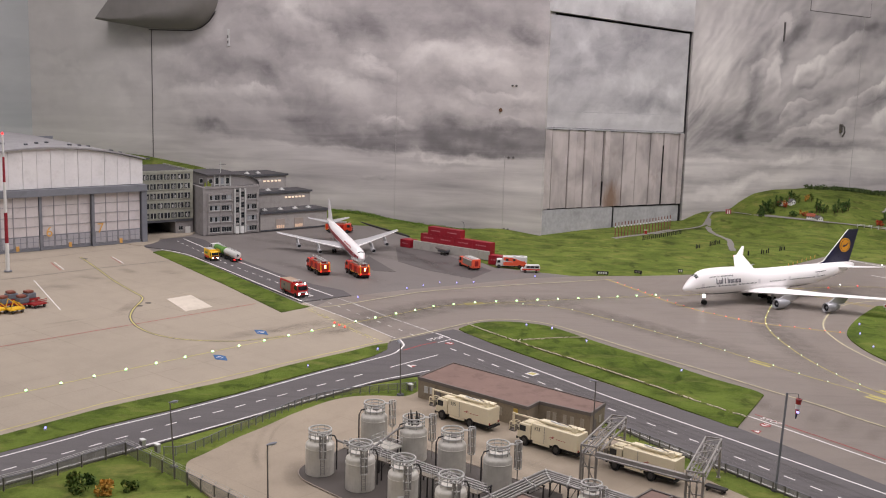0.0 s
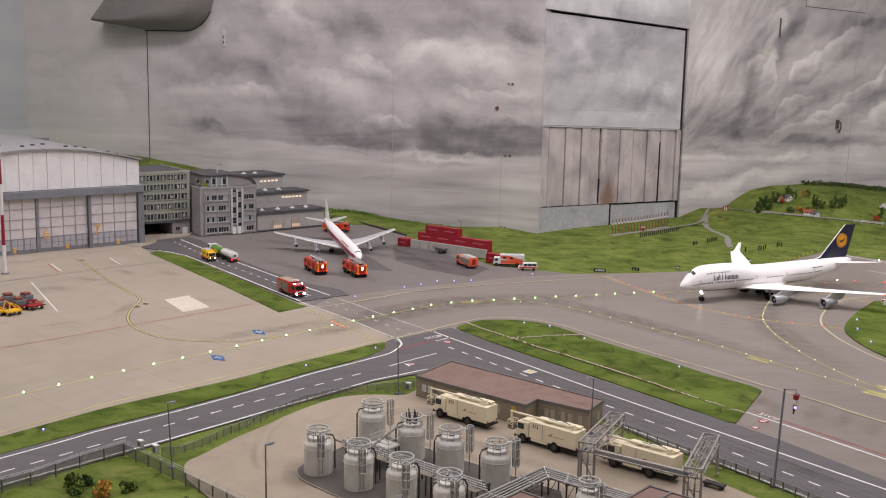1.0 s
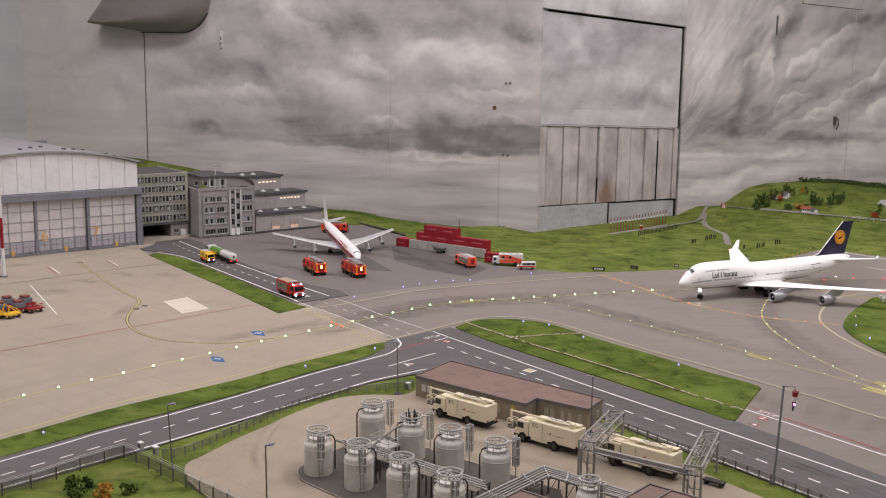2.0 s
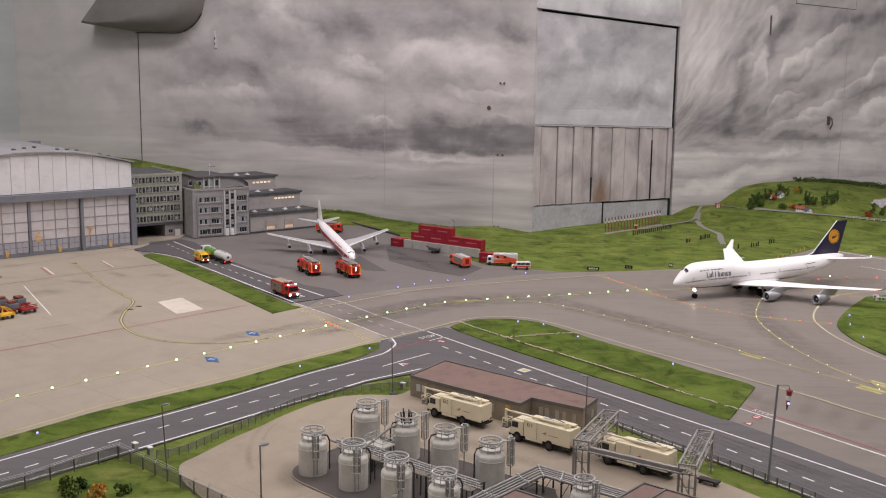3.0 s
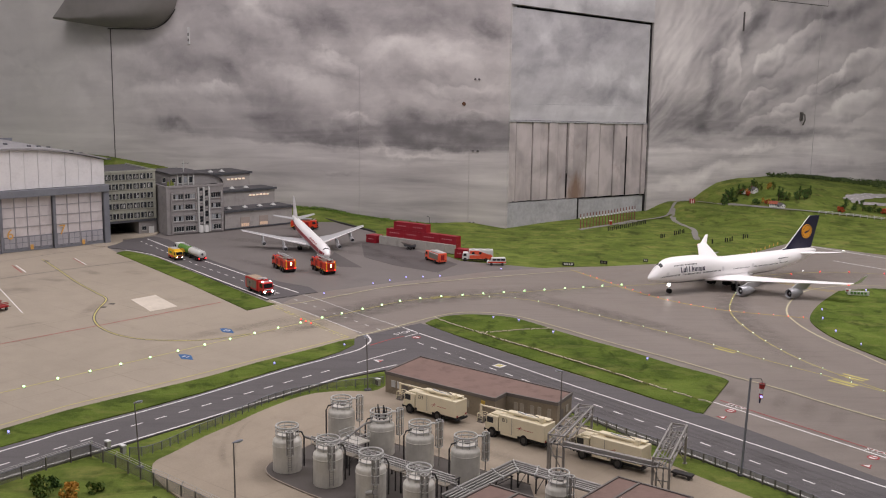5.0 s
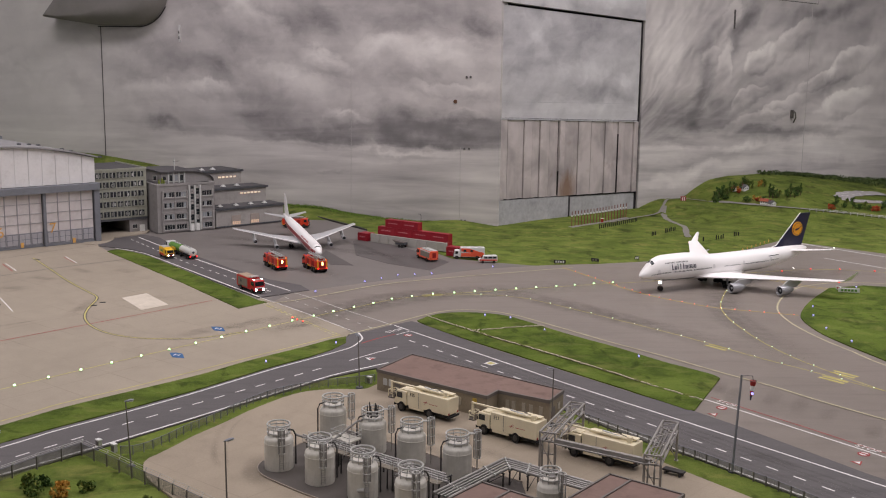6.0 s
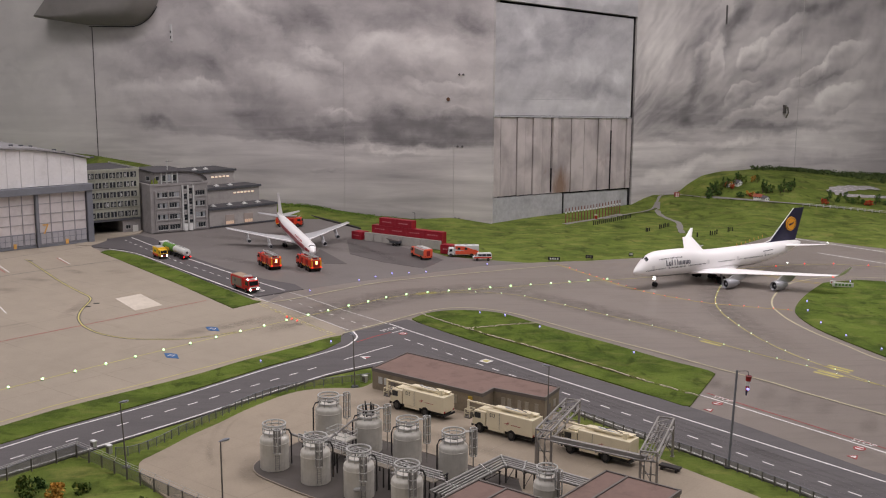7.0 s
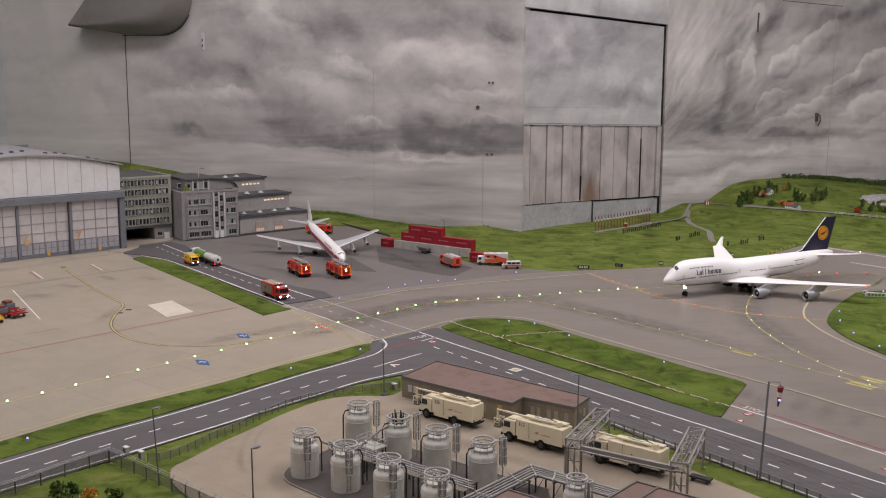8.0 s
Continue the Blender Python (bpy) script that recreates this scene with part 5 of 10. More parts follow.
def flat_building(name, label, outline, height):
    """A flat-roofed block over an outline in plan, with a raised roof edge."""
    ob = thing(name, label, "building", Matrix.Translation((outline[0][0], outline[0][1], 0.0)))
    rel = [(x - outline[0][0], y - outline[0][1]) for x, y in outline]
    part("wall", slab(bmesh.new(), rel, height, 0.0), M_BRICKY, ob, "beige rendered wall")
    part("roof", slab(bmesh.new(), rel, height + 0.0022, height + 0.0004), M_BROWNROOF, ob, "brown felt roof")
    k = len(rel)
    for i in range(k):
        a, b = Vector(rel[i]), Vector(rel[(i + 1) % k])
        d = (b - a).normalized()
        s = Vector((-d.y, d.x)) * 0.0018
        a2, b2 = a - d * 0.0015, b + d * 0.0015
        part("roof_edge", slab(bmesh.new(), [a2 + s, b2 + s, b2 - s, a2 - s], height + 0.0045, height - 0.003), M_EDGE, ob)
    return ob


store = flat_building("storage_building", "long low beige building with brown flat roof beside the tank yard", [(-0.050, 2.468), (0.194, 2.262), (0.222, 2.305), (0.327, 2.232), (0.369, 2.307), (0.033, 2.601)], 0.048)


def on_wall(parent, name, a, b, t, w, z0, z1, material, label="", out=0.0015):
    """A flat fitting on a wall that runs from a to b in plan."""
    a, b = Vector(a), Vector(b)
    d = (b - a).normalized()
    nrm = Vector((d.y, -d.x))
    c = a + (b - a) * t
    p = [c - d * w / 2 + nrm * out, c + d * w / 2 + nrm * out, c + d * w / 2 - nrm * 0.001, c - d * w / 2 - nrm * 0.001]
    return part(name, slab(bmesh.new(), p, z1, z0), material, parent, label)


A0, A1 = Vector((0, 0)), Vector((0.244, -0.206))
on_wall(store, "window", A0, A1, 0.08, 0.012, 0.018, 0.034, M_WINFRAME)
on_wall(store, "window", A0, A1, 0.135, 0.012, 0.018, 0.034, M_WINFRAME)
on_wall(store, "door", A0, A1, 0.20, 0.013, 0.0, 0.030, M_EDGE, "grey metal door")
for t in (0.42, 0.55, 0.66, 0.76):
    on_wall(store, "window", A0, A1, t, 0.014, 0.016, 0.034, M_DUSTY)
on_wall(store, "sign", A0, A1, 0.90, 0.011, 0.032, 0.040, painted("yellow_sign", (190, 160, 70), 0.6), "small yellow sign")
B0, B1 = Vector((0.272, -0.163)), Vector((0.377, -0.236))
for t in (0.2, 0.32, 0.52, 0.66, 0.85):
    on_wall(store, "window", B0, B1, t, 0.009, 0.010, 0.034, M_DUSTY)
C0, C1 = Vector((0.377, -0.236)), Vector((0.419, -0.161))
on_wall(store, "door", C0, C1, 0.3, 0.014, 0.0, 0.030, M_EDGE, "grey metal door")
on_wall(store, "window", C0, C1, 0.65, 0.014, 0.016, 0.032, M_DUSTY)


# ---------------------------------------------------------------- aircraft
def loft(sections, n=28):
    """A body along x from sections (x, centre z, half width, rise, drop)."""
    bm = bmesh.new()
    rings = []
    for x, zc, w, up, dn in sections:
        r = []
        for j in range(n):
            t = 2 * math.pi * j / n
            s, c = math.sin(t), math.cos(t)
            r.append(bm.verts.new((x, w * c, zc + (up if s > 0 else dn) * s)))
        rings.append(r)
    for a, b in zip(rings, rings[1:]):
        for j in range(n):
            bm.faces.new((a[j], a[(j + 1) % n], b[(j + 1) % n], b[j]))
    bm.faces.new(rings[0]), bm.faces.new(rings[-1])
    return bm


def dense(sections, n=4):
    """Smooth in-between sections."""
    return [tuple(v) for v in curve_n(sections, n)]


def curve_n(rows, n):
    rows = [np.array(r) for r in rows]
    out = []
    for i in range(len(rows) - 1):
        a, b, c, d = rows[max(i - 1, 0)], rows[i], rows[i + 1], rows[min(i + 2, len(rows) - 1)]
        for k in range(n):
            t = k / n
            out.append(0.5 * (2 * b + (c - a) * t + (2 * a - 5 * b + 4 * c - d) * t * t + (3 * b - a - 3 * c + d) * t ** 3))
    out.append(rows[-1])
    return out


FOIL = [(0.0, 0.0), (0.04, 0.35), (0.15, 0.8), (0.35, 1.0), (0.65, 0.7), (1.0, 0.06), (1.0, -0.06), (0.65, -0.4), (0.35, -0.6), (0.15, -0.55), (0.04, -0.3)]


def wing(stations, upright=False):
    """A surface from stations (leading edge x, span, height, chord, thickness)."""
    bm = bmesh.new()
    rings = []
    for x, y, z, c, th in stations:
        if upright:
            rings.append([bm.verts.new((x + c * u, y + th * v, z)) for u, v in FOIL])
        else:
            rings.append([bm.verts.new((x + c * u, y, z + th * v)) for u, v in FOIL])
    for a, b in zip(rings, rings[1:]):
        for j in range(len(FOIL)):
            bm.faces.new((a[j], a[(j + 1) % len(FOIL)], b[(j + 1) % len(FOIL)], b[j]))
    bm.faces.new(rings[0]), bm.faces.new(rings[-1])
    return bm


M_PLANE = painted("aircraft_white", (250, 247, 247), 0.34, 0, 0.015, 8, 0.5)
M_DOORW = painted("door_white", (230, 227, 228), 0.36, 0, 0.02, 30, 0.5)
M_PLANE_GREY = painted("aircraft_grey", (190, 190, 192), 0.35, 0.1, 0.05, 30, 0.5)
M_BELLY = painted("belly_grey", (118, 118, 122), 0.4, 0, 0.06, 30)
M_NAVY = painted("navy_fin", (30, 28, 62), 0.3, 0, 0.08, 40, 0.5)
M_SUN = painted("amber_disc", (236, 162, 40), 0.4, 0, 0.05, 60)
M_NACELLE = painted("nacelle_grey", (168, 168, 172), 0.32, 0.3, 0.06, 60, 0.5)
M_FAN = painted("engine_fan", (52, 54, 58), 0.5, 0.5, 0.2, 200)
M_TYRE = painted("tyre_rubber", (28, 27, 27), 0.8, 0, 0.2, 200)
M_STRUT = painted("gear_strut", (150, 150, 152), 0.35, 0.6, 0.1, 200)
M_CHEAT = painted("red_cheatline", (146, 32, 46), 0.35, 0, 0.08, 60, 0.5)
M_LAMPW = glowing("white_lamp", (255, 250, 240), 14.0)
M_LAMPR = glowing("red_lamp", (255, 40, 40), 3.0)
M_RUBYTXT = painted("faded_red_bars", (190, 96, 100), 0.5, 0, 0.1, 80)


def wheel_set(parent, x, y, r, gap, w, z=None):
    """Two wheels side by side on a gear leg."""
    z = r if z is None else z
    for s in (-1, 1):
        part("wheel", tubed((x, y + s * gap - w / 2, z), (x, y + s * gap + w / 2, z), r, n=14), M_TYRE, parent)


def nacelle(parent, x, y, z, length, r, pylon_top, name="engine"):
    """A turbofan with an open intake, dark fan, exhaust cone and pylon."""
    prof = [(0.10, 0.72), (0.03, 0.78), (0.0, 0.88), (0.03, 0.97), (0.15, 1.02), (0.40, 1.0), (0.62, 0.86), (0.64, 0.66), (0.85, 0.52), (0.87, 0.40), (1.0, 0.12)]
    bm = bmesh.new()
    n = 22
    rings = [[bm.verts.new((x + length * u, y + r * v * math.cos(t), z + r * v * math.sin(t))) for t in (2 * math.pi * j / n for j in range(n))] for u, v in prof]
    for a, b in zip(rings, rings[1:]):
        for j in range(n):
            bm.faces.new((a[j], a[(j + 1) % n], b[(j + 1) % n], b[j]))
    bm.faces.new(rings[-1])
    eng = part(name, bm, M_NACELLE, parent, "grey engine nacelle", smooth=35)
    part("fan", tubed((x + length * 0.10, y, z), (x + length * 0.13, y, z), r * 0.74, n=20), M_FAN, eng, "dark intake fan")
    part("spinner", tubed((x + length * 0.10, y, z), (x + length * 0.03, y, z), r * 0.22, 0.0004, n=12), M_NACELLE, eng)
    pts = [(x + length * 0.18, z + r * 0.95), (x + length * 0.55, pylon_top + 0.002), (x + length * 1.55, pylon_top), (x + length * 1.2, z + r * 0.5), (x + length * 0.7, z + r * 0.4)]
    py = bmesh.new()
    prism(py, pts, y - r * 0.13, y + r * 0.13)
    part("pylon", py, M_PLANE_GREY, eng)
    return eng


def body_patch(sections, x0, x1, a0, a1, out=0.0006, n=10, m=4):
    """A thin skin on a lofted body between two stations and two angles (degrees, 0 at the side, 90 on top)."""
    rows = [np.array(s) for s in sections]

    def at(x):
        for p, q in zip(rows, rows[1:]):
            if p[0] <= x <= q[0]:
                t = (x - p[0]) / max(1e-9, q[0] - p[0])
                return p + (q - p) * t
        return rows[-1]
    bm = bmesh.new()
    grid = []
    for i in range(n + 1):
        x = x0 + (x1 - x0) * i / n
        _, zc, w, up, dn = at(x)
        line_ = []
        for j in range(m + 1):
            t = radians(a0 + (a1 - a0) * j / m)
            s, c = math.sin(t), math.cos(t)
            line_.append(bm.verts.new((x, (w + out) * c, zc + ((up if s > 0 else dn) + out) * s)))
        grid.append(line_)
    for i in range(n):
        for j in range(m):
            bm.faces.new((grid[i][j], grid[i + 1][j], grid[i + 1][j + 1], grid[i][j + 1]))
    return bm


# four-engined wide-body, 1:87
jumbo = thing("jumbo_jet", "white four-engined jumbo jet model with navy tail fin on the taxiway", "aircraft", frame_of((0.815, 3.576), (0.8965, 0.4431), Z_TAXI) @ pose(0, 0, 0, 1.6, 0, 0) @ Matrix.Diagonal((0.951, 1.0, 1.0, 1.0)))
JS = dense([(-0.004, 0.060, 0.0015, 0.0015, 0.0015), (0.003, 0.060, 0.010, 0.0105, 0.008), (0.018, 0.0615, 0.0205, 0.0235, 0.013), (0.042, 0.0655, 0.029, 0.0420, 0.0205), (0.072, 0.0685, 0.0350, 0.0535, 0.027),
            (0.11, 0.070, 0.0372, 0.0565, 0.0335), (0.20, 0.070, 0.0375, 0.0570, 0.0345), (0.25, 0.071, 0.0375, 0.0525, 0.035), (0.30, 0.072, 0.0375, 0.0440, 0.035), (0.36, 0.073, 0.0375, 0.0400, 0.035),
            (0.52, 0.075, 0.0375, 0.0395, 0.035), (0.60, 0.077, 0.0350, 0.0385, 0.031), (0.68, 0.083, 0.0285, 0.0340, 0.023), (0.74, 0.090, 0.0205, 0.0270, 0.016), (0.79, 0.099, 0.0110, 0.0160, 0.009), (0.815, 0.103, 0.004, 0.005, 0.004)], 4)
body = part("fuselage", loft(JS, 32), M_PLANE, jumbo, "glossy white fuselage", smooth=60)
part("belly", body_patch(JS, 0.06, 0.60, -128, -52, 0.0005, 16, 8), M_BELLY, body, "grey belly")
part("windscreen", body_patch(JS, 0.036, 0.046, 56, 86, 0.0006, 3, 6), M_PANE, body, "dark cockpit windows")
part("windscreen", body_patch(JS, 0.036, 0.046, 94, 124, 0.0006, 3, 6), M_PANE, body, "dark cockpit windows")
part("wing_fairing", loft(dense([(0.22, 0.044, 0.004, 0.004, 0.004), (0.27, 0.044, 0.034, 0.012, 0.012), (0.40, 0.044, 0.040, 0.014, 0.015), (0.46, 0.044, 0.03, 0.010, 0.010), (0.50, 0.046, 0.004, 0.004, 0.004)], 3), 20), M_PLANE, body, smooth=60)
for side in (1, -1):
    for a, b, ang in ((0.030, 0.108, 2), (0.125, 0.205, 2), (0.215, 0.30, 2), (0.36, 0.44, 2), (0.46, 0.58, 2), (0.595, 0.635, 2), (0.085, 0.125, 36), (0.135, 0.19, 36)):
        x = a
        while x < b:
            part("cabin_window", body_patch(JS, x, x + 0.0031, ang - 2.3 if side > 0 else 180 - ang - 2.3, ang + 2.3 if side > 0 else 180 - ang + 2.3, 0.0006, 1, 1), M_FAN, body)
            x += 0.0062
    # the airline's wordmark as plain bars
    for i, top in enumerate((29, 23, 29, 28, 29, 23, 23, 23, 23)):
        x = 0.1125 + i * 0.0127
        for dx, hi in ((0.0, top), (0.0062, 23)):
            if dx and i in (0, 2, 3):
                continue
            a0, a1 = (9.5, hi) if side > 0 else (180 - hi, 180 - 9.5)
            part("wordmark_bar", body_patch(JS, x + dx, x + dx + 0.0034, a0, a1, 0.0006, 2, 3), M_NAVY, body, "dark blue lettering bar")
        if i in (0, 1, 5, 7, 8):
            a0, a1 = (9.5, 12.5) if side > 0 else (180 - 12.5, 180 - 9.5)
            part("wordmark_bar", body_patch(JS, x, x + 0.0090, a0, a1, 0.0007, 2, 1), M_NAVY, body, "dark blue lettering bar")
    part("title_bar", body_patch(JS, 0.585, 0.640, 24 if side > 0 else 153, 27 if side > 0 else 156, 0.0006, 6, 1), M_FAN, body, "small dark lettering bar")
    for x in (0.052, 0.118, 0.305, 0.45, 0.59):
        part("cabin_door", body_patch(JS, x, x + 0.0105, -2 if side > 0 else 162, 18 if side > 0 else 182, 0.0004, 2, 4), M_DOORW, body, "faintly outlined cabin door")
for side in (1, -1):
    st = [(0.235, 0.0, 0.042, 0.205, 0.012), (0.272, 0.045, 0.043, 0.170, 0.0105), (0.382, 0.160, 0.053, 0.112, 0.006), (0.560, 0.372, 0.074, 0.050, 0.0025)]
    st = [(x, y * side, z, c, t) for x, y, z, c, t in st]
    wg = part("wing", wing(st), M_PLANE, jumbo, "white swept wing", smooth=40)
    tip = [(0.564, 0.371 * side, 0.072, 0.041, 0.002), (0.584, 0.379 * side, 0.077, 0.034, 0.0016), (0.620, 0.394 * side, 0.104, 0.014, 0.0008)]
    part("winglet", wing(tip), M_PLANE, wg, smooth=50)
    part("tip_lamp", tubed((0.562, 0.373 * side, 0.072), (0.566, 0.376 * side, 0.0725), 0.0014, 0.0008), M_LAMPR, wg, "red wing tip lamp")
    nacelle(jumbo, 0.294, 0.140 * side, 0.0225, 0.072, 0.0172, 0.048)
    nacelle(jumbo, 0.417, 0.248 * side, 0.0275, 0.072, 0.0168, 0.058)
    for y in (0.09, 0.19, 0.27):
        x = 0.30 + y * 0.62 + 0.075
        part("flap_fairing", loft(dense([(x, 0.038 + y * 0.08, 0.001, 0.001, 0.001), (x + 0.015, 0.0365 + y * 0.08, 0.003, 0.0025, 0.004), (x + 0.036, 0.0385 + y * 0.08, 0.001, 0.001, 0.001)], 3), 10), M_PLANE_GREY, wg).location.y = y * side
    st = [(0.690, 0.0, 0.100, 0.090, 0.006), (0.748, 0.058, 0.107, 0.060, 0.004), (0.812, 0.120, 0.117, 0.030, 0.0018)]
    part("tailplane", wing([(x, y * side, z, c, t) for x, y, z, c, t in st]), M_PLANE, jumbo, "white tailplane", smooth=40)
fin_st = [(0.618, 0, 0.112, 0.166, 0.0042), (0.652, 0, 0.122, 0.138, 0.0042), (0.764, 0, 0.236, 0.056, 0.0018)]
fin = part("tail_fin", wing(fin_st, True), M_NAVY, jumbo, "navy blue tail fin", smooth=40)
bm = bmesh.new()
prism(bm, [(0.614, 0.114), (0.652, 0.1235), (0.764, 0.2365), (0.766, 0.2365), (0.655, 0.122), (0.618, 0.113)], -0.0015, 0.0015)
part("leading_edge", bm, M_PLANE, fin, "white leading edge")
for side in (1, -1):
    part("fin_disc", tubed((0.754, side * 0.0015, 0.179), (0.754, side * 0.0052, 0.179), 0.0260, n=32), M_SUN, fin, "amber disc on the fin")
    bm = bmesh.new()
    ring(bm, (0, 0, 0), 0.0220, 0.0007, 32, 6)
    rg = part("fin_ring", bm, M_NAVY, fin, "thin dark ring")
    rg.matrix_basis = pose(0.754, side * 0.0052, 0.179, 90, 0, 0)
    bm = bmesh.new()
    prism(bm, [(0.740, 0.176), (0.750, 0.181), (0.756, 0.180), (0.770, 0.189), (0.762, 0.178), (0.754, 0.174), (0.745, 0.172)], min(side * 0.0049, side * 0.0058), max(side * 0.0049, side * 0.0058))
    part("fin_emblem", bm, M_NAVY, fin, "plain dark slanted emblem")
gear = part("nose_gear", tubed((0.098, 0, 0.050), (0.096, 0, 0.008), 0.0025), M_STRUT, jumbo)
wheel_set(gear, 0.096, 0, 0.0085, 0.0040, 0.0045)
part("landing_lamp", boxed(0.0915, 0.0945, -0.006, 0.006, 0.026, 0.034, bevel=0.001), M_LAMPW, gear, "bright white landing lamp")
for x, y in ((0.355, 0.064), (0.355, -0.064), (0.392, 0.022), (0.392, -0.022)):
    gear = part("main_gear", tubed((x, y, 0.044), (x, y, 0.010), 0.003), M_STRUT, jumbo)
    wheel_set(gear, x - 0.008, y, 0.0075, 0.0062, 0.005)
    wheel_set(gear, x + 0.008, y, 0.0075, 0.0062, 0.005)
part("belly_lamp", tubed((0.40, 0, 0.034), (0.40, 0, 0.027), 0.003, 0.0015), M_LAMPR, jumbo, "red belly lamp")

# stretched narrow-body, standing a little nose-down
old = thing("narrow_body_jet", "white four-engined jet model with dark red stripe on the tarmac", "aircraft",
            frame_of((-0.313, 4.105), (-0.294, 0.956), -0.003) @ pose(0.353, 0, 0, 0, -2.9, 0) @ pose(-0.353, 0, 0))
OS = dense([(0.0, 0.054, 0.0012, 0.0012, 0.0012), (0.007, 0.054, 0.0095, 0.010, 0.009), (0.026, 0.055, 0.0170, 0.0185, 0.0165), (0.058, 0.056, 0.0225, 0.0250, 0.0225), (0.10, 0.056, 0.0238, 0.0270, 0.0255),
            (0.47, 0.056, 0.0238, 0.0270, 0.0255), (0.55, 0.058, 0.0210, 0.0245, 0.020), (0.63, 0.064, 0.0145, 0.0180, 0.012), (0.69, 0.070, 0.0070, 0.0095, 0.006), (0.715, 0.073, 0.002, 0.003, 0.002)], 4)
ob_ = part("fuselage", loft(OS, 28), M_PLANE, old, "white fuselage", smooth=60)
for s in (0, 1):
    part("cheatline", body_patch(OS, 0.014, 0.69, -10 if s == 0 else 158, 22 if s == 0 else 190, 0.0006, 30, 3), M_CHEAT, ob_, "dark red stripe")
    part("lower_skin", body_patch(OS, 0.06, 0.60, -70 if s == 0 else 193, -13 if s == 0 else 250, 0.0004, 20, 4), M_PLANE_GREY, ob_, "grey lower skin")
    for i in range(9):
        part("wordmark_bar", body_patch(OS, 0.12 + i * 0.015, 0.129 + i * 0.015, 30 if s == 0 else 136, 44 if s == 0 else 150, 0.0006, 1, 2), M_RUBYTXT, ob_, "faded red lettering bar")
part("windscreen", body_patch(OS, 0.028, 0.033, 50, 130, 0.0006, 3, 8), M_PANE, ob_, "dark cockpit windows")
for side in (1, -1):
    st = [(0.235, 0.0, 0.036, 0.165, 0.0095), (0.270, 0.030, 0.038, 0.130, 0.008), (0.340, 0.110, 0.046, 0.076, 0.0045), (0.460, 0.262, 0.066, 0.034, 0.002)]
    wg = part("wing", wing([(x, y * side, z, c, t) for x, y, z, c, t in st]), M_PLANE_GREY, old, "pale grey swept wing", smooth=40)
    part("leading_edge", wing([(x - 0.001, y * side, z + 0.0004, c * 0.10, t * 0.7) for x, y, z, c, t in st[1:]]), M_PLANE, wg)
    nacelle(old, 0.276, 0.112 * side, 0.0215, 0.062, 0.0085, 0.043)
    nacelle(old, 0.352, 0.186 * side, 0.0310, 0.060, 0.0082, 0.054)
    st = [(0.612, 0.0, 0.072, 0.072, 0.0045), (0.672, 0.092, 0.084, 0.028, 0.0016)]
    part("tailplane", wing([(x, y * side, z, c, t) for x, y, z, c, t in st]), M_PLANE_GREY, old, "pale grey tailplane", smooth=40)
    gear = part("main_gear", tubed((0.353, 0.040 * side, 0.044), (0.353, 0.040 * side, 0.008), 0.0024), M_STRUT, old)
    for dx in (-0.008, 0.008):
        wheel_set(gear, 0.353 + dx, 0.040 * side, 0.0072, 0.0045, 0.0052, 0.0074)
gear = part("nose_gear", tubed((0.055, 0, 0.036), (0.055, 0, 0.024), 0.0022), M_STRUT, old)
wheel_set(gear, 0.055, 0, 0.0052, 0.0035, 0.004, 0.0235)
fin = part("tail_fin", wing([(0.575, 0, 0.080, 0.125, 0.0034), (0.602, 0, 0.090, 0.100, 0.003), (0.672, 0, 0.165, 0.042, 0.0013)], True), M_PLANE, old, "white tail fin", smooth=40)
part("fin_probe", tubed((0.672, 0, 0.163), (0.655, 0, 0.164), 0.0008), M_STRUT, fin)


# ---------------------------------------------------------------- vehicles; x is forward, the base on the ground
M_FIRE = painted("fire_orange_red", (214, 62, 34), 0.35, 0, 0.06, 60, 0.5)
M_ENGINE_RED = painted("engine_red", (196, 34, 38), 0.35, 0, 0.06, 60, 0.5)
M_FIREDK = painted("dark_red", (150, 34, 34), 0.4, 0, 0.08, 60)
M_CREAM = painted("cream_paint", (230, 219, 190), 0.4, 0, 0.05, 60, 0.5, dirt=0.15)
M_LOGO = painted("faded_red_print", (176, 84, 76), 0.5, 0, 0.1, 80)
M_CHASSIS = painted("chassis_black", (34, 33, 34), 0.7, 0, 0.2, 100)
M_RIM = painted("wheel_rim", (78, 76, 75), 0.4, 0.5, 0.1, 200)
M_ALU = painted("ladder_aluminium", (200, 200, 200), 0.4, 0.3, 0.1, 120)
M_YELV = painted("vehicle_yellow", (232, 184, 44), 0.4, 0, 0.06, 60)
M_GREENV = painted("vehicle_green", (96, 140, 62), 0.4, 0, 0.1, 60)
M_TANKW = painted("tanker_white", (214, 214, 210), 0.35, 0, 0.06, 60)
M_SHUTTER = painted("grey_shutter", (140, 132, 122), 0.5, 0.2, 0.1, 80)
M_DECK = painted("beige_roof_deck", (170, 150, 130), 0.7, 0, 0.1, 80, dirt=0.3)
M_GLOW_Y = glowing("amber_glow", (255, 226, 140), 6.0)
M_GLOW_A = glowing("amber_beacon", (255, 150, 60), 1.2)
M_BLUEGLASS = painted("blue_beacon_glass", (60, 84, 190), 0.2, 0, 0.05, 80, 0.6)
M_FLUO = painted("fluorescent_orange_red", (236, 96, 66), 0.35, 0, 0.06, 60, 0.5)


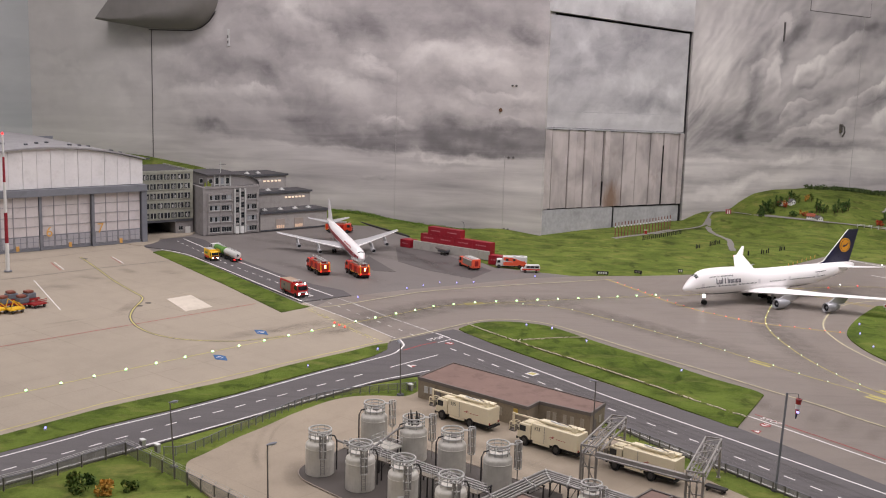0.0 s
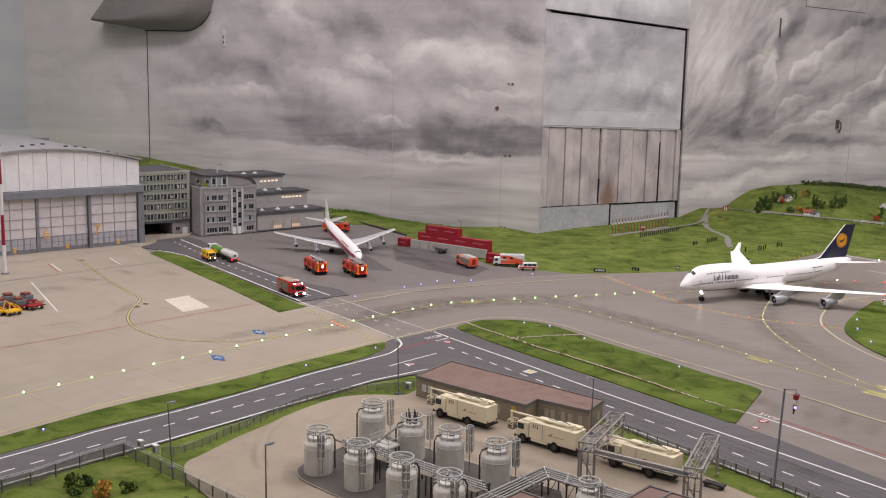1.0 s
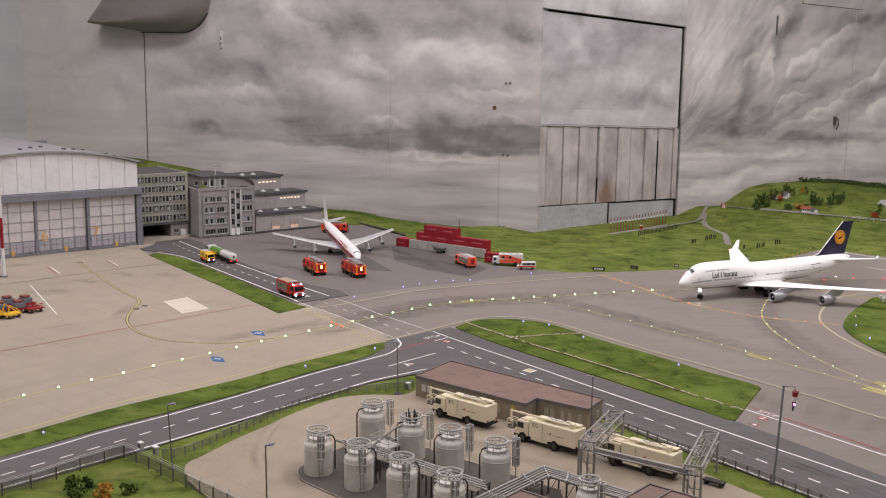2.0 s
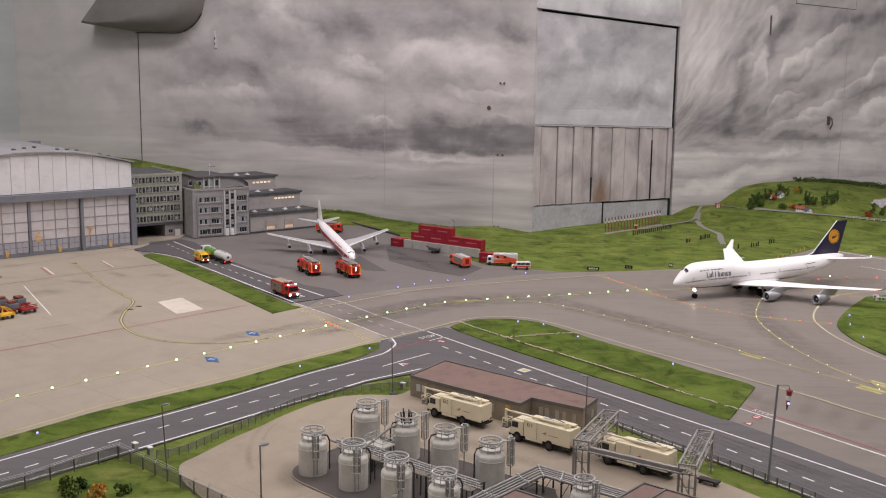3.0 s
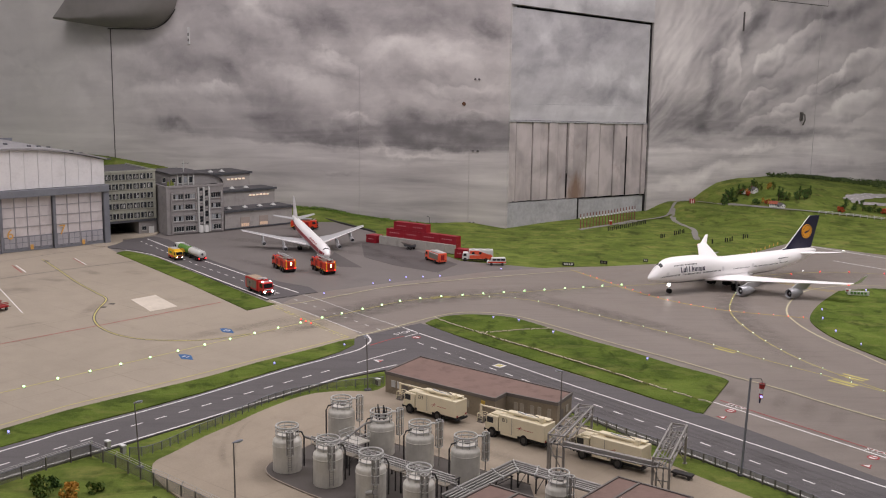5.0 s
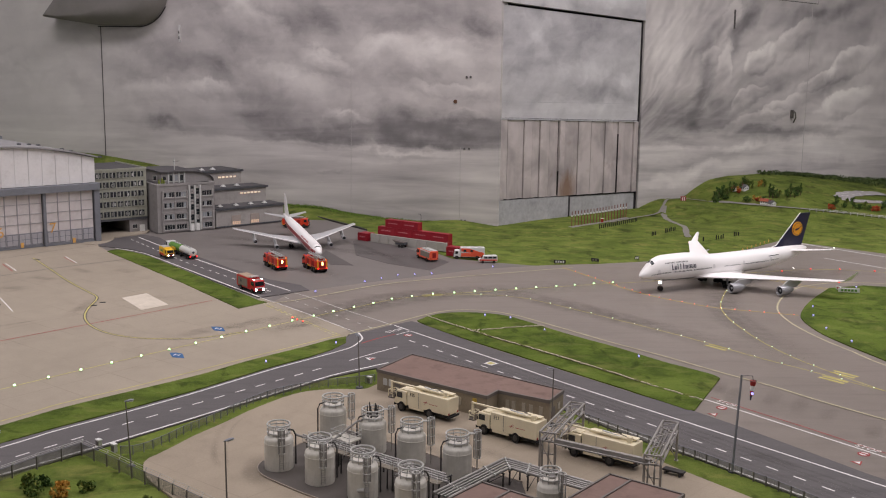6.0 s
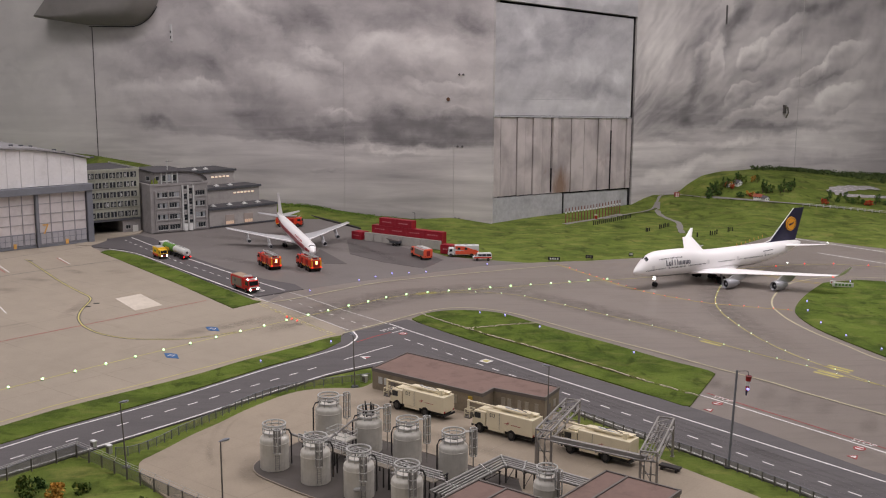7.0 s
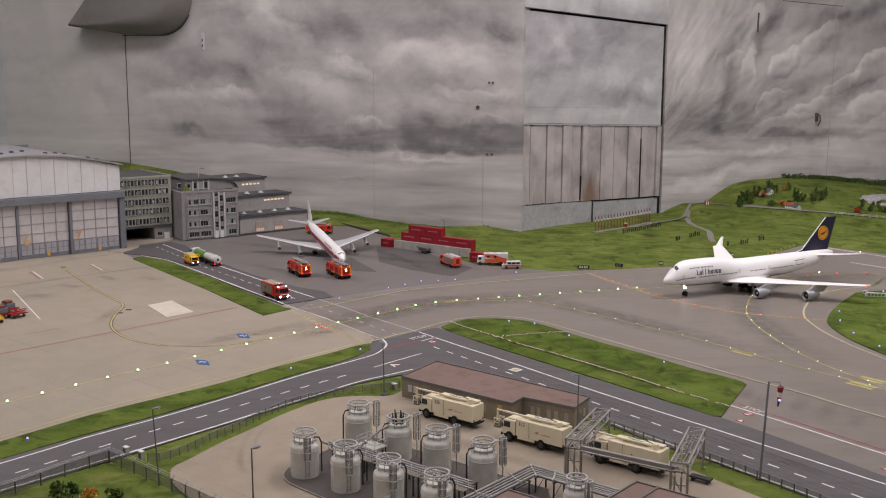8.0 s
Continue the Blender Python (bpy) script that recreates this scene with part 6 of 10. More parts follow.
def wheels(parent, xs, half, r=0.0058, w=0.004):
    for x in xs:
        for s in (-1, 1):
            y = s * half
            wh = part("wheel", tubed((x, y - w / 2, r), (x, y + w / 2, r), r, n=16), M_TYRE, parent)
            part("rim", tubed((x, y + s * w * 0.3, r), (x, y + s * w * 0.62, r), r * 0.55, n=12), M_RIM, wh)


def cab(parent, x0, x1, half, z0, z1, colour, rake=0.003, name="cab"):
    """A tilt cab with raked windscreen, side windows, bumper and lamps; the front is at x1."""
    bm = bmesh.new()
    prism(bm, [(x0, z0), (x1, z0), (x1, z0 + (z1 - z0) * 0.45), (x1 - rake, z1 - 0.001), (x1 - rake - 0.002, z1), (x0, z1)], -half, half)
    bmesh.ops.bevel(bm, geom=list(bm.edges), offset=0.0008, segments=1, affect="EDGES")
    c = part(name, bm, colour, parent)
    zm, zt = z0 + (z1 - z0) * 0.50, z1 - (z1 - z0) * 0.12
    bm = bmesh.new()
    f = lambda z: x1 - rake * (z - (z0 + (z1 - z0) * 0.45)) / ((z1 - z0) * 0.55)
    vs = [bm.verts.new(p) for p in ((f(zm) + 0.0005, -half * 0.85, zm), (f(zm) + 0.0005, half * 0.85, zm), (f(zt) + 0.0005, half * 0.85, zt), (f(zt) + 0.0005, -half * 0.85, zt))]
    bm.faces.new(vs)
    bmesh.ops.solidify(bm, geom=list(bm.faces), thickness=0.0004)
    part("windscreen", bm, M_PANE, c, "dark windscreen")
    for s in (-1, 1):
        part("side_window", boxed(x0 + (x1 - x0) * 0.35, x1 - rake - 0.002, min(s * half, s * (half + 0.0005)), max(s * half, s * (half + 0.0005)), zm, zt), M_PANE, c, "dark side window")
        part("headlamp", boxed(x1 - 0.0005, x1 + 0.0009, s * half * 0.72 - 0.0022, s * half * 0.72 + 0.0022, z0 + 0.002, z0 + 0.005), M_WINFRAME, c)
        part("mirror", boxed(x1 - rake - 0.001, x1 - rake + 0.0005, s * (half + 0.002) - 0.0007, s * (half + 0.002) + 0.0007, zm, zm + 0.005), M_CHASSIS, c)
    part("bumper", boxed(x1 - 0.001, x1 + 0.0014, -half, half, z0 - 0.003, z0 + 0.001), M_CHASSIS, c)
    part("grille", boxed(x1, x1 + 0.0008, -half * 0.6, half * 0.6, z0 + 0.005, z0 + 0.009), M_CHASSIS, c)
    return c


def crash_tender(name, label, at, lights=True, group="fire trucks round the jet"):
    """A big airport fire engine: raked cab, locker body, roof ladder on a frame, hose reels and lamps at the rear."""
    ob = thing(name, label, "fire truck", at, group)
    L, h = 0.118, 0.0155
    part("chassis", boxed(0.004, L - 0.004, -h * 0.8, h * 0.8, 0.005, 0.011), M_CHASSIS, ob)
    body = part("body", boxed(0.0, L * 0.72, -h, h, 0.010, 0.033, bevel=0.0016), M_FIRE, ob, "bright orange-red body")
    part("roof_walkway", boxed(0.003, L * 0.71, -h * 0.9, h * 0.9, 0.033, 0.0338), M_SHUTTER, body, "grey tread roof")
    cab(ob, L * 0.73, L, h, 0.010, 0.035, M_FIRE, 0.006)
    wheels(ob, (0.018, 0.036, 0.078, 0.098), h - 0.001, 0.0075, 0.006)
    for s in (-1, 1):
        y0, y1 = min(s * h, s * (h + 0.0006)), max(s * h, s * (h + 0.0006))
        for i in range(4):
            lk = part("locker", boxed(0.005 + i * 0.0195, 0.022 + i * 0.0195, y0, y1, 0.015, 0.0305), M_FIREDK if i % 2 else M_FIRE, body)
            part("locker_handle", boxed(0.011 + i * 0.0195, 0.016 + i * 0.0195, min(s * (h + 0.0006), s * (h + 0.0011)), max(s * (h + 0.0006), s * (h + 0.0011)), 0.0155, 0.0165), M_ALU, lk)
        part("reflective_band", boxed(0.002, 0.083, y0, y1, 0.0118, 0.0138), M_YELV, body, "yellow reflective band")
        part("mudguard", boxed(0.010, 0.045, min(s * (h - 0.001), s * (h + 0.0012)), max(s * (h - 0.001), s * (h + 0.0012)), 0.0100, 0.0116), M_CHASSIS, body)
        part("roof_rail", boxed(0.002, 0.084, s * h * 0.94 - 0.0006, s * h * 0.94 + 0.0006, 0.0360, 0.0370), M_FIRE, body)
        for x in (0.003, 0.030, 0.057, 0.083):
            part("rail_post", boxed(x - 0.0006, x + 0.0006, s * h * 0.94 - 0.0006, s * h * 0.94 + 0.0006, 0.0335, 0.0362), M_FIRE, body)
    bm = bmesh.new()
    for s in (-1, 1):
        box(bm, -0.002, 0.092, s * 0.0052 - 0.0009, s * 0.0052 + 0.0009, 0.0395, 0.0425)
    for i in range(14):
        box(bm, 0.000 + i * 0.0068, 0.0016 + i * 0.0068, -0.0052, 0.0052, 0.0402, 0.0414)
    part("ladder", bm, M_ALU, body, "pale roof ladder")
    for x in (0.012, 0.076):
        part("ladder_frame", boxed(x - 0.0012, x + 0.0012, -0.0065, 0.0065, 0.0335, 0.0396), M_FIREDK, body)
    part("hose_box", boxed(0.030, 0.070, 0.0070, 0.0135, 0.0338, 0.0370, bevel=0.0006), M_SHUTTER, body)
    part("monitor", tubed((0.093, 0, 0.035), (0.108, 0, 0.041), 0.0016), M_ALU, ob, "roof water monitor")
    part("rear_shutter", boxed(-0.0006, 0.0004, -0.0085, 0.0085, 0.0145, 0.0300), M_FIREDK, body, "dark red rear shutter")
    for s in (-1, 1):
        part("rear_pillar", boxed(-0.0010, 0.0004, s * 0.0128 - 0.0014, s * 0.0128 + 0.0014, 0.0130, 0.0310), M_YELV, body, "yellow rear corner strip")
    if lights:
        part("rear_lamp", boxed(-0.0016, -0.0004, -0.0020, 0.0020, 0.0215, 0.0300), M_GLOW_Y, body, "glowing amber rear panel")
        for s in (-1, 1):
            part("rear_lamp", boxed(-0.0016, -0.0004, s * 0.012 - 0.0018, s * 0.012 + 0.0018, 0.0115, 0.0145), M_LAMPR, body, "red rear lamp")
            part("beacon", tubed((0.004, s * 0.012, 0.033), (0.004, s * 0.012, 0.0365), 0.0014), M_GLOW_A, body, "amber beacon")
            part("beacon", tubed((0.098, s * 0.011, 0.035), (0.098, s * 0.011, 0.038), 0.0014), M_BLUEGLASS, body, "blue beacon")
    return ob


def heading(x, y, dx, dy, z=0.0, size=1.0, long=1.0):
    return frame_of((x, y), (dx, dy), z) @ Matrix.Diagonal((size * long, size, size, 1.0))


crash_tender("fire_truck", "orange-red airport fire truck with lit rear lamps beside the jet", heading(-0.436, 3.930, -0.44, 0.90, -0.003, 1.36, 0.94))
crash_tender("fire_truck", "orange-red airport fire truck with lit rear lamps at the jet's nose", heading(-0.286, 3.896, -0.44, 0.90, -0.003, 1.36, 0.94))
crash_tender("fire_truck", "orange-red airport fire truck parked behind the jet's tail", heading(-0.550, 4.985, 0.99, -0.08, -0.003, 1.22, 0.85), False)


def box_truck(name, label, at, L, half, colour, box_colour, cab_len, top, cab_top, category="truck", group="", lamps=False, stripes=()):
    ob = thing(name, label, category, at, group)
    part("chassis", boxed(0.002, L - 0.002, -half * 0.8, half * 0.8, 0.004, 0.009), M_CHASSIS, ob)
    b = part("box_body", boxed(0.0, L - cab_len - 0.001, -half, half, 0.008, top, bevel=0.001), box_colour, ob)
    c = cab(ob, L - cab_len, L, half * 0.96, 0.007, cab_top, colour)
    wheels(ob, (L * 0.24, L - cab_len * 0.45), half - 0.001, 0.0062, 0.0045)
    for z0, z1, m in stripes:
        for s in (-1, 1):
            part("stripe", boxed(0.002, L - cab_len - 0.003, min(s * half, s * (half + 0.0005)), max(s * half, s * (half + 0.0005)), z0, z1), m, b)
    if lamps:
        for s in (-1, 1):
            part("lit_headlamp", tubed((L - 0.0005, s * half * 0.7, 0.0105), (L + 0.0014, s * half * 0.7, 0.0105), 0.0026, n=12), M_LAMPW, c, "bright headlamp")
            part("roof_lamp", tubed((L - 0.010, s * half * 0.75, cab_top), (L - 0.010, s * half * 0.75, cab_top + 0.003), 0.0016), M_LAMPW, c, "lit roof lamp")
        part("light_bar", boxed(L - 0.013, L - 0.008, -half * 0.6, half * 0.6, cab_top - 0.0003, cab_top + 0.0022, bevel=0.0005), M_ALU, c)
    return ob


# red fire engine on the side road
fe = box_truck("fire_engine", "red fire engine with bright headlamps on the side road", heading(-0.540, 3.632, 0.57, -0.82, 0, 1.34), 0.098, 0.0145, M_ENGINE_RED, M_ENGINE_RED, 0.030, 0.036, 0.033, "fire truck", lamps=True)
for s in (-1, 1):
    for i in range(3):
        part("shutter", boxed(0.008 + i * 0.018, 0.024 + i * 0.018, min(s * 0.0145, s * 0.0152), max(s * 0.0145, s * 0.0152), 0.012, 0.032), M_SHUTTER, fe, "grey roller shutter")
part("roof_deck", boxed(0.003, 0.066, -0.0130, 0.0130, 0.036, 0.0372), M_DECK, fe, "beige roof deck")
part("light_mast", boxed(0.062, 0.070, -0.010, 0.010, 0.0372, 0.0405, bevel=0.0006), M_ALU, fe, "folded pale light mast")
for y in (-0.008, 0.0, 0.008):
    part("work_lamp", tubed((0.070, y, 0.0390), (0.073, y, 0.0390), 0.0022, n=10), M_ALU, fe)
part("crest", tubed((0.026, 0.0150, 0.024), (0.026, 0.0156, 0.024), 0.0035, n=14), M_STEEL_D, fe, "dark round crest")
part("crest", tubed((0.026, -0.0150, 0.024), (0.026, -0.0156, 0.024), 0.0035, n=14), M_STEEL_D, fe, "dark round crest")
part("white_stripe", boxed(0.099 - 0.001, 0.0996, -0.012, 0.012, 0.0145, 0.0162), M_WHITEP, fe, "white front stripe")
# tanker
tk = thing("tanker_truck", "fuel tanker with green and white round tanks on the side road", "truck", heading(-0.800, 4.135, -0.55, 0.835, 0, 1.2))
part("chassis", boxed(0.002, 0.205, -0.010, 0.010, 0.005, 0.010), M_CHASSIS, tk)
cab(tk, 0.182, 0.206, 0.0142, 0.008, 0.034, M_WHITEP)
for x0, x1, m, l in ((0.0, 0.090, M_TANKW, "white tank"), (0.100, 0.178, M_GREENV, "yellow-green tank")):
    bm = loft([(x0, 0.0225, 0.009, 0.008, 0.008), (x0 + 0.003, 0.0225, 0.0138, 0.0125, 0.0125), (x1 - 0.003, 0.0225, 0.0138, 0.0125, 0.0125), (x1, 0.0225, 0.009, 0.008, 0.008)], 20)
    t_ = part("tank", bm, m, tk, l, smooth=50)
    part("walkway", boxed(x0 + 0.008, x1 - 0.008, -0.003, 0.003, 0.0345, 0.0358), M_ALU, t_)
    for k in (0.25, 0.5, 0.75):
        part("manhole", tubed((x0 + (x1 - x0) * k, 0, 0.034), (x0 + (x1 - x0) * k, 0, 0.0375), 0.003, n=12), M_ALU, t_)
part("yellow_band", boxed(0.118, 0.150, -0.0141, 0.0141, 0.014, 0.024, bevel=0.001), M_YELV, tk, "yellow side band")
part("end_plate", tubed((-0.0006, 0, 0.0225), (0.0004, 0, 0.0225), 0.004, n=16), M_STEEL_D, tk, "dark round end plate")
for s in (-1, 1):
    part("tail_lamp", boxed(-0.001, 0.001, s * 0.011 - 0.002, s * 0.011 + 0.002, 0.008, 0.011), M_LAMPR, tk, "red tail lamp")
wheels(tk, (0.014, 0.028, 0.075, 0.115, 0.130, 0.192), 0.0125, 0.0058, 0.0045)
# yellow van
yv = thing("yellow_van", "yellow airport service truck standing behind the tanker", "van", heading(-0.935, 4.215, 0.55, -0.835, 0, 1.25))
part("body", boxed(0.0, 0.046, -0.0125, 0.0125, 0.007, 0.033, bevel=0.0025), M_YELV, yv, "yellow body")
cab(yv, 0.0455, 0.066, 0.0120, 0.007, 0.029, M_YELV, 0.005)
wheels(yv, (0.012, 0.054), 0.0112, 0.0055, 0.004)
part("stripe", boxed(0.003, 0.044, -0.0130, 0.0130, 0.0075, 0.0135), M_FIRE, yv, "orange-red lower side")
part("front_panel", boxed(0.0655, 0.0666, -0.0110, 0.0110, 0.0085, 0.0165), M_FIREDK, yv, "red front panel")
part("side_mark", boxed(0.014, 0.032, -0.0131, 0.0131, 0.019, 0.025), M_GREENV, yv, "olive side mark")
part("roof_rack", boxed(0.004, 0.040, -0.010, 0.010, 0.033, 0.0345), M_ALU, yv)
for s in (-1, 1):
    part("lit_headlamp", tubed((0.0655, s * 0.008, 0.011), (0.0672, s * 0.008, 0.011), 0.0018), M_LAMPW, yv, "lit headlamp")

# ambulances by the containers
oc = box_truck("fire_engine", "orange fire engine with grey side shutters beside the containers", heading(0.130, 4.120, -0.42, 0.91, -0.003, 1.24), 0.098, 0.0145, M_FLUO, M_FLUO, 0.026, 0.035, 0.032, "fire truck")
for s in (-1, 1):
    part("shutter", boxed(0.006, 0.068, min(s * 0.0145, s * 0.0152), max(s * 0.0145, s * 0.0152), 0.0135, 0.030), M_SHUTTER, oc, "grey roller shutter")
part("roof_deck", boxed(0.004, 0.068, -0.0135, 0.0135, 0.0350, 0.0362), M_WINFRAME, oc, "pale roof")
part("rear_shutter", boxed(-0.0006, 0.0004, -0.006, 0.006, 0.014, 0.030), M_FIREDK, oc, "dark rear shutter")
for s in (-1, 1):
    part("rear_lamp", boxed(-0.0008, 0.0004, s * 0.0115 - 0.0015, s * 0.0115 + 0.0015, 0.011, 0.014), M_FIREDK, oc)
    part("white_band", boxed(0.002, 0.070, min(s * 0.0145, s * 0.0151), max(s * 0.0145, s * 0.0151), 0.0305, 0.0335), M_WHITEP, oc, "white band under the roof")
part("roof_ladder", boxed(0.006, 0.064, 0.003, 0.009, 0.0366, 0.0385), M_ALU, oc, "pale roof ladder")
am = box_truck("ambulance_truck", "large white and orange-red ambulance truck beside the containers", heading(0.332, 4.208, -1.0, 0.02, -0.003, 1.15), 0.106, 0.0145, M_WHITEP, M_WHITEP, 0.022, 0.040, 0.030, "ambulance", stripes=((0.0095, 0.0215, M_FLUO),))
for i in range(3):
    part("roof_hatch", boxed(0.012 + i * 0.025, 0.024 + i * 0.025, -0.006, 0.006, 0.040, 0.0425, bevel=0.0006), M_WINFRAME, am)
for s in (-1, 1):
    part("swoosh", prism(bmesh.new(), [(0.004, 0.0215), (0.042, 0.0215), (0.081, 0.028), (0.081, 0.038), (0.052, 0.037)], min(s * 0.0145, s * 0.0150), max(s * 0.0145, s * 0.0150)), M_FLUO, am, "orange-red slanted side flash")
    for x in (0.040, 0.064):
        part("window", boxed(x, x + 0.009, min(s * 0.0146, s * 0.0153), max(s * 0.0146, s * 0.0153), 0.026, 0.033), M_PANE, am, "dark side window")
    for i in range(4):
        part("letter_bar", boxed(0.008 + i * 0.005, 0.0115 + i * 0.005, min(s * 0.0145, s * 0.0150), max(s * 0.0145, s * 0.0150), 0.022, 0.026), M_FLUO, am)
vn = thing("minibus", "small white and red emergency minibus with dark windows", "van", heading(0.376, 4.122, -1.0, -0.02, -0.003, 1.1))
bm = bmesh.new()
prism(bm, [(0.0, 0.006), (0.066, 0.006), (0.0665, 0.014), (0.058, 0.0165), (0.050, 0.0265), (0.002, 0.0275), (0.0, 0.022)], -0.0115, 0.0115)
bmesh.ops.bevel(bm, geom=list(bm.edges), offset=0.0012, segments=2, affect="EDGES")
part("body", bm, M_WHITEP, vn, "white body")
part("stripe", boxed(0.001, 0.064, -0.0120, 0.0120, 0.0095, 0.0140), M_FIRE, vn, "red side stripe")
for x0, x1 in ((0.004, 0.018), (0.020, 0.034), (0.036, 0.048)):
    part("window", boxed(x0, x1, -0.0119, 0.0119, 0.0175, 0.0245), M_PANE, vn, "dark window")
part("windscreen", prism(bmesh.new(), [(0.0585, 0.0170), (0.0515, 0.0255), (0.0508, 0.0253), (0.0578, 0.0168)], -0.0095, 0.0095, pose(0.0006, 0, 0.0004)), M_PANE, vn, "dark windscreen")
wheels(vn, (0.013, 0.052), 0.0105, 0.0050, 0.0035)


# cream de-icing trucks in the yard
def deicer(label, at, mark):
    ob = thing("deicing_truck", label, "truck", at, "cream de-icing trucks in the yard")
    L, h = 0.138, 0.0152
    part("chassis", boxed(0.004, L - 0.004, -h * 0.75, h * 0.75, 0.007, 0.0128), M_CHASSIS, ob)
    b = part("box_body", boxed(0.0, 0.104, -h, h, 0.0128, 0.041, bevel=0.0012), M_CREAM, ob, "cream box body")
    c = cab(ob, 0.107, L, h * 0.93, 0.0115, 0.036, M_CREAM, 0.004)
    part("air_intake", boxed(0.1045, 0.1065, -h * 0.8, h * 0.8, 0.012, 0.034), M_CHASSIS, ob)
    part("roof_pod", boxed(0.110, 0.127, -0.010, 0.010, 0.036, 0.0385, bevel=0.001), M_CREAM, c)
    wheels(ob, (0.046, 0.119), h - 0.0016, 0.0086, 0.0055)
    part("tank_lid", boxed(0.010, 0.098, -0.0125, 0.002, 0.041, 0.0435, bevel=0.0008), M_CREAM, b, "raised roof hatch")
    arm = part("boom", boxed(0.012, 0.136, 0.0040, 0.0072, 0.0440, 0.0468, bevel=0.0006), M_CREAM, ob, "folded cream boom")
    part("boom_joint", boxed(0.010, 0.018, 0.0020, 0.0085, 0.041, 0.0495, bevel=0.0006), M_CREAM, arm)
    part("boom_tip", boxed(0.136, 0.157, 0.0044, 0.0068, 0.0444, 0.0464), M_CREAM, arm)
    part("upper_boom", boxed(-0.030, 0.030, -0.0016, 0.0016, 0.0435, 0.0462, bevel=0.0006, m=pose(0.052, -0.002, 0, 0, 0, 11)), M_CREAM, arm)
    part("boom_hose", pipe(bmesh.new(), [(0.020, 0.006, 0.049), (0.040, 0.003, 0.0505), (0.058, -0.001, 0.0475)], 0.0007, 6), M_EDGE, arm, "grey hydraulic hose")
    part("roof_box", boxed(0.004, 0.040, -0.012, -0.001, 0.0435, 0.0455, bevel=0.0006), M_CREAM, b)
    part("hydraulic_ram", tubed((0.03, 0.0015, 0.0445), (0.07, 0.0025, 0.0485), 0.0012), M_ALU, arm)
    part("basket_arm", boxed(0.153, 0.1565, 0.0038, 0.0066, 0.026, 0.0470), M_CREAM, arm)
    bk = part("basket", boxed(0.1475, 0.1605, -0.006, 0.0095, 0.016, 0.018), M_EDGE, arm, "work basket")
    bm = bmesh.new()
    for x in (0.148, 0.160):
        for y in (-0.0055, 0.009):
            tube(bm, (x, y, 0.018), (x, y, 0.031), 0.0007, n=6)
    for z in (0.024, 0.031):
        pipe(bm, [(0.148, -0.0055, z), (0.160, -0.0055, z), (0.160, 0.009, z), (0.148, 0.009, z), (0.148, -0.0052, z)], 0.0006, 5)
    part("basket_rail", bm, M_CREAM, bk)
    for x in (0.1475, 0.160):
        part("basket_panel", boxed(x - 0.0004, x + 0.0004, -0.0055, 0.009, 0.018, 0.026), M_SHUTTER, bk)
    for s in (-1, 1):
        part("skirt", boxed(0.062, 0.100, min(s * h * 0.98, s * (h - 0.002)), max(s * h * 0.98, s * (h - 0.002)), 0.0085, 0.0128), M_CREAM, b)
        part("panel_gap", boxed(0.0735, 0.0742, min(s * h, s * (h + 0.0002)), max(s * h, s * (h + 0.0002)), 0.013, 0.040), M_EDGE, b)
        part("tail_lamp", boxed(-0.0008, 0.0006, s * 0.012 - 0.0015, s * 0.012 + 0.0015, 0.0135, 0.0165), M_FIREDK, b)
        tx = pose(0.090, s * (h + 0.0001), 0.0335, 90, 0, 0 if s < 0 else 180)
        if mark:
            letters("fleet_mark", mark, 0.0085, M_CHASSIS, b, tx, "black fleet mark")
        y0, y1 = min(s * h, s * (h + 0.0003)), max(s * h, s * (h + 0.0003))
        for i in range(6):
            part("wordmark_bar", boxed(0.026 + i * 0.0036, 0.0287 + i * 0.0036, y0, y1, 0.0248, 0.0258), M_LOGO, b, "thin red lettering bar")
        bm = bmesh.new()
        prism(bm, [(0.049, 0.0252), (0.0555, 0.0262), (0.0640, 0.0248), (0.0570, 0.0272)], y0, y1)
        prism(bm, [(0.0535, 0.0235), (0.0550, 0.0262), (0.0530, 0.0305), (0.0562, 0.0268)], y0, y1)
        prism(bm, [(0.0500, 0.0290), (0.0552, 0.0268), (0.0600, 0.0225), (0.0548, 0.0256)], y0, y1)
        part("emblem", bm, M_LOGO, b, "small red starburst")
    part("bumper", boxed(-0.002, 0.001, -h, h, 0.0075, 0.0105), M_CHASSIS, ob)
    return ob


RD = Vector((0.765, -0.645))
for x, y, mark, lab in ((0.124, 2.246, "E15", "cream de-icing truck with folded boom beside the storage building"), (0.297, 2.093, "E13", "cream de-icing truck with folded boom beside the pipe gantry"),
                        (0.467, 1.966, "", "cream de-icing truck standing under the pipe gantry")):
    deicer(lab, heading(x - 0.004, y - 0.0045, -RD.x, -RD.y, 0.0012, 1.29, 0.85), mark)


# ---------------------------------------------------------------- tank farm


def tank_enamel():
    """Pale tank enamel, streaked from the top down and grimy in blotches."""
    n = Nodes("tank_enamel")
    v = n.position(local=True)
    base = n.ramp(n.noise(v, 30, 4, 0.6), (0.3, srgb(190, 186, 176)), (0.7, srgb(224, 220, 211)))
    run = n.noise(n.position((60, 60, 5), local=True), 3.0, 5, 0.65)
    base = n.mix(n.ramp(run, (0.52, grey(0)), (0.74, grey(0.32))), base, srgb(124, 116, 106))
    base = n.mix(n.ramp(n.noise(v, 18, 5, 0.7), (0.55, grey(0)), (0.75, grey(0.4))), base, srgb(108, 100, 90))
    n.bump(n.noise(v, 300, 2), 0.1, 0.0004)
    return n.done(base, 0.42, 0.05, 0.5)


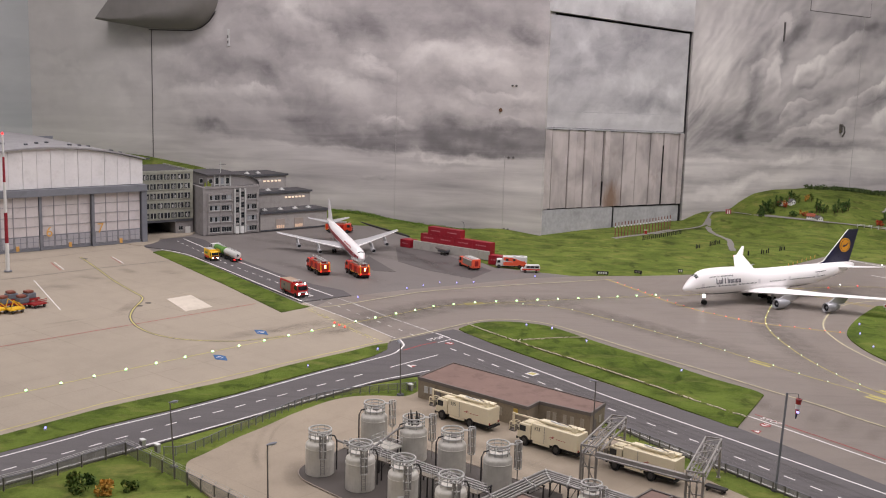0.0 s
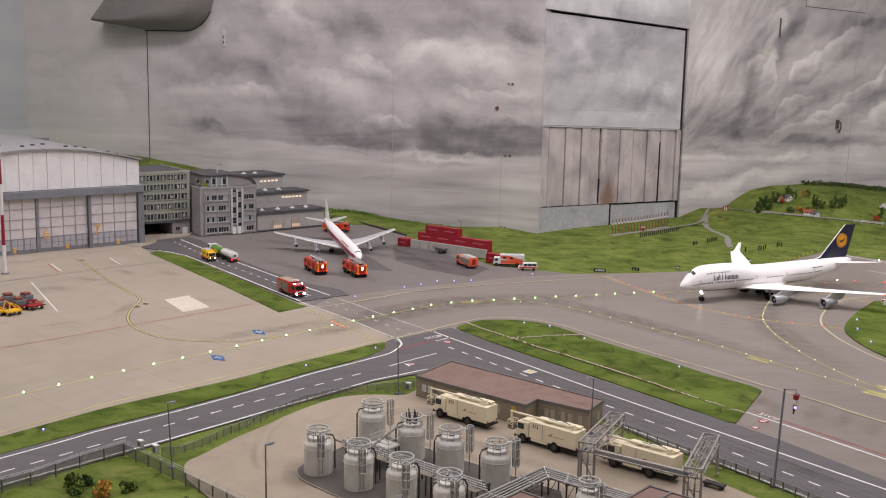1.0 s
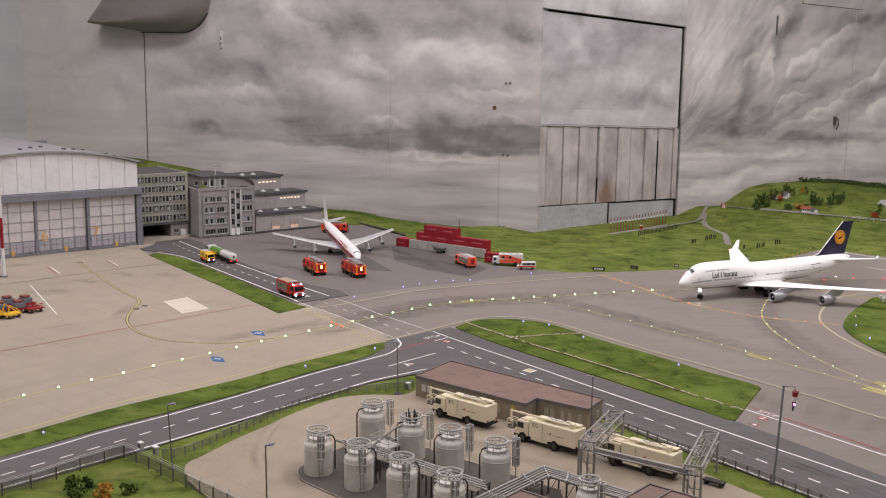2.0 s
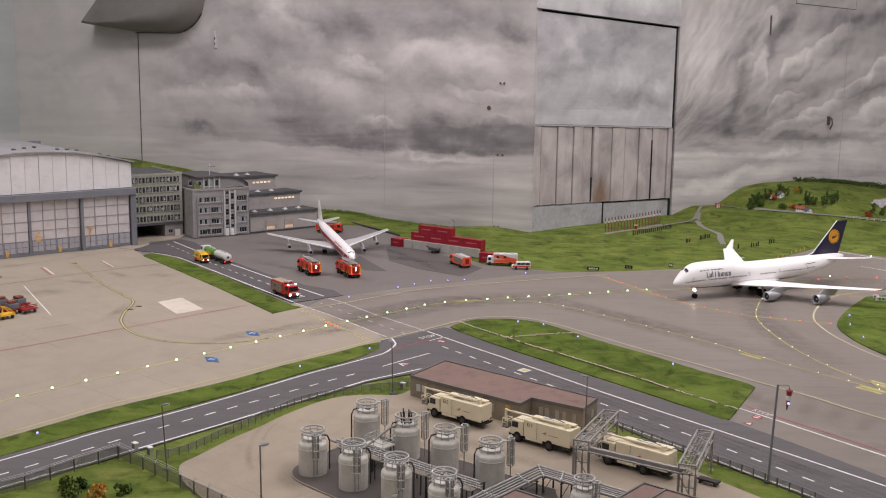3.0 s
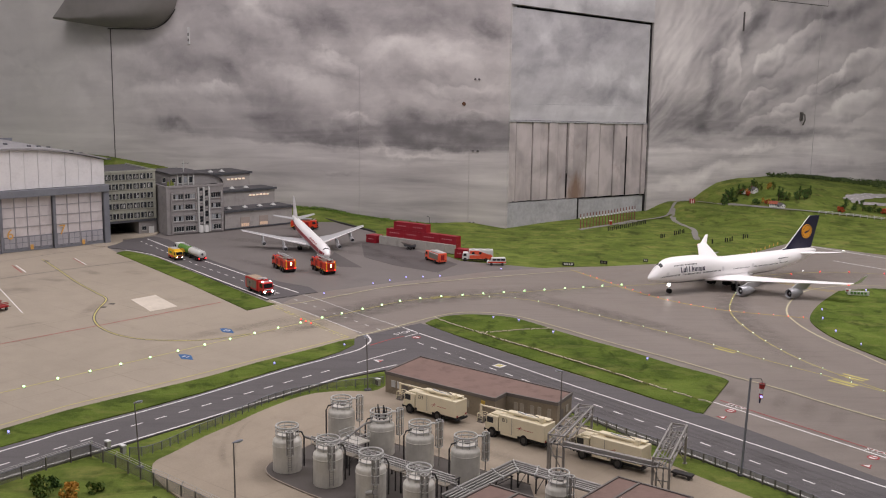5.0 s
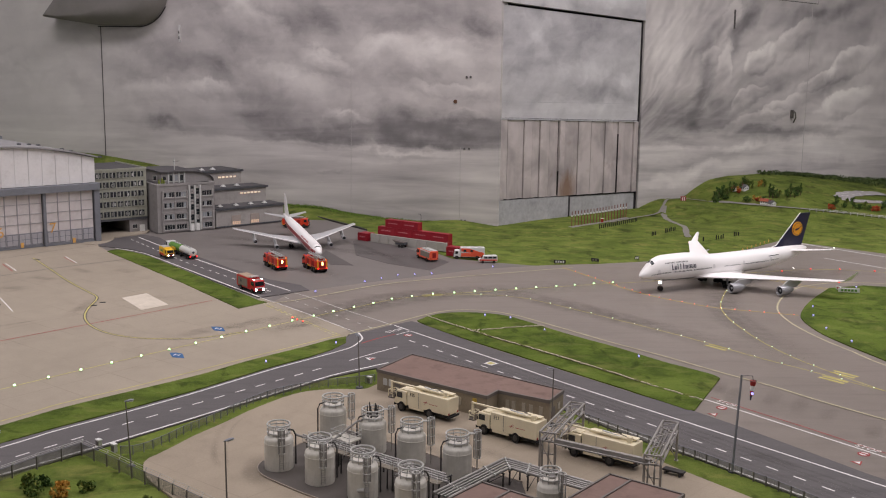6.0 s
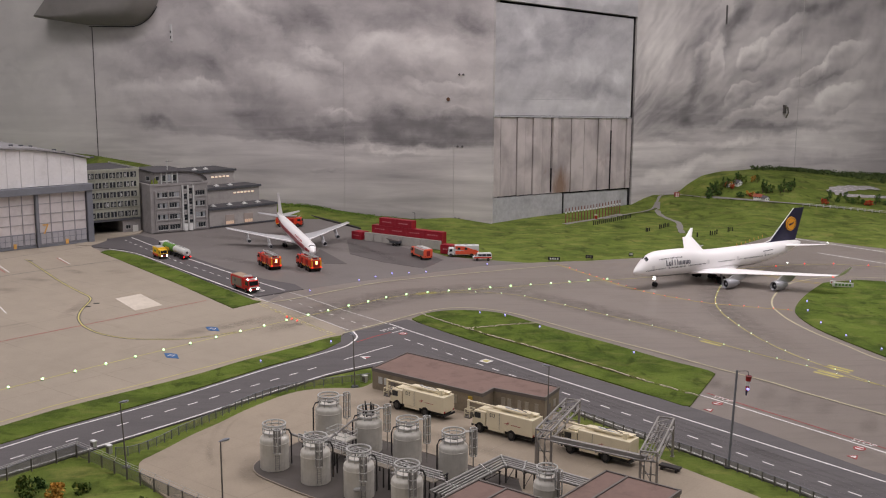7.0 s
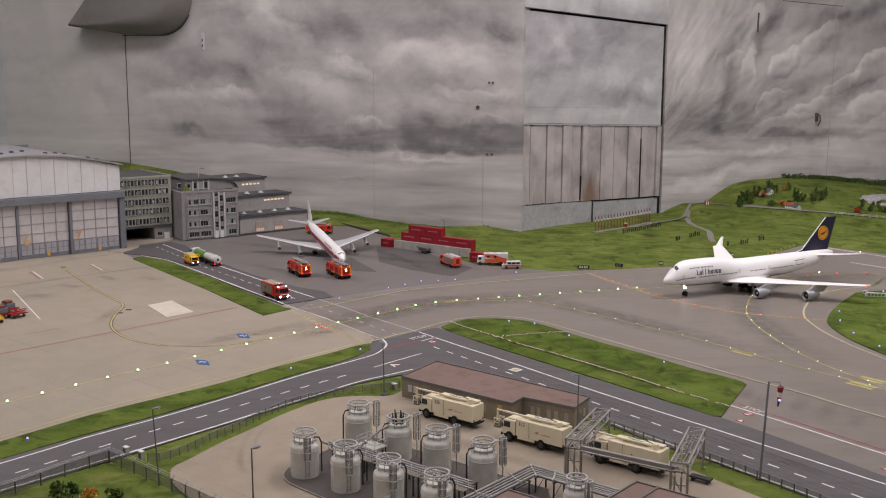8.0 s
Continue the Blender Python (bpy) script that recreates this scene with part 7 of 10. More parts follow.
M_TANK = tank_enamel()
M_GRATING = painted("walkway_grating", (134, 126, 114), 0.7, 0.2, 0.2, 120, dirt=0.5)
M_CAGE = painted("cage_steel", (148, 145, 141), 0.5, 0.3, 0.15, 120, dirt=0.4)
M_PIPE = painted("pipe_grey", (138, 135, 132), 0.4, 0.4, 0.14, 60, dirt=0.5)
M_RAIL = painted("railing_grey", (188, 187, 184), 0.45, 0.2, 0.08, 120)
M_IRON = painted("dark_iron", (66, 64, 64), 0.6, 0.4, 0.15, 120, dirt=0.3)
RP = Vector((0.645, 0.765))
T0 = Vector((-0.225, 1.972))
YZ = 0.0012


def farm(a, c):
    """A place in the tank farm: a along the rows, c across them."""
    return T0 + RD * a + RP * c


ROUND = curve([farm(0.12, -0.060), farm(0.033, -0.053), farm(-0.003, -0.045), farm(-0.030, -0.028), farm(-0.046, -0.004), farm(-0.050, 0.02), farm(-0.055, 0.06)], 4)
plate("basin", list(ROUND) + [farm(-0.062, 0.16), farm(-0.060, 0.215), farm(-0.045, 0.235), farm(0.40, 0.235), farm(0.44, 0.19), farm(0.62, 0.19), farm(0.62, -0.060)],
              0.0030, M_BASIN, "dark grey stained floor of the tank basin", "basin", 0.002)
bm = bmesh.new()
kerb_pts = [farm(0.62, -0.062)] + list(ROUND) + [farm(-0.064, 0.16), farm(-0.062, 0.217), farm(-0.046, 0.237), farm(0.40, 0.237)]
pipe(bm, [(p.x, p.y, 0.0032) for p in kerb_pts], 0.0012, 6)
tagged(part("kerb", bm, painted("basin_kerb", (158, 146, 134), 0.8, 0, 0.12, 60, dirt=0.3)), "low concrete kerb round the tank basin", "kerb", kind="structure")


def cage_ladder(parent, x, y, z0, z1, r=0.0062, face=0.0):
    """A ladder with safety hoops; face is the turn of its open back."""
    lad = part("ladder", bmesh_ladder(x, y, z0, z1, face), M_CAGE, parent, "caged steel ladder")
    for i in range(4):
        z = z0 + (z1 - z0) * (0.42 + 0.58 * i / 3)
        part("hoop", ring(bmesh.new(), (x, y, z), r, 0.0010, 14, 5), M_RAIL, lad)
    for k in range(6):
        t = face + math.pi * 2 * k / 6
        px, py = x + r * math.cos(t), y + r * math.sin(t)
        part("cage_bar", tubed((px, py, z0 + (z1 - z0) * 0.42), (px, py, z1), 0.0011, n=5), M_CAGE if k % 2 else M_RAIL, lad)


def bmesh_ladder(x, y, z0, z1, face):
    bm = bmesh.new()
    sx, sy = -math.sin(face) * 0.0035, math.cos(face) * 0.0035
    for s in (-1, 1):
        tube(bm, (x + s * sx, y + s * sy, z0), (x + s * sx, y + s * sy, z1), 0.0007, n=5)
    z = z0 + 0.004
    while z < z1:
        tube(bm, (x - sx, y - sy, z), (x + sx, y + sy, z), 0.0004, n=4)
        z += 0.0045
    return bm


def storage_tank(label, at, ladder_at, free_ladder=False, fittings=False, r=0.0275, h=0.062, top=0.0895, white=False):
    ob = thing("storage_tank", label, "tank", Matrix.Translation((at.x, at.y, 0.003)), "upright storage tanks")
    prof = [(0.0, 1.0), (h * 0.80, 1.0), (h * 0.81, 1.02), (h * 0.83, 1.02), (h * 0.84, 1.0), (h * 0.93, 0.99), (h * 0.97, 0.95), (h, 0.87), (h + 0.005, 0.72), (h + 0.0085, 0.66)]
    bm = bmesh.new()
    n = 32
    rings = [[bm.verts.new((r * v * math.cos(t), r * v * math.sin(t), z)) for t in (2 * math.pi * j / n for j in range(n))] for z, v in prof]
    for a, b in zip(rings, rings[1:]):
        for j in range(n):
            bm.faces.new((a[j], a[(j + 1) % n], b[(j + 1) % n], b[j]))
    bm.faces.new(rings[0]), bm.faces.new(rings[-1])
    part("shell", bm, M_TANK, ob, "pale grey cylinder shell", smooth=35)
    rr = r * 0.78
    for z in (h + 0.0095, (h + top) / 2 + 0.004, top - 0.003):
        part("rail", ring(bmesh.new(), (0, 0, z), rr, 0.0016 if z > top - 0.004 else 0.0012, 28, 6), M_RAIL, ob)
    for k in range(10):
        t = 2 * math.pi * k / 10
        part("rail_post", tubed((rr * math.cos(t), rr * math.sin(t), h + 0.004), (rr * math.cos(t), rr * math.sin(t), top - 0.003), 0.0008, n=6), M_RAIL, ob)
    part("manhole", tubed((0.003, 0.002, h + 0.008), (0.003, 0.002, h + 0.013), 0.006, n=16), M_PIPE, ob, "round manhole cover")
    part("vent_pipe", pipe(bmesh.new(), [(-0.006, 0.006, h + 0.008), (-0.006, 0.006, h + 0.016), (-0.001, 0.006, h + 0.017)], 0.0012, 6), M_IRON, ob)
    lx, ly = ladder_at
    face = math.atan2(ly, lx)
    cage_ladder(ob, lx, ly, 0.0 if free_ladder else 0.006, top + (0.001 if free_ladder else -0.004), 0.0066, face)
    if free_ladder:
        part("catwalk", boxed(0, 1, -0.004, 0.004, top - 0.005, top - 0.0035, m=Matrix.Rotation(face, 4, "Z") @ Matrix.Translation((rr, 0, 0)) @ Matrix.Diagonal((math.hypot(lx, ly) - rr, 1, 1, 1))), M_RAIL, ob)
    # down pipe on the far side from the ladder
    a = face + (3.35 if free_ladder else 1.5)
    ca, sa = math.cos(a), math.sin(a)
    part("down_pipe", pipe(bmesh.new(), [(ca * r * 0.6, sa * r * 0.6, h + 0.012), (ca * r * 1.0, sa * r * 1.0, h + 0.010), (ca * r * 1.16, sa * r * 1.16, h), (ca * r * 1.16, sa * r * 1.16, 0.004)], 0.0016, 7), M_IRON, ob, "dark down pipe")
    if fittings:
        for k in range(6):
            t = k * 1.1
            part("valve", tubed((0.009 * math.cos(t), 0.009 * math.sin(t), h + 0.008), (0.011 * math.cos(t), 0.011 * math.sin(t), top + 0.004 + 0.002 * (k % 3)), 0.0018, 0.0010, n=7), M_IRON, ob, "dark valve on top")
    return ob


for i, (x, y) in enumerate(((-0.225, 1.972), (-0.142, 1.902), (-0.060, 1.833), (0.025, 1.760))):
    tank = storage_tank("pale grey storage tank with ring railing, caged ladder and side nozzle" if i == 2 else "pale grey storage tank with ring railing and caged ladder", Vector((x, y)), (0.0085, -0.0315))
    if i == 2:
        nozzle = part("nozzle", tubed((-0.006, -0.026, 0.020), (0.008, -0.041, 0.0275), 0.0040, n=12), M_RAIL, tank, "slanted grey nozzle")
        part("cover", tubed((0.0075, -0.0405, 0.0272), (0.0087, -0.0418, 0.0279), 0.0056, n=14), M_PIPE, nozzle, "round nozzle cover")
for i, (x, y) in enumerate(((-0.133, 2.144), (-0.049, 2.061), (0.028, 1.991), (0.113, 1.920))):
    storage_tank("pale grey storage tank crowded with dark valves in the basin" if i == 1 else "pale grey storage tank with a free-standing ladder cage beside it", Vector((x, y)), (0.0375, 0.002), True, i == 1)
storage_tank("slim white storage tank beside the pipe bridge", Vector((0.263, 1.739)), (0.018, -0.016), r=0.0225, h=0.062, top=0.089)


riser = thing("riser_pipe", "thick grey pipe rising slantwise from the catwalk to a tank top", "pipe")
part("pipe", pipe(bmesh.new(), [(-0.135, 1.978, 0.044), (-0.128, 1.986, 0.047), (-0.080, 2.046, 0.068), (-0.066, 2.056, 0.0685)], 0.0022, 9), M_PIPE, riser)
part("flange", tubed((-0.112, 2.006, 0.054), (-0.110, 2.0085, 0.0549), 0.0042, n=10), M_RAIL, riser)
part("stand", boxed(-0.1362, -0.1338, 1.9768, 1.9792, 0.003, 0.044), M_IRON, riser)


# pipe racks
def pipe_rack(label, runs, legs, leg_h):
    ob = thing("pipe_rack", label, "pipes")
    for pts, r in runs:
        part("pipe", pipe(bmesh.new(), pts, r, 8), M_PIPE, ob)
        for (a, b) in zip(pts, pts[1:]):
            m = (Vector(a) + Vector(b)) / 2
            d = (Vector(b) - Vector(a)).normalized()
            part("flange", tubed(m - d * 0.0012, m + d * 0.0012, r * 1.55, n=10), M_RAIL, ob)
    for p, d in legs:
        lg = part("trestle", boxed(-0.020, 0.020, -0.0012, 0.0012, leg_h - 0.002, leg_h), M_IRON, ob, "dark trestle")
        lg.matrix_basis = frame_of(p, d)
        for s in (-1, 1):
            part("leg", boxed(s * 0.017 - 0.0012, s * 0.017 + 0.0012, -0.0012, 0.0012, 0.002, leg_h - 0.002), M_IRON, lg)
        part("brace", tubed((-0.017, 0, 0.004), (0.017, 0, leg_h - 0.004), 0.0007, n=5), M_IRON, lg)
    return ob


def at(a, c, z):
    p = farm(a, c)
    return (p.x, p.y, z)


runs = []
for k, (dc, r, z) in enumerate(((0.0, 0.0026, 0.040), (0.009, 0.0020, 0.040), (0.017, 0.0026, 0.040), (0.026, 0.0018, 0.041), (0.034, 0.0022, 0.034))):
    runs.append(([at(-0.03 + 0.012 * k, 0.075 + dc, z), at(0.16, 0.075 + dc, z), at(0.352 - dc, 0.075 + dc, z)], r))
pipe_rack("bundle of grey pipes running between the tank rows", runs, [(farm(a, 0.092), RP) for a in (0.0, 0.085, 0.17, 0.255, 0.33)], 0.038)
runs = []
for k, dc in enumerate((0.0, 0.008, 0.016, 0.024, 0.033)):
    e = 0.006
    runs.append(([at(0.353 + dc, 0.030, 0.035), at(0.353 + dc, 0.12, 0.035), at(0.353 + dc, 0.246 - dc - e, 0.035), at(0.353 + dc + e, 0.246 - dc, 0.035), at(0.46, 0.246 - dc, 0.035), at(0.66, 0.246 - dc, 0.035)], 0.0030 if k in (0, 4) else 0.0020))
pipe_rack("raised grey pipe bridge bending round the basin corner", runs, [(farm(a, 0.226), RP) for a in (0.39, 0.43, 0.475, 0.54, 0.60)] + [(farm(0.372, c), RD) for c in (0.06, 0.12, 0.19)], 0.032)
# walkways and pipes between tanks
runs = []
for a, c0, c1, z in ((0.045, 0.03, 0.075, 0.048), (0.155, 0.03, 0.08, 0.046), (0.265, 0.03, 0.08, 0.045)):
    runs.append(([at(a, c0, z), at(a + 0.003, (c0 + c1) / 2, z), at(a, c1, z), at(a, c1 + 0.001, 0.040)], 0.0020))
pipe_rack("short grey cross pipes between tanks", runs, [(farm(a, 0.05), RD) for a in (0.05, 0.16, 0.26)], 0.044)
walk_ = thing("catwalk", "narrow steel catwalk with handrails behind the front tanks", "catwalk")
for a0, a1 in ((0.02, 0.13), (0.135, 0.245), (0.25, 0.35)):
    p, q = farm(a0, 0.052), farm(a1, 0.052)
    dk = part("deck", boxed(0, (q - p).length, -0.008, 0.008, 0.0445, 0.0460), M_GRATING, walk_, "brownish steel grating")
    dk.matrix_basis = frame_of(p, RD)
    for s in (-1, 1):
        bm = bmesh.new()
        for z in (0.054, 0.0615):
            tube(bm, (0, s * 0.008, z), ((q - p).length, s * 0.008, z), 0.0006, n=5)
        for k in range(5):
            x = (q - p).length * k / 4
            tube(bm, (x, s * 0.008, 0.046), (x, s * 0.008, 0.0615), 0.0006, n=5)
        part("handrail", bm, M_RAIL, dk)
    for k in (0.15, 0.85):
        part("post", boxed((q - p).length * k - 0.001, (q - p).length * k + 0.001, -0.001, 0.001, 0.002, 0.0445), M_IRON, dk)
# loading shelter: glazed box on posts
hut = thing("pump_house", "small pale pump platform with railings between tanks", "platform", frame_of(farm(0.035, 0.105), RD, 0.003))
part("deck", boxed(0, 0.05, 0, 0.035, 0.036, 0.039), M_TANK, hut)
for x in (0.002, 0.048):
    for y in (0.002, 0.033):
        part("post", boxed(x - 0.001, x + 0.001, y - 0.001, y + 0.001, 0, 0.036), M_IRON, hut)
bm = bmesh.new()
for z in (0.047, 0.055):
    pipe(bm, [(0, 0, z), (0.05, 0, z), (0.05, 0.035, z), (0, 0.035, z), (0, 0.0005, z)], 0.0006, 5)
for x, y in ((0, 0), (0.025, 0), (0.05, 0), (0.05, 0.035), (0.025, 0.035), (0, 0.035)):
    tube(bm, (x, y, 0.039), (x, y, 0.055), 0.0006, n=5)
part("railing", bm, M_RAIL, hut)

# lattice gantries over the truck lane
M_GANTRY = painted("gantry_grey", (158, 154, 150), 0.45, 0.3, 0.1, 100, dirt=0.3)


def gantry(label, p, q, width=0.030, z0=0.060, z1=0.077):
    ob = thing("pipe_gantry", label, "gantry", frame_of(p, q - p, YZ), "lattice gantries over the lane")
    L, w = (q - p).length, width / 2
    for y in (-w, w):
        for z in (z0, z1):
            part("chord", boxed(0, L, y - 0.0016, y + 0.0016, z - 0.0016, z + 0.0016), M_GANTRY, ob)
    k = 6
    for i in range(k):
        a, b = L * i / k, L * (i + 1) / k
        for z in (z0, z1):
            s = -1 if i % 2 else 1
            part("lacing", tubed((a, -w * s, z), (b, w * s, z), 0.0010, n=5), M_GANTRY, ob)
        for y in (-w, w):
            part("lacing", tubed((a, y, z0 if i % 2 else z1), (b, y, z1 if i % 2 else z0), 0.0010, n=5), M_GANTRY, ob)
    for x in (0.0, L):
        for z in (z0, z1):
            part("end_bar", boxed(x - 0.0014, x + 0.0014, -w, w, z - 0.0014, z + 0.0014), M_GANTRY, ob)
        for y in (-w, w):
            part("end_bar", boxed(x - 0.0014, x + 0.0014, y - 0.0014, y + 0.0014, z0, z1), M_GANTRY, ob)
    for x, dep in ((0.004, 0.012), (L - 0.004, -0.010)):
        for y in (-w, w):
            part("leg", boxed(x - 0.0022, x + 0.0022, y - 0.0022, y + 0.0022, 0.0, z0), M_GANTRY, ob)
            part("foot", boxed(x - 0.004, x + 0.004, y - 0.004, y + 0.004, 0.0, 0.0015), M_GANTRY, ob)
        part("leg_brace", tubed((x, -w, 0.004), (x, w, z0 * 0.9), 0.0010, n=5), M_GANTRY, ob)
        part("leg_tie", boxed(x - 0.001, x + 0.001, -w, w, z0 * 0.55, z0 * 0.55 + 0.002), M_GANTRY, ob)
    for y in (-0.006, 0.0, 0.006):
        part("pipe", tubed((0.0, y, z0 + 0.004), (L, y, z0 + 0.004), 0.0014, n=6), M_PIPE, ob)
    for k2, y in enumerate((-0.006, 0.006)):
        part("drop_pipe", pipe(bmesh.new(), [(0.004, y, z0 + 0.004), (-0.008, y, z0 + 0.003), (-0.010, y, z0 - 0.006), (-0.010, y, 0.0)], 0.0018, 7), M_PIPE, ob)
    return ob


G1A, G1B = Vector((0.286, 1.953)), Vector((0.372, 2.136))
G2A, G2B = Vector((0.460, 1.832)), Vector((0.538, 2.018))
gantry("grey lattice steel pipe gantry beside the de-icing trucks", G1A, G1B)
gantry("grey lattice steel pipe gantry at the yard's end", G2A, G2B)
beam = thing("pipe_beam", "long grey steel beam with pipes linking both gantries", "beam", frame_of(G1A + Vector((0.006, 0.0)), G2A - G1A, YZ))
BL = (G2A - G1A).length
part("girder", boxed(0.010, BL - 0.010, -0.004, 0.004, 0.060, 0.068, bevel=0.0006), M_GANTRY, beam)
for y in (-0.008, 0.008):
    part("pipe", tubed((0.012, y, 0.0600), (BL - 0.012, y, 0.0600), 0.0018, n=7), M_PIPE, beam)
for x in (0.03, BL / 2, BL - 0.03):
    part("bracket", boxed(x - 0.001, x + 0.001, -0.010, 0.010, 0.0565, 0.0588), M_GANTRY, beam)
# low platform at the end
pl = thing("loading_platform", "dark grey low loading platform beside the gantry", "platform", frame_of((0.512, 1.950), RD, YZ))
part("deck", boxed(0, 0.042, -0.008, 0.008, 0.006, 0.010, bevel=0.001), M_IRON, pl)
for x in (0.006, 0.036):
    for y in (-0.006, 0.006):
        part("foot", boxed(x - 0.002, x + 0.002, y - 0.002, y + 0.002, 0, 0.006), M_IRON, pl)

# two flat-roofed pump buildings at the yard's near end
P1, P2 = Vector((0.148, 1.768)), Vector((0.378, 1.803))
for P, L, lab in ((P1, 0.20, "brown flat-roofed pump building below the pipe bridge"), (P2, 0.142, "brown flat-roofed building at the yard's near corner")):
    ob = flat_building("pump_building", lab, [tuple(P), tuple(P - RP * 0.24), tuple(P - RP * 0.24 + RD * L), tuple(P + RD * L)], 0.052)
    a, b = RD * (L * 0.30) , RD * (L * 0.30) - RP * 0.24
    s = RD * 0.002
    part("roof_bar", slab(bmesh.new(), [a - s, b - s, b + s, a + s], 0.0565, 0.0525), M_EDGE, ob)


# ---------------------------------------------------------------- lights on the ground
M_LENS_G = glowing("green_white_lens", (206, 255, 184), 2.4)
M_LENS_SG = glowing("green_lens", (222, 255, 210), 1.6)
M_LENS_R = glowing("red_lens", (255, 70, 62), 2.2)
M_LENS_B = glowing("blue_lens", (164, 160, 255), 2.4)
M_LENS_W = glowing("white_lens", (255, 252, 248), 5.0)


def lamp_mesh(r, h):
    base = to_mesh("lamp_base", tubed((0, 0, 0), (0, 0, h * 0.4), r * 1.15, r * 0.95, n=12), M_STEEL_D)
    bm = bmesh.new()
    bmesh.ops.create_uvsphere(bm, u_segments=12, v_segments=8, radius=r, matrix=Matrix.Translation((0, 0, h * 0.5 + r * 0.45)))
    return base, to_mesh("lamp_lens", bm, M_LENS_G, 60)


def field_lamps(label, group, spots, r, h, lens_mat, z=Z_TAXI + 0.0004):
    base, lens = lamp_mesh(r, h)
    lens.materials.clear()
    lens.materials.append(lens_mat)
    for p in spots:
        ob = thing("ground_lamp", label, "lamp", Matrix.Translation((p[0], p[1], z)), group)
        part("base", base, M_STEEL_D, ob)
        part("lens", lens, lens_mat, ob)


first, last = Vector((-0.967, 2.430)), Vector((-0.261, 3.209))
spots = [first.lerp(last, k / 12) for k in range(13)] + [(-0.205, 3.266), (-0.144, 3.330), (-0.085, 3.386), (-0.027, 3.449), (0.039, 3.492), (0.110, 3.526), (0.182, 3.547), (0.253, 3.572), (0.325, 3.595), (0.398, 3.621), (0.470, 3.641), (0.544, 3.666), (0.612, 3.688), (0.683, 3.712), (0.755, 3.735)]
field_lamps("bright green-white taxiway centre lamp set in the pavement", "taxiway centre lamps", spots, 0.0033, 0.003, M_LENS_G, Z_APRON + 0.0004)
small = along(curve([(0.272, 3.538), (0.360, 3.515), (0.432, 3.468), (0.546, 3.336), (0.653, 3.202), (0.811, 2.999), (0.962, 2.770), (1.057, 2.643), (1.179, 2.471), (1.384, 2.218)], 6), 0.087)
field_lamps("tiny green lamp along a curved taxiway line", "small taxiway lamps", [p for p, d in small], 0.0014, 0.002, M_LENS_SG)
small = along(curve([(1.149, 3.662), (1.072, 3.479), (1.033, 3.354), (1.017, 3.237), (1.015, 3.135), (1.026, 2.946), (1.063, 2.756), (1.130, 2.577)], 6), 0.095, 0.05)
field_lamps("tiny green lamp along a curved taxiway line", "small taxiway lamps", [p for p, d in small], 0.0014, 0.002, M_LENS_SG)
reds = along(curve([(0.655, 3.95), (0.731, 3.775), (0.786, 3.651), (0.853, 3.524), (0.928, 3.437), (1.016, 3.359), (1.130, 3.306), (1.250, 3.258)], 6), 0.045)
field_lamps("tiny red stop bar lamp in the taxiway", "red stop bar lamps", [p for p, d in reds], 0.0013, 0.002, M_LENS_R)
field_lamps("red stop lamp in the pavement", "red stop lamps", [(-0.323, 3.187), (-0.306, 3.161), (-0.288, 3.138), (1.443, 3.962), (1.570, 4.008), (1.683, 4.008), (1.805, 3.975)], 0.0026, 0.003, M_LENS_R, Z_APRON + 0.0004)
field_lamps("white runway edge lamp", "white runway lamps", [(1.854, 4.494), (1.512, 4.033), (-0.50, 3.62)], 0.0026, 0.003, M_LENS_W)


def edge_lamps(spots, z):
    stem = to_mesh("stem", tubed((0, 0, 0), (0, 0, 0.004), 0.0010, n=8), M_STEEL_D)
    bm = bmesh.new()
    bmesh.ops.create_uvsphere(bm, u_segments=12, v_segments=8, radius=0.0023, matrix=Matrix.Translation((0, 0, 0.0052)))
    lens = to_mesh("lens", bm, M_LENS_B, 60)
    foot = to_mesh("foot", tubed((0, 0, 0), (0, 0, 0.0010), 0.0034, n=12), M_STEEL)
    for x, y in spots:
        ob = thing("edge_lamp", "small blue-white taxiway edge lamp on a short stem", "lamp", Matrix.Translation((x, y, z)), "blue taxiway edge lamps")
        part("foot", foot, M_BLUE, ob)
        part("stem", stem, M_STEEL_D, ob)
        part("lens", lens, M_LENS_B, ob)


edge_lamps([(-0.825, 2.168), (-0.341, 2.696), (-0.173, 2.883), (0.637, 2.756), (0.422, 3.038), (0.261, 3.217), (0.336, 3.183), (1.331, 3.354), (1.286, 3.229), (1.265, 3.070), (1.279, 2.920), (1.603, 3.662), (1.317, 2.777), (1.731, 3.657)], 0.0010)
edge_lamps([(-0.284, 3.558), (-0.125, 3.730), (-0.068, 3.788), (-0.010, 3.848), (0.052, 3.857), (0.114, 3.876), (0.35, 4.02)], Z_TARMAC)

# writing and panels on the pavement
def ground_mark(name, text, size, x, y, dx, dy, z, material, parent, label):
    a = math.degrees(math.atan2(dy, dx))
    return letters(name, text, size, material, parent, pose(x, y, z + 0.0006, 0, 0, a), label)


def stop_disc(x, y, z, parent, a=-45):
    """A red ring with a white bar, painted flat."""
    disc = part("stop_disc", tubed((x, y, z), (x, y, z + 0.0006), 0.0125, n=24), M_REDLINE, parent, "red painted disc with a white bar")
    part("stop_disc_field", tubed((x, y, z + 0.0004), (x, y, z + 0.0009), 0.0088, n=24), M_WHITE, disc)
    part("stop_disc_bar", boxed(-0.0085, 0.0085, -0.0026, 0.0026, 0, 0.0003, m=pose(x, y, z + 0.0010, 0, 0, a)), M_REDLINE, disc)


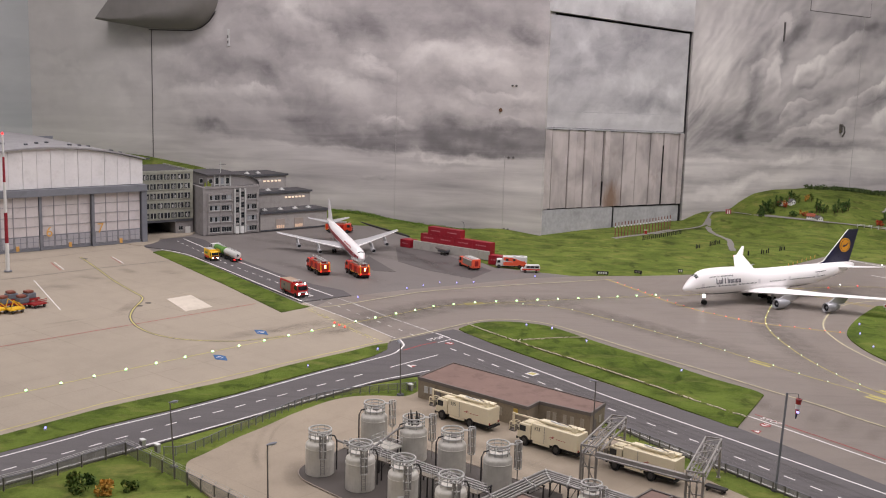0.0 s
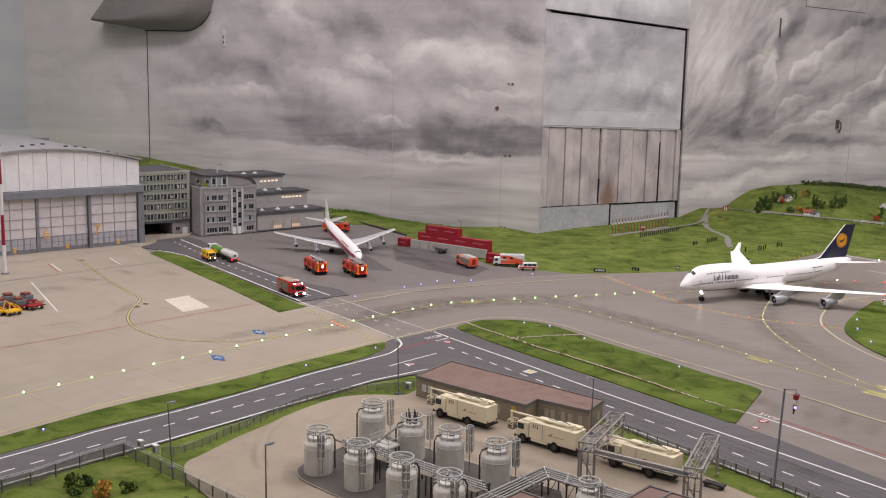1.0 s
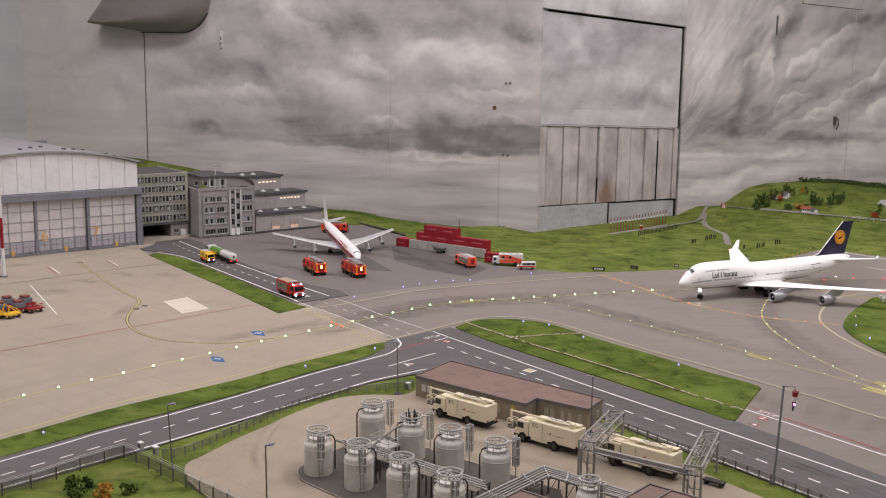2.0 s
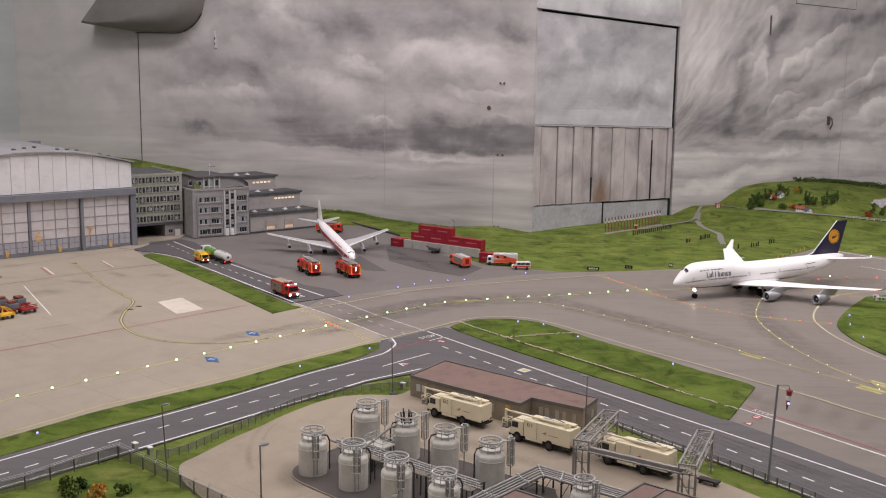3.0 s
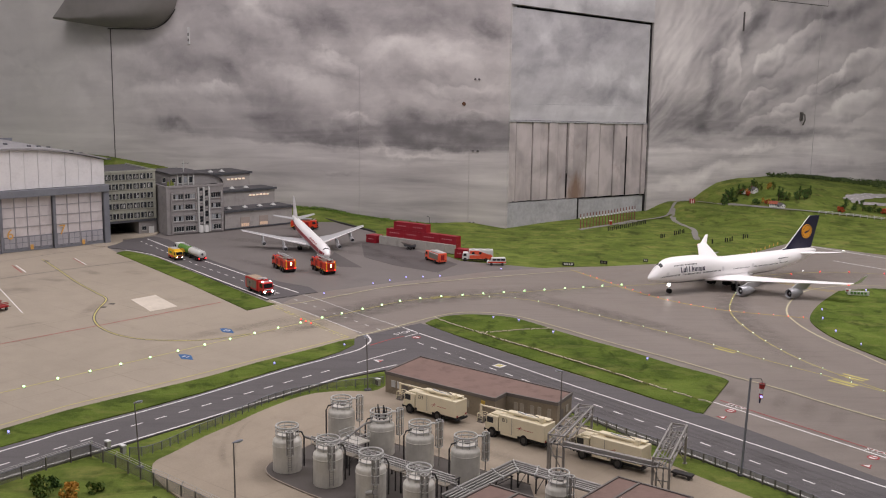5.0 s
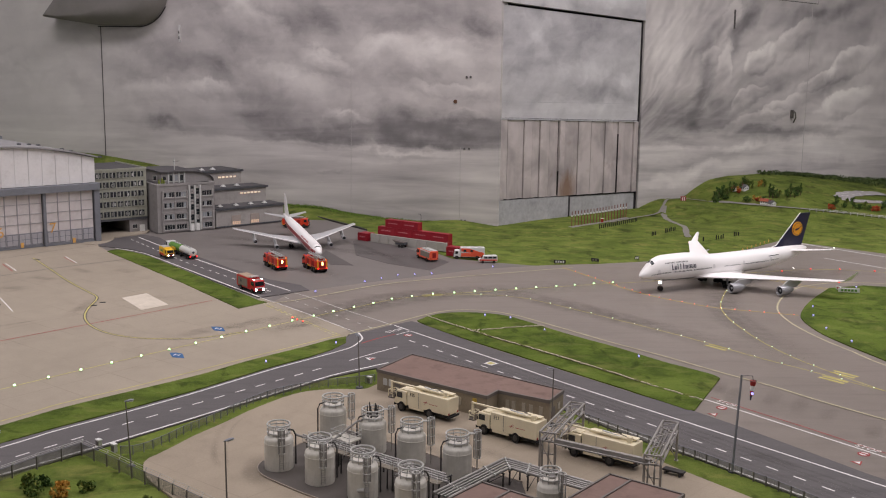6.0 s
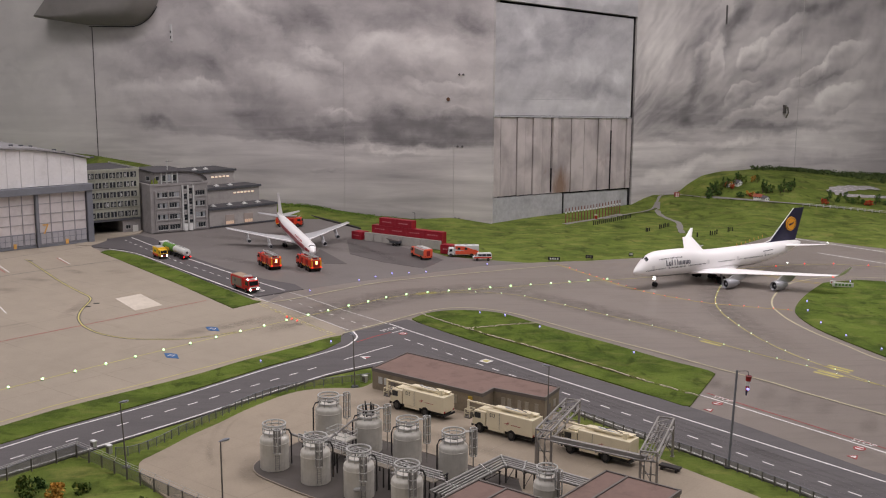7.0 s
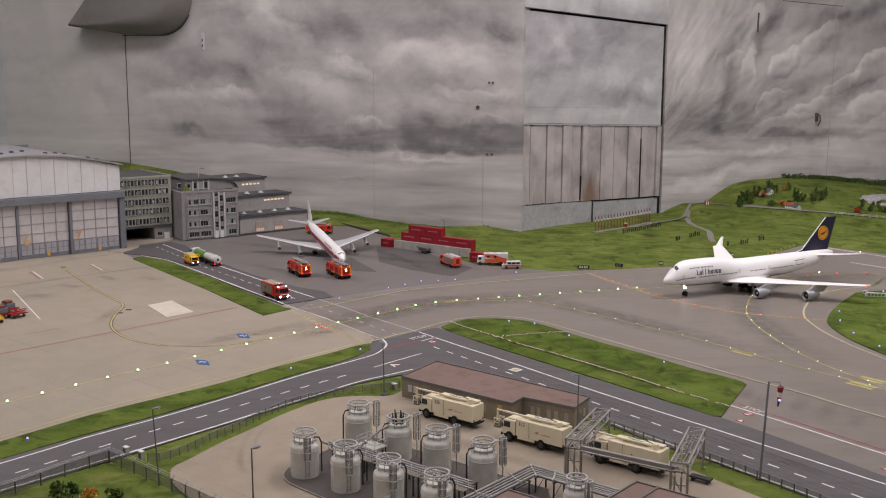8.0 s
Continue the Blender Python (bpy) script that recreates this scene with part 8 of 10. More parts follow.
for x, y in ((0.762, 2.376), (0.967, 2.082)):
    ground_mark("painted_word", "STOP", 0.0225, x, y, 0.60, -0.80, Z_TAXI, M_WHITE, taxiway, "white painted stop word")
    stop_disc(x - 0.022, y - 0.031, Z_TAXI, taxiway)
    for r, m, z in ((0.014, M_REDLINE, 0.0006), (0.008, M_WHITE, 0.0009)):
        part("warning_triangle", tubed((x - 0.054, y - 0.078, Z_TAXI), (x - 0.054, y - 0.078, Z_TAXI + z), r, n=3), m, taxiway)
ground_mark("painted_word", "STOP", 0.026, -0.014, 3.034, 0.73, 0.68, Z_ROAD, M_WHITE, road, "white painted stop word")
line("stop_bar", [(-0.008, 2.991), (0.029, 3.030)], 0.004, Z_ROAD, M_WHITE, road)
stop_disc(0.025, 2.985, Z_ROAD, road, 45)
ground_mark("painted_word", "STOP", 0.026, -0.459, 3.548, -0.70, -0.71, Z_ROAD, M_WHITE, side_road, "white painted stop word")
line("stop_bar", [(-0.497, 3.545), (-0.452, 3.610)], 0.004, Z_ROAD, M_WHITE, side_road)
stop_disc(-0.490, 3.585, Z_ROAD, side_road, 55)
line("boundary_line", [(-0.103, 2.895), (-0.058, 2.951), (-0.011, 2.998)], 0.0045, Z_ROAD, M_REDLINE, road)
part("warning_triangle", tubed((-0.075, 2.741, Z_ROAD), (-0.075, 2.741, Z_ROAD + 0.0006), 0.016, n=3), M_WHITE, road)
part("warning_triangle", tubed((-0.071, 2.737, Z_ROAD), (-0.071, 2.737, Z_ROAD + 0.0009), 0.009, n=3), M_REDLINE, road)
for r, m, z in ((0.019, M_WHITE, 0.0006), (0.012, M_YELLOW, 0.0009)):
    part("priority_diamond", tubed((0.239, 2.699, Z_ROAD), (0.239, 2.699, Z_ROAD + z), r, n=4), m, road, "painted yellow and white diamond" if z < 0.0008 else "")
for c, word in (((-0.584, 2.769), "F1"), ((-0.524, 3.052), "F2")):
    pn = part("stand_panel", slab(bmesh.new(), [(c[0] - 0.024, c[1] + 0.026), (c[0] - 0.006, c[1] + 0.028), (c[0] + 0.012, c[1] + 0.016), (c[0] + 0.026, c[1] - 0.026), (c[0] - 0.008, c[1] - 0.016)], Z_APRON + 0.0006, Z_APRON - 0.001), M_BLUE, apron, "blue painted stand panel")
    ground_mark("stand_mark", word, 0.022, c[0] + 0.001, c[1] + 0.001, 0.95, -0.26, Z_APRON + 0.0004, M_WHITE, apron, "white stand letters")
for x, y in ((0.108, 3.526), (0.883, 2.874), (1.087, 2.567), (1.133, 2.614)):
    d = Vector((1, 0.33)) if x < 0.2 else Vector((0.6, -0.8))
    d.normalize()
    for s in (-1, 1):
        o = Vector((-d.y, d.x)) * 0.009 * s
        line("hold_panel", [Vector((x, y)) - d * 0.035 + o, Vector((x, y)) + d * 0.035 + o], 0.010, Z_TAXI, M_YELLOW, taxiway)
# dashed crossing of the apron edge
for p, d in along([(-0.417, 3.344), (-0.327, 3.217), (-0.243, 3.091), (-0.166, 2.988)], 0.017):
    line("edge_dash", [p, p + d * 0.009], 0.0026, Z_APRON, M_YELLOW, apron)
# tar seams and drains
for run, w, m in (([(-1.60, 3.62), (-1.404, 3.813), (-1.289, 3.934), (-1.195, 4.019), (-1.055, 4.140)], 0.0042, M_PATCH), ([(-1.70, 3.95), (-1.522, 4.142), (-1.405, 4.295), (-1.265, 4.432)], 0.0030, M_PATCH),
                  ):
    line("tar_seam", run, w, Z_APRON, m, apron)


def smear_material(name, rgb, strength, scale=30.0):
    """Rubber and oil rubbed into the pavement: it thins out to its edges and breaks up."""
    n = Nodes(name)
    at = n.add("ShaderNodeAttribute")
    at.attribute_name = "rubbed"
    broken = n.ramp(n.noise(n.position((1, 1, 1)), scale, 5, 0.65), (0.30, grey(0)), (0.72, grey(1)))
    fac = n.math("MULTIPLY", n.math("MULTIPLY", at.outputs["Fac"], broken), strength)
    mat = n.done(srgb(*rgb), 0.7, 0, 0.2)
    n.link(fac, n.bsdf.inputs["Alpha"])
    return mat


def smear(name, pts, width, z, material, parent, label=""):
    """A rubbed mark along a run, strongest in its middle."""
    pts = [Vector((q[0], q[1])) for q in pts]
    cols = (-1.0, -0.55, 0.0, 0.55, 1.0)
    full = (0.0, 0.7, 1.0, 0.7, 0.0)
    verts, faces, worth = [], [], []
    for i, p in enumerate(pts):
        d = (pts[min(i + 1, len(pts) - 1)] - pts[max(i - 1, 0)]).normalized()
        s = Vector((-d.y, d.x)) * width / 2
        end = min(1.0, 3.0 * min(i, len(pts) - 1 - i) / max(1, len(pts) - 1))
        for c, f in zip(cols, full):
            verts.append((*(p + s * c), z + 0.0003))
            worth.append(f * end)
    for i in range(len(pts) - 1):
        for j in range(4):
            k = i * 5 + j
            faces.append((k, k + 1, k + 6, k + 5))
    me = bpy.data.meshes.new(name)
    me.from_pydata(verts, [], faces)
    me.attributes.new("rubbed", "FLOAT", "POINT").data.foreach_set("value", worth)
    me.materials.append(material)
    return part(name, me, material, parent, label)


M_RUB = smear_material("rubber_marks", (62, 56, 52), 0.34)
M_STREAK = smear_material("water_streaks", (66, 60, 54), 0.28, 5.0)
M_SOOT = smear_material("oil_stains", (66, 60, 54), 0.30, 18.0)
for off in (-0.030, 0.034):
    run = curve([(-0.45, 3.01), (-0.320, 3.147), (-0.144, 3.330), (-0.027, 3.449), (0.110, 3.526), (0.398, 3.621), (0.755, 3.735)], 6)
    smear("tyre_mark", [p + Vector((-off * 0.5, off)) for p in run], 0.13, Z_APRON, M_RUB, taxiway, "dark rubber marks along the centre line")
smear("tyre_mark", curve([(0.25, 3.57), (0.40, 3.53), (0.52, 3.40), (0.68, 3.20), (0.85, 2.98), (1.05, 2.70)], 6), 0.16, Z_TAXI, M_RUB, taxiway)
smear("tyre_mark", curve([(0.75, 3.74), (1.0, 3.83), (1.29, 3.93), (1.55, 3.98), (1.80, 3.93)], 6), 0.18, Z_TAXI, M_RUB, taxiway)
smear("tyre_mark", curve([(1.30, 3.86), (1.16, 3.70), (1.06, 3.44), (1.03, 3.20), (1.05, 2.95), (1.10, 2.7)], 6), 0.15, Z_TAXI, M_RUB, taxiway)
for a, b in (((0.823, 2.497), (0.724, 2.293)), ((0.923, 2.496), (0.832, 2.324)), ((0.970, 2.441), (0.872, 2.260)), ((1.001, 2.354), (0.937, 2.244)), ((0.80, 2.55), (0.76, 2.45)), ((1.06, 2.27), (1.00, 2.13))):
    smear("water_stain", [Vector(a).lerp(Vector(b), k / 8) for k in range(9)], 0.045, Z_TAXI, M_STREAK, taxiway)
for x, y, dx, dy, w in ((-1.251, 3.767, 0.06, -0.03, 0.06), (-1.162, 3.906, 0.05, -0.05, 0.05), (-1.001, 3.906, 0.05, -0.03, 0.07), (-1.315, 3.585, 0.08, 0.0, 0.10), (-1.110, 3.115, 0.06, 0.05, 0.02), (-0.50, 3.08, 0.16, 0.13, 0.08), (-0.30, 3.10, 0.06, 0.05, 0.06), (-0.99, 3.32, 0.01, 0.14, 0.05)):
    smear("oil_stain", [(x + dx * k / 5, y + dy * k / 5) for k in range(-5, 6)], w, Z_APRON, M_SOOT, apron)
for run, w in (([(-0.345, 2.292), (-0.370, 2.215), (-0.370, 2.110), (-0.359, 2.031), (-0.338, 1.973)], 0.016), ([(-0.325, 2.292), (-0.347, 2.215), (-0.347, 2.110), (-0.336, 2.031), (-0.318, 1.973)], 0.008), ([(-0.20, 2.30), (-0.05, 2.36), (0.10, 2.34)], 0.05), ([(0.26, 2.12), (0.36, 2.02), (0.46, 1.90)], 0.06), ([(-0.26, 2.05), (-0.27, 1.95), (-0.22, 1.86)], 0.05)):
    smear("tyre_mark", curve(run, 5), w * 1.1, 0.0012, M_STREAK, yard, "dark curved tyre marks")
for run, w in (([farm(-0.05, 0.255), farm(0.10, 0.262), farm(0.25, 0.262), farm(0.36, 0.258)], 0.045), ([farm(0.02, 0.33), farm(0.18, 0.33), farm(0.36, 0.32)], 0.055)):
    smear("oil_stain", curve(run, 5), w, 0.0013, M_SOOT, yard, "dark grime round the tank basin")
for run, w in (([(-0.55, 4.55), (-0.2, 4.35), (0.1, 4.20)], 0.09), ([(-0.75, 4.25), (-0.45, 4.0), (-0.2, 3.85)], 0.07), ([(-0.35, 4.75), (-0.15, 4.45), (0.05, 4.0)], 0.05), ([(-0.9, 4.75), (-0.6, 4.6), (-0.4, 4.55)], 0.10)):
    smear("oil_stain", curve(run, 5), w, Z_TARMAC + 0.0006, M_SOOT, tarmac)
for x, y in ((-0.945, 3.390), (-0.960, 3.345), (-1.392, 4.121)):
    part("drain_cover", boxed(x - 0.009, x + 0.009, y - 0.006, y + 0.006, Z_APRON, Z_APRON + 0.0007, m=None), M_IRON, apron, "dark drain cover")
for off in (0.014, 0.030, 0.052, -0.016, -0.034):
    run = [Vector(p) + Vector((0.80, 0.60)) * off for p in ((0.060, 2.885), (0.209, 2.683), (0.543, 2.231), (0.797, 1.871), (1.10, 1.45))]
    smear("tyre_mark", curve(run, 5), 0.012, Z_ROAD, M_STREAK, road, "dark tyre wear along the lane")
smear("worn_patch", [Vector((0.690, 2.090)).lerp(Vector((0.785, 1.965)), k / 8) for k in range(9)], 0.035, Z_ROAD, M_RUB, road)


# ---------------------------------------------------------------- posts, signs, fences
M_POLE = painted("pole_grey", (112, 107, 104), 0.6, 0.2, 0.1, 80)


def lamp_post(label, x, y, h, lean, arm=(0.022, 0.004), z=0.0):
    ob = thing("street_lamp", label, "lamp post", Matrix.Translation((x, y, z)), "street lamps")
    part("pole", tubed((0, 0, 0), (lean[0], lean[1], h), 0.0017, 0.0011, n=10), M_POLE, ob, "slim grey pole")
    part("foot", tubed((0, 0, 0), (0, 0, 0.0035), 0.010, 0.008, n=16), M_STEEL_D, ob)
    a = Vector((arm[0], arm[1], 0)).normalized()
    c = Vector((lean[0], lean[1], h))
    bm = bmesh.new()
    bmesh.ops.create_uvsphere(bm, u_segments=16, v_segments=10, radius=1.0)
    for v in bm.verts:
        wide = 0.62 + 0.38 * min(1.0, (v.co.x + 1) / 1.1)
        v.co = Vector((0.0068 + v.co.x * 0.0100, v.co.y * 0.0046 * wide, 0.0008 + v.co.z * (0.0026 if v.co.z > 0 else 0.0012) * wide))
    hd = part("lamp_head", bm, M_STEEL, ob, "drop-shaped grey lamp head", smooth=60)
    hd.matrix_basis = Matrix.Translation(c) @ Matrix.Rotation(math.atan2(a.y, a.x), 4, "Z") @ pose(0, 0, 0, 0, -12, 0)
    part("diffuser", boxed(0.004, 0.0145, -0.0030, 0.0030, -0.0012, 0.0002), M_WHITEP, hd, "pale diffuser")
    return ob


lamp_post("slim dark street lamp beside the service road", -0.511, 1.994, 0.130, (-0.006, 0.0), (0.022, 0.002), -0.005)
lamp_post("slim dark street lamp at the road junction", -0.093, 2.497, 0.128, (-0.003, 0.0), (-0.01, 0.02), -0.004)
lamp_post("slim dark street lamp standing in the yard", -0.288, 1.750, 0.134, (-0.001, 0.0), (0.022, 0.006), 0.0012)
lamp_post("slim dark street lamp beside the storage building", 0.331, 2.214, 0.126, (0.001, 0.0), (-0.018, -0.004), 0.0012)
# windsock
ws = thing("windsock", "red and white windsock hanging from a tall grey mast", "windsock", Matrix.Translation((0.647, 1.958, -0.004)))
part("mast", tubed((0, 0, 0), (0.007, 0, 0.196), 0.0026, 0.0021, n=10), M_STEEL, ws, "tall grey mast")
part("foot", tubed((0, 0, 0), (0, 0, 0.004), 0.008, n=12), M_STEEL_D, ws)
part("arm", pipe(bmesh.new(), [(0.007, 0, 0.194), (0.020, 0, 0.1945), (0.028, 0, 0.194)], 0.0004, 6), M_STEEL_D, ws)
for i, m in enumerate((M_FIREDK, M_WHITEP, M_FIREDK, M_NAVY)):
    part("cloth_band", tubed((0.0300 - 0.0008 * i, 0, 0.184 - i * 0.0095), (0.0292 - 0.0008 * i, 0, 0.1745 - i * 0.0095), 0.0060 - i * 0.0012, 0.0048 - i * 0.0012, n=12), m, ws, "striped cloth band")
part("hoop", ring(bmesh.new(), (0.0300, 0, 0.184), 0.0062, 0.0005, 16, 5), M_STEEL_D, ws)
part("line", tubed((0.028, 0, 0.194), (0.0300, 0, 0.184), 0.0006, n=5), M_STEEL_D, ws)
part("lamp", tubed((0.0280, -0.003, 0.160), (0.0280, -0.006, 0.160), 0.0022, n=10), M_LENS_B, ws, "small bright lamp")
# striped mast
mast = thing("striped_mast", "tall red and white striped mast with a red lamp", "mast", Matrix.Translation((-1.571, 3.825, 0.0)))
for i in range(5):
    z0, z1 = (0.0, 0.105, 0.215, 0.325, 0.415)[i], (0.105, 0.215, 0.325, 0.415, 0.495)[i]
    part("segment", tubed((-0.0002 * i, 0, z0), (-0.0002 * i, 0, z1), 0.0075 - i * 0.0009, 0.0066 - i * 0.0009, n=12), M_CHEAT if i % 2 else M_WHITEP, mast, "red segment" if i % 2 else "white segment")
part("red_lamp", tubed((-0.001, 0, 0.495), (-0.001, 0, 0.503), 0.004, 0.002, n=10), M_LAMPR, mast, "red obstruction lamp")
part("foot", tubed((0, 0, 0), (0, 0, 0.004), 0.014, n=14), M_STEEL, mast)


def sign(x, y, w, h, face, material, bars, bar_mat, label, z=-0.004):
    ob = thing("taxiway_sign", label, "sign", Matrix.Translation((x, y, z)) @ Matrix.Rotation(radians(face), 4, "Z"), "taxiway signs")
    part("board", boxed(-w / 2, w / 2, -0.003, 0.003, 0.004, 0.004 + h, bevel=0.0008), material, ob)
    for s in (-1, 1):
        part("leg", boxed(s * w * 0.35 - 0.001, s * w * 0.35 + 0.001, -0.001, 0.001, 0, 0.004), M_STEEL_D, ob)
    for i in range(bars):
        a = -w * 0.4 + w * 0.8 * (i + 0.15) / bars
        part("letter_bar", boxed(a, a + w * 0.55 / bars, -0.0036, -0.0028, 0.004 + h * 0.25, 0.004 + h * 0.78), bar_mat, ob)


sign(0.618, 4.104, 0.046, 0.013, -8, M_BLACK, 4, M_WHITEP, "low black taxiway sign with pale characters in the grass")
sign(0.764, 4.150, 0.030, 0.012, -30, M_BLACK, 2, M_EDGE, "low dark taxiway sign seen edge-on in the grass")
sign(0.940, 4.200, 0.018, 0.012, -12, M_BLACK, 2, M_WHITEP, "low lit taxiway sign in the grass")
sign(1.059, 4.205, 0.014, 0.010, -12, M_YELV, 1, M_BLACK, "tiny yellow taxiway sign in the grass")
sign(1.540, 3.575, 0.070, 0.014, -12, M_WHITEP, 5, M_GREENV, "low pale taxiway sign on the grass island", 0.0010)
sign(1.52, 3.615, 0.016, 0.012, -40, M_WHITEP, 1, M_FIREDK, "small pale taxiway sign on the grass island", 0.0022)


def wire_net(a, b, z0, z1, mesh=0.0019, wire=0.0006):
    """A welded wire panel between two posts, one connected net."""
    d = (b - a)
    nx, nz = max(2, int(d.length / mesh)), max(2, int((z1 - z0) / mesh))
    us = [v for i in range(nx + 1) for v in (i / nx - wire / d.length / 2, i / nx + wire / d.length / 2)]
    ws = [v for k in range(nz + 1) for v in (z0 + (z1 - z0) * k / nz - wire / 2, z0 + (z1 - z0) * k / nz + wire / 2)]
    me = bpy.data.meshes.new("wire_panel")
    verts = [(a.x + d.x * u, a.y + d.y * u, w) for u in us for w in ws]
    m = len(ws)
    faces = [(i * m + k, (i + 1) * m + k, (i + 1) * m + k + 1, i * m + k + 1) for i in range(len(us) - 1) for k in range(m - 1) if i % 2 == 0 or k % 2 == 0]
    me.from_pydata(verts, [], faces)
    me.materials.append(M_PIPE)
    return me


def fence(label, pts, step, h, arms=False, r=0.0013, post_mat=None):
    """A wire fence: posts with wire panels between them."""
    ob = thing("wire_fence", label, "fence")
    spots = [p for p, d in along(pts, step)]
    end = Vector((pts[-1][0], pts[-1][1]))
    if (spots[-1] - end).length > step * 0.3:
        spots.append(end)
    for p in spots:
        post = part("post", boxed(p.x - r, p.x + r, p.y - r, p.y + r, -0.008, h), post_mat or M_POLE, ob)
        if arms:
            part("arm", tubed((p.x, p.y, h - 0.001), (p.x + 0.003, p.y + 0.004, h + 0.005), 0.0008, n=5), M_RAIL, post, "pale outward wire arm")
    for a, b in zip(spots, spots[1:]):
        part("top_wire", tubed((a.x, a.y, h - 0.001), (b.x, b.y, h - 0.001), 0.0007, n=5), M_STEEL, ob)
        if arms:
            for k in (0.5, 1.0):
                o = Vector((0.003, 0.004, 0.006)) * k
                part("barbed_wire", tubed((a.x + o.x, a.y + o.y, h - 0.001 + o.z), (b.x + o.x, b.y + o.y, h - 0.001 + o.z), 0.0004, n=4), M_RAIL, ob)
        part("wire_panel", wire_net(a, b, 0.0005, h - 0.0016, wire=0.00075 if arms else 0.0006), M_PIPE if arms else M_RAIL, ob)
    return ob


fence("grey wire fence with posts around the front meadow", [(-0.973, 1.660), (-0.743, 1.890), (-0.682, 1.979), (-0.622, 2.052)], 0.0537, 0.0228, True)
fence("grey wire fence with pale wire arms between meadow and yard", [(-0.620, 2.048), (-0.612, 2.040), (-0.549, 1.984), (-0.484, 1.921), (-0.416, 1.858), (-0.25, 1.70)], 0.0430, 0.0228, True)
fence("low grey wire fence along the yard's grass edge", curve([(-0.545, 2.050), (-0.512, 2.058), (-0.473, 2.114), (-0.442, 2.176), (-0.397, 2.248), (-0.328, 2.375), (-0.27, 2.443), (-0.20, 2.49), (-0.11, 2.525), (-0.055, 2.545)], 4), 0.0235, 0.0165, False, 0.0009, M_STEEL)
fence("low grey wire fence beside the road verge", [(0.40, 2.265), (0.50, 2.13), (0.60, 2.015), (0.70, 1.872), (0.853, 1.629)], 0.028, 0.017, False, 0.0010)
# two street cabinets
for x, y, lab in ((-0.600, 2.095, "small pale street cabinet beside the fence"), (-0.563, 2.070, "pale grey street cabinet beside the fence"), (-0.070, 2.535, "slim grey street cabinet at the junction")):
    cb = thing("street_cabinet", lab, "cabinet", Matrix.Translation((x, y, -0.004)) @ Matrix.Rotation(radians(-45), 4, "Z"))
    part("case", boxed(-0.006, 0.006, -0.004, 0.004, 0, 0.016, bevel=0.0008), M_RAIL, cb)
    part("cap", boxed(-0.0068, 0.0068, -0.0048, 0.0048, 0.016, 0.018, bevel=0.0006), M_WHITEP, cb)
    part("door", boxed(-0.005, 0.005, -0.0046, -0.0040, 0.002, 0.014), M_EDGE, cb)


# ---------------------------------------------------------------- containers and barrier
CD = Vector((0.314, -0.235)).normalized()
C0 = Vector((-0.128, 4.595))
bar = thing("barrier_wall", "pale grey concrete barrier wall below the red containers", "barrier", frame_of(C0, CD, -0.003))
BLEN = 0.395
for i in range(8):
    part("block", boxed(i * BLEN / 8 + 0.0006, (i + 1) * BLEN / 8 - 0.0006, -0.006, 0.006, 0, 0.036, bevel=0.001), painted("barrier_concrete", (170, 166, 160), 0.8, 0, 0.08, 40, dirt=0.3) if i == 0 else bpy.data.materials["barrier_concrete"], bar)
M_CONT = painted("container_red", (150, 28, 44), 0.45, 0, 0.08, 40, 0.4, dirt=0.2)
M_CONT_T = painted("container_mark", (196, 130, 136), 0.6, 0, 0.1, 60)


def container(x0, length, y0, z0, h=0.034, w=0.030, label="dark red shipping container stacked behind the barrier", at=None):
    ob = thing("shipping_container", label, "container", at or frame_of(C0 + CD * x0 + Vector((-CD.y, CD.x)) * y0, CD, z0), "red shipping containers")
    n = int(length / 0.006)
    bm = bmesh.new()
    prev = None
    for i in range(n * 2 + 1):
        x = length * i / (n * 2)
        y = -w / 2 - (0.0007 if i % 2 else 0.0)
        pr = (bm.verts.new((x, y, 0.002)), bm.verts.new((x, y, h - 0.002)))
        if prev:
            bm.faces.new((prev[0], pr[0], pr[1], prev[1]))
        prev = pr
    part("side_sheet", bm, M_CONT, ob)
    part("body", boxed(0.0005, length - 0.0005, -w / 2 + 0.0004, w / 2, 0, h), M_CONT, ob)
    for x in (0, length):
        for y in (-w / 2, w / 2):
            part("corner_post", boxed(x - 0.001, x + 0.001, y - 0.0012, y + 0.0012, 0, h), M_CONT, ob)
    part("top_rail", boxed(0, length, -w / 2 - 0.0012, -w / 2 + 0.0008, h - 0.002, h + 0.0004), M_CONT, ob)
    for i in range(5):
        part("letter_bar", boxed(length * (0.2 + 0.12 * i), length * (0.27 + 0.12 * i), -w / 2 - 0.0012, -w / 2 - 0.0006, h * 0.48, h * 0.60), M_CONT_T, ob)
    return ob


for x0, l in ((0.030, 0.088), (0.121, 0.088), (0.212, 0.088), (0.303, 0.090)):
    container(x0, l, 0.025, -0.003, 0.036)
    container(x0, l, 0.025, 0.0335, 0.033)
for x0, l in ((0.070, 0.083), (0.156, 0.083)):
    container(x0, l, 0.025, 0.067, 0.033)
container(0, 0.055, 0, 0, 0.034, 0.045, "dark red site container beside the barrier's far end", frame_of((-0.172, 4.650), (0.75, -0.66), -0.003))
container(0, 0.055, 0, 0, 0.036, 0.040, "dark red site container behind the ambulance truck", frame_of((0.192, 4.290), (0.9, -0.43), -0.003))
tr = thing("trailer", "small dark two-wheeled trailer before the barrier", "trailer", frame_of((0.005, 4.455), CD, -0.003))
part("bed", boxed(-0.028, 0.020, -0.012, 0.012, 0.012, 0.022, bevel=0.002), M_STEEL_D, tr)
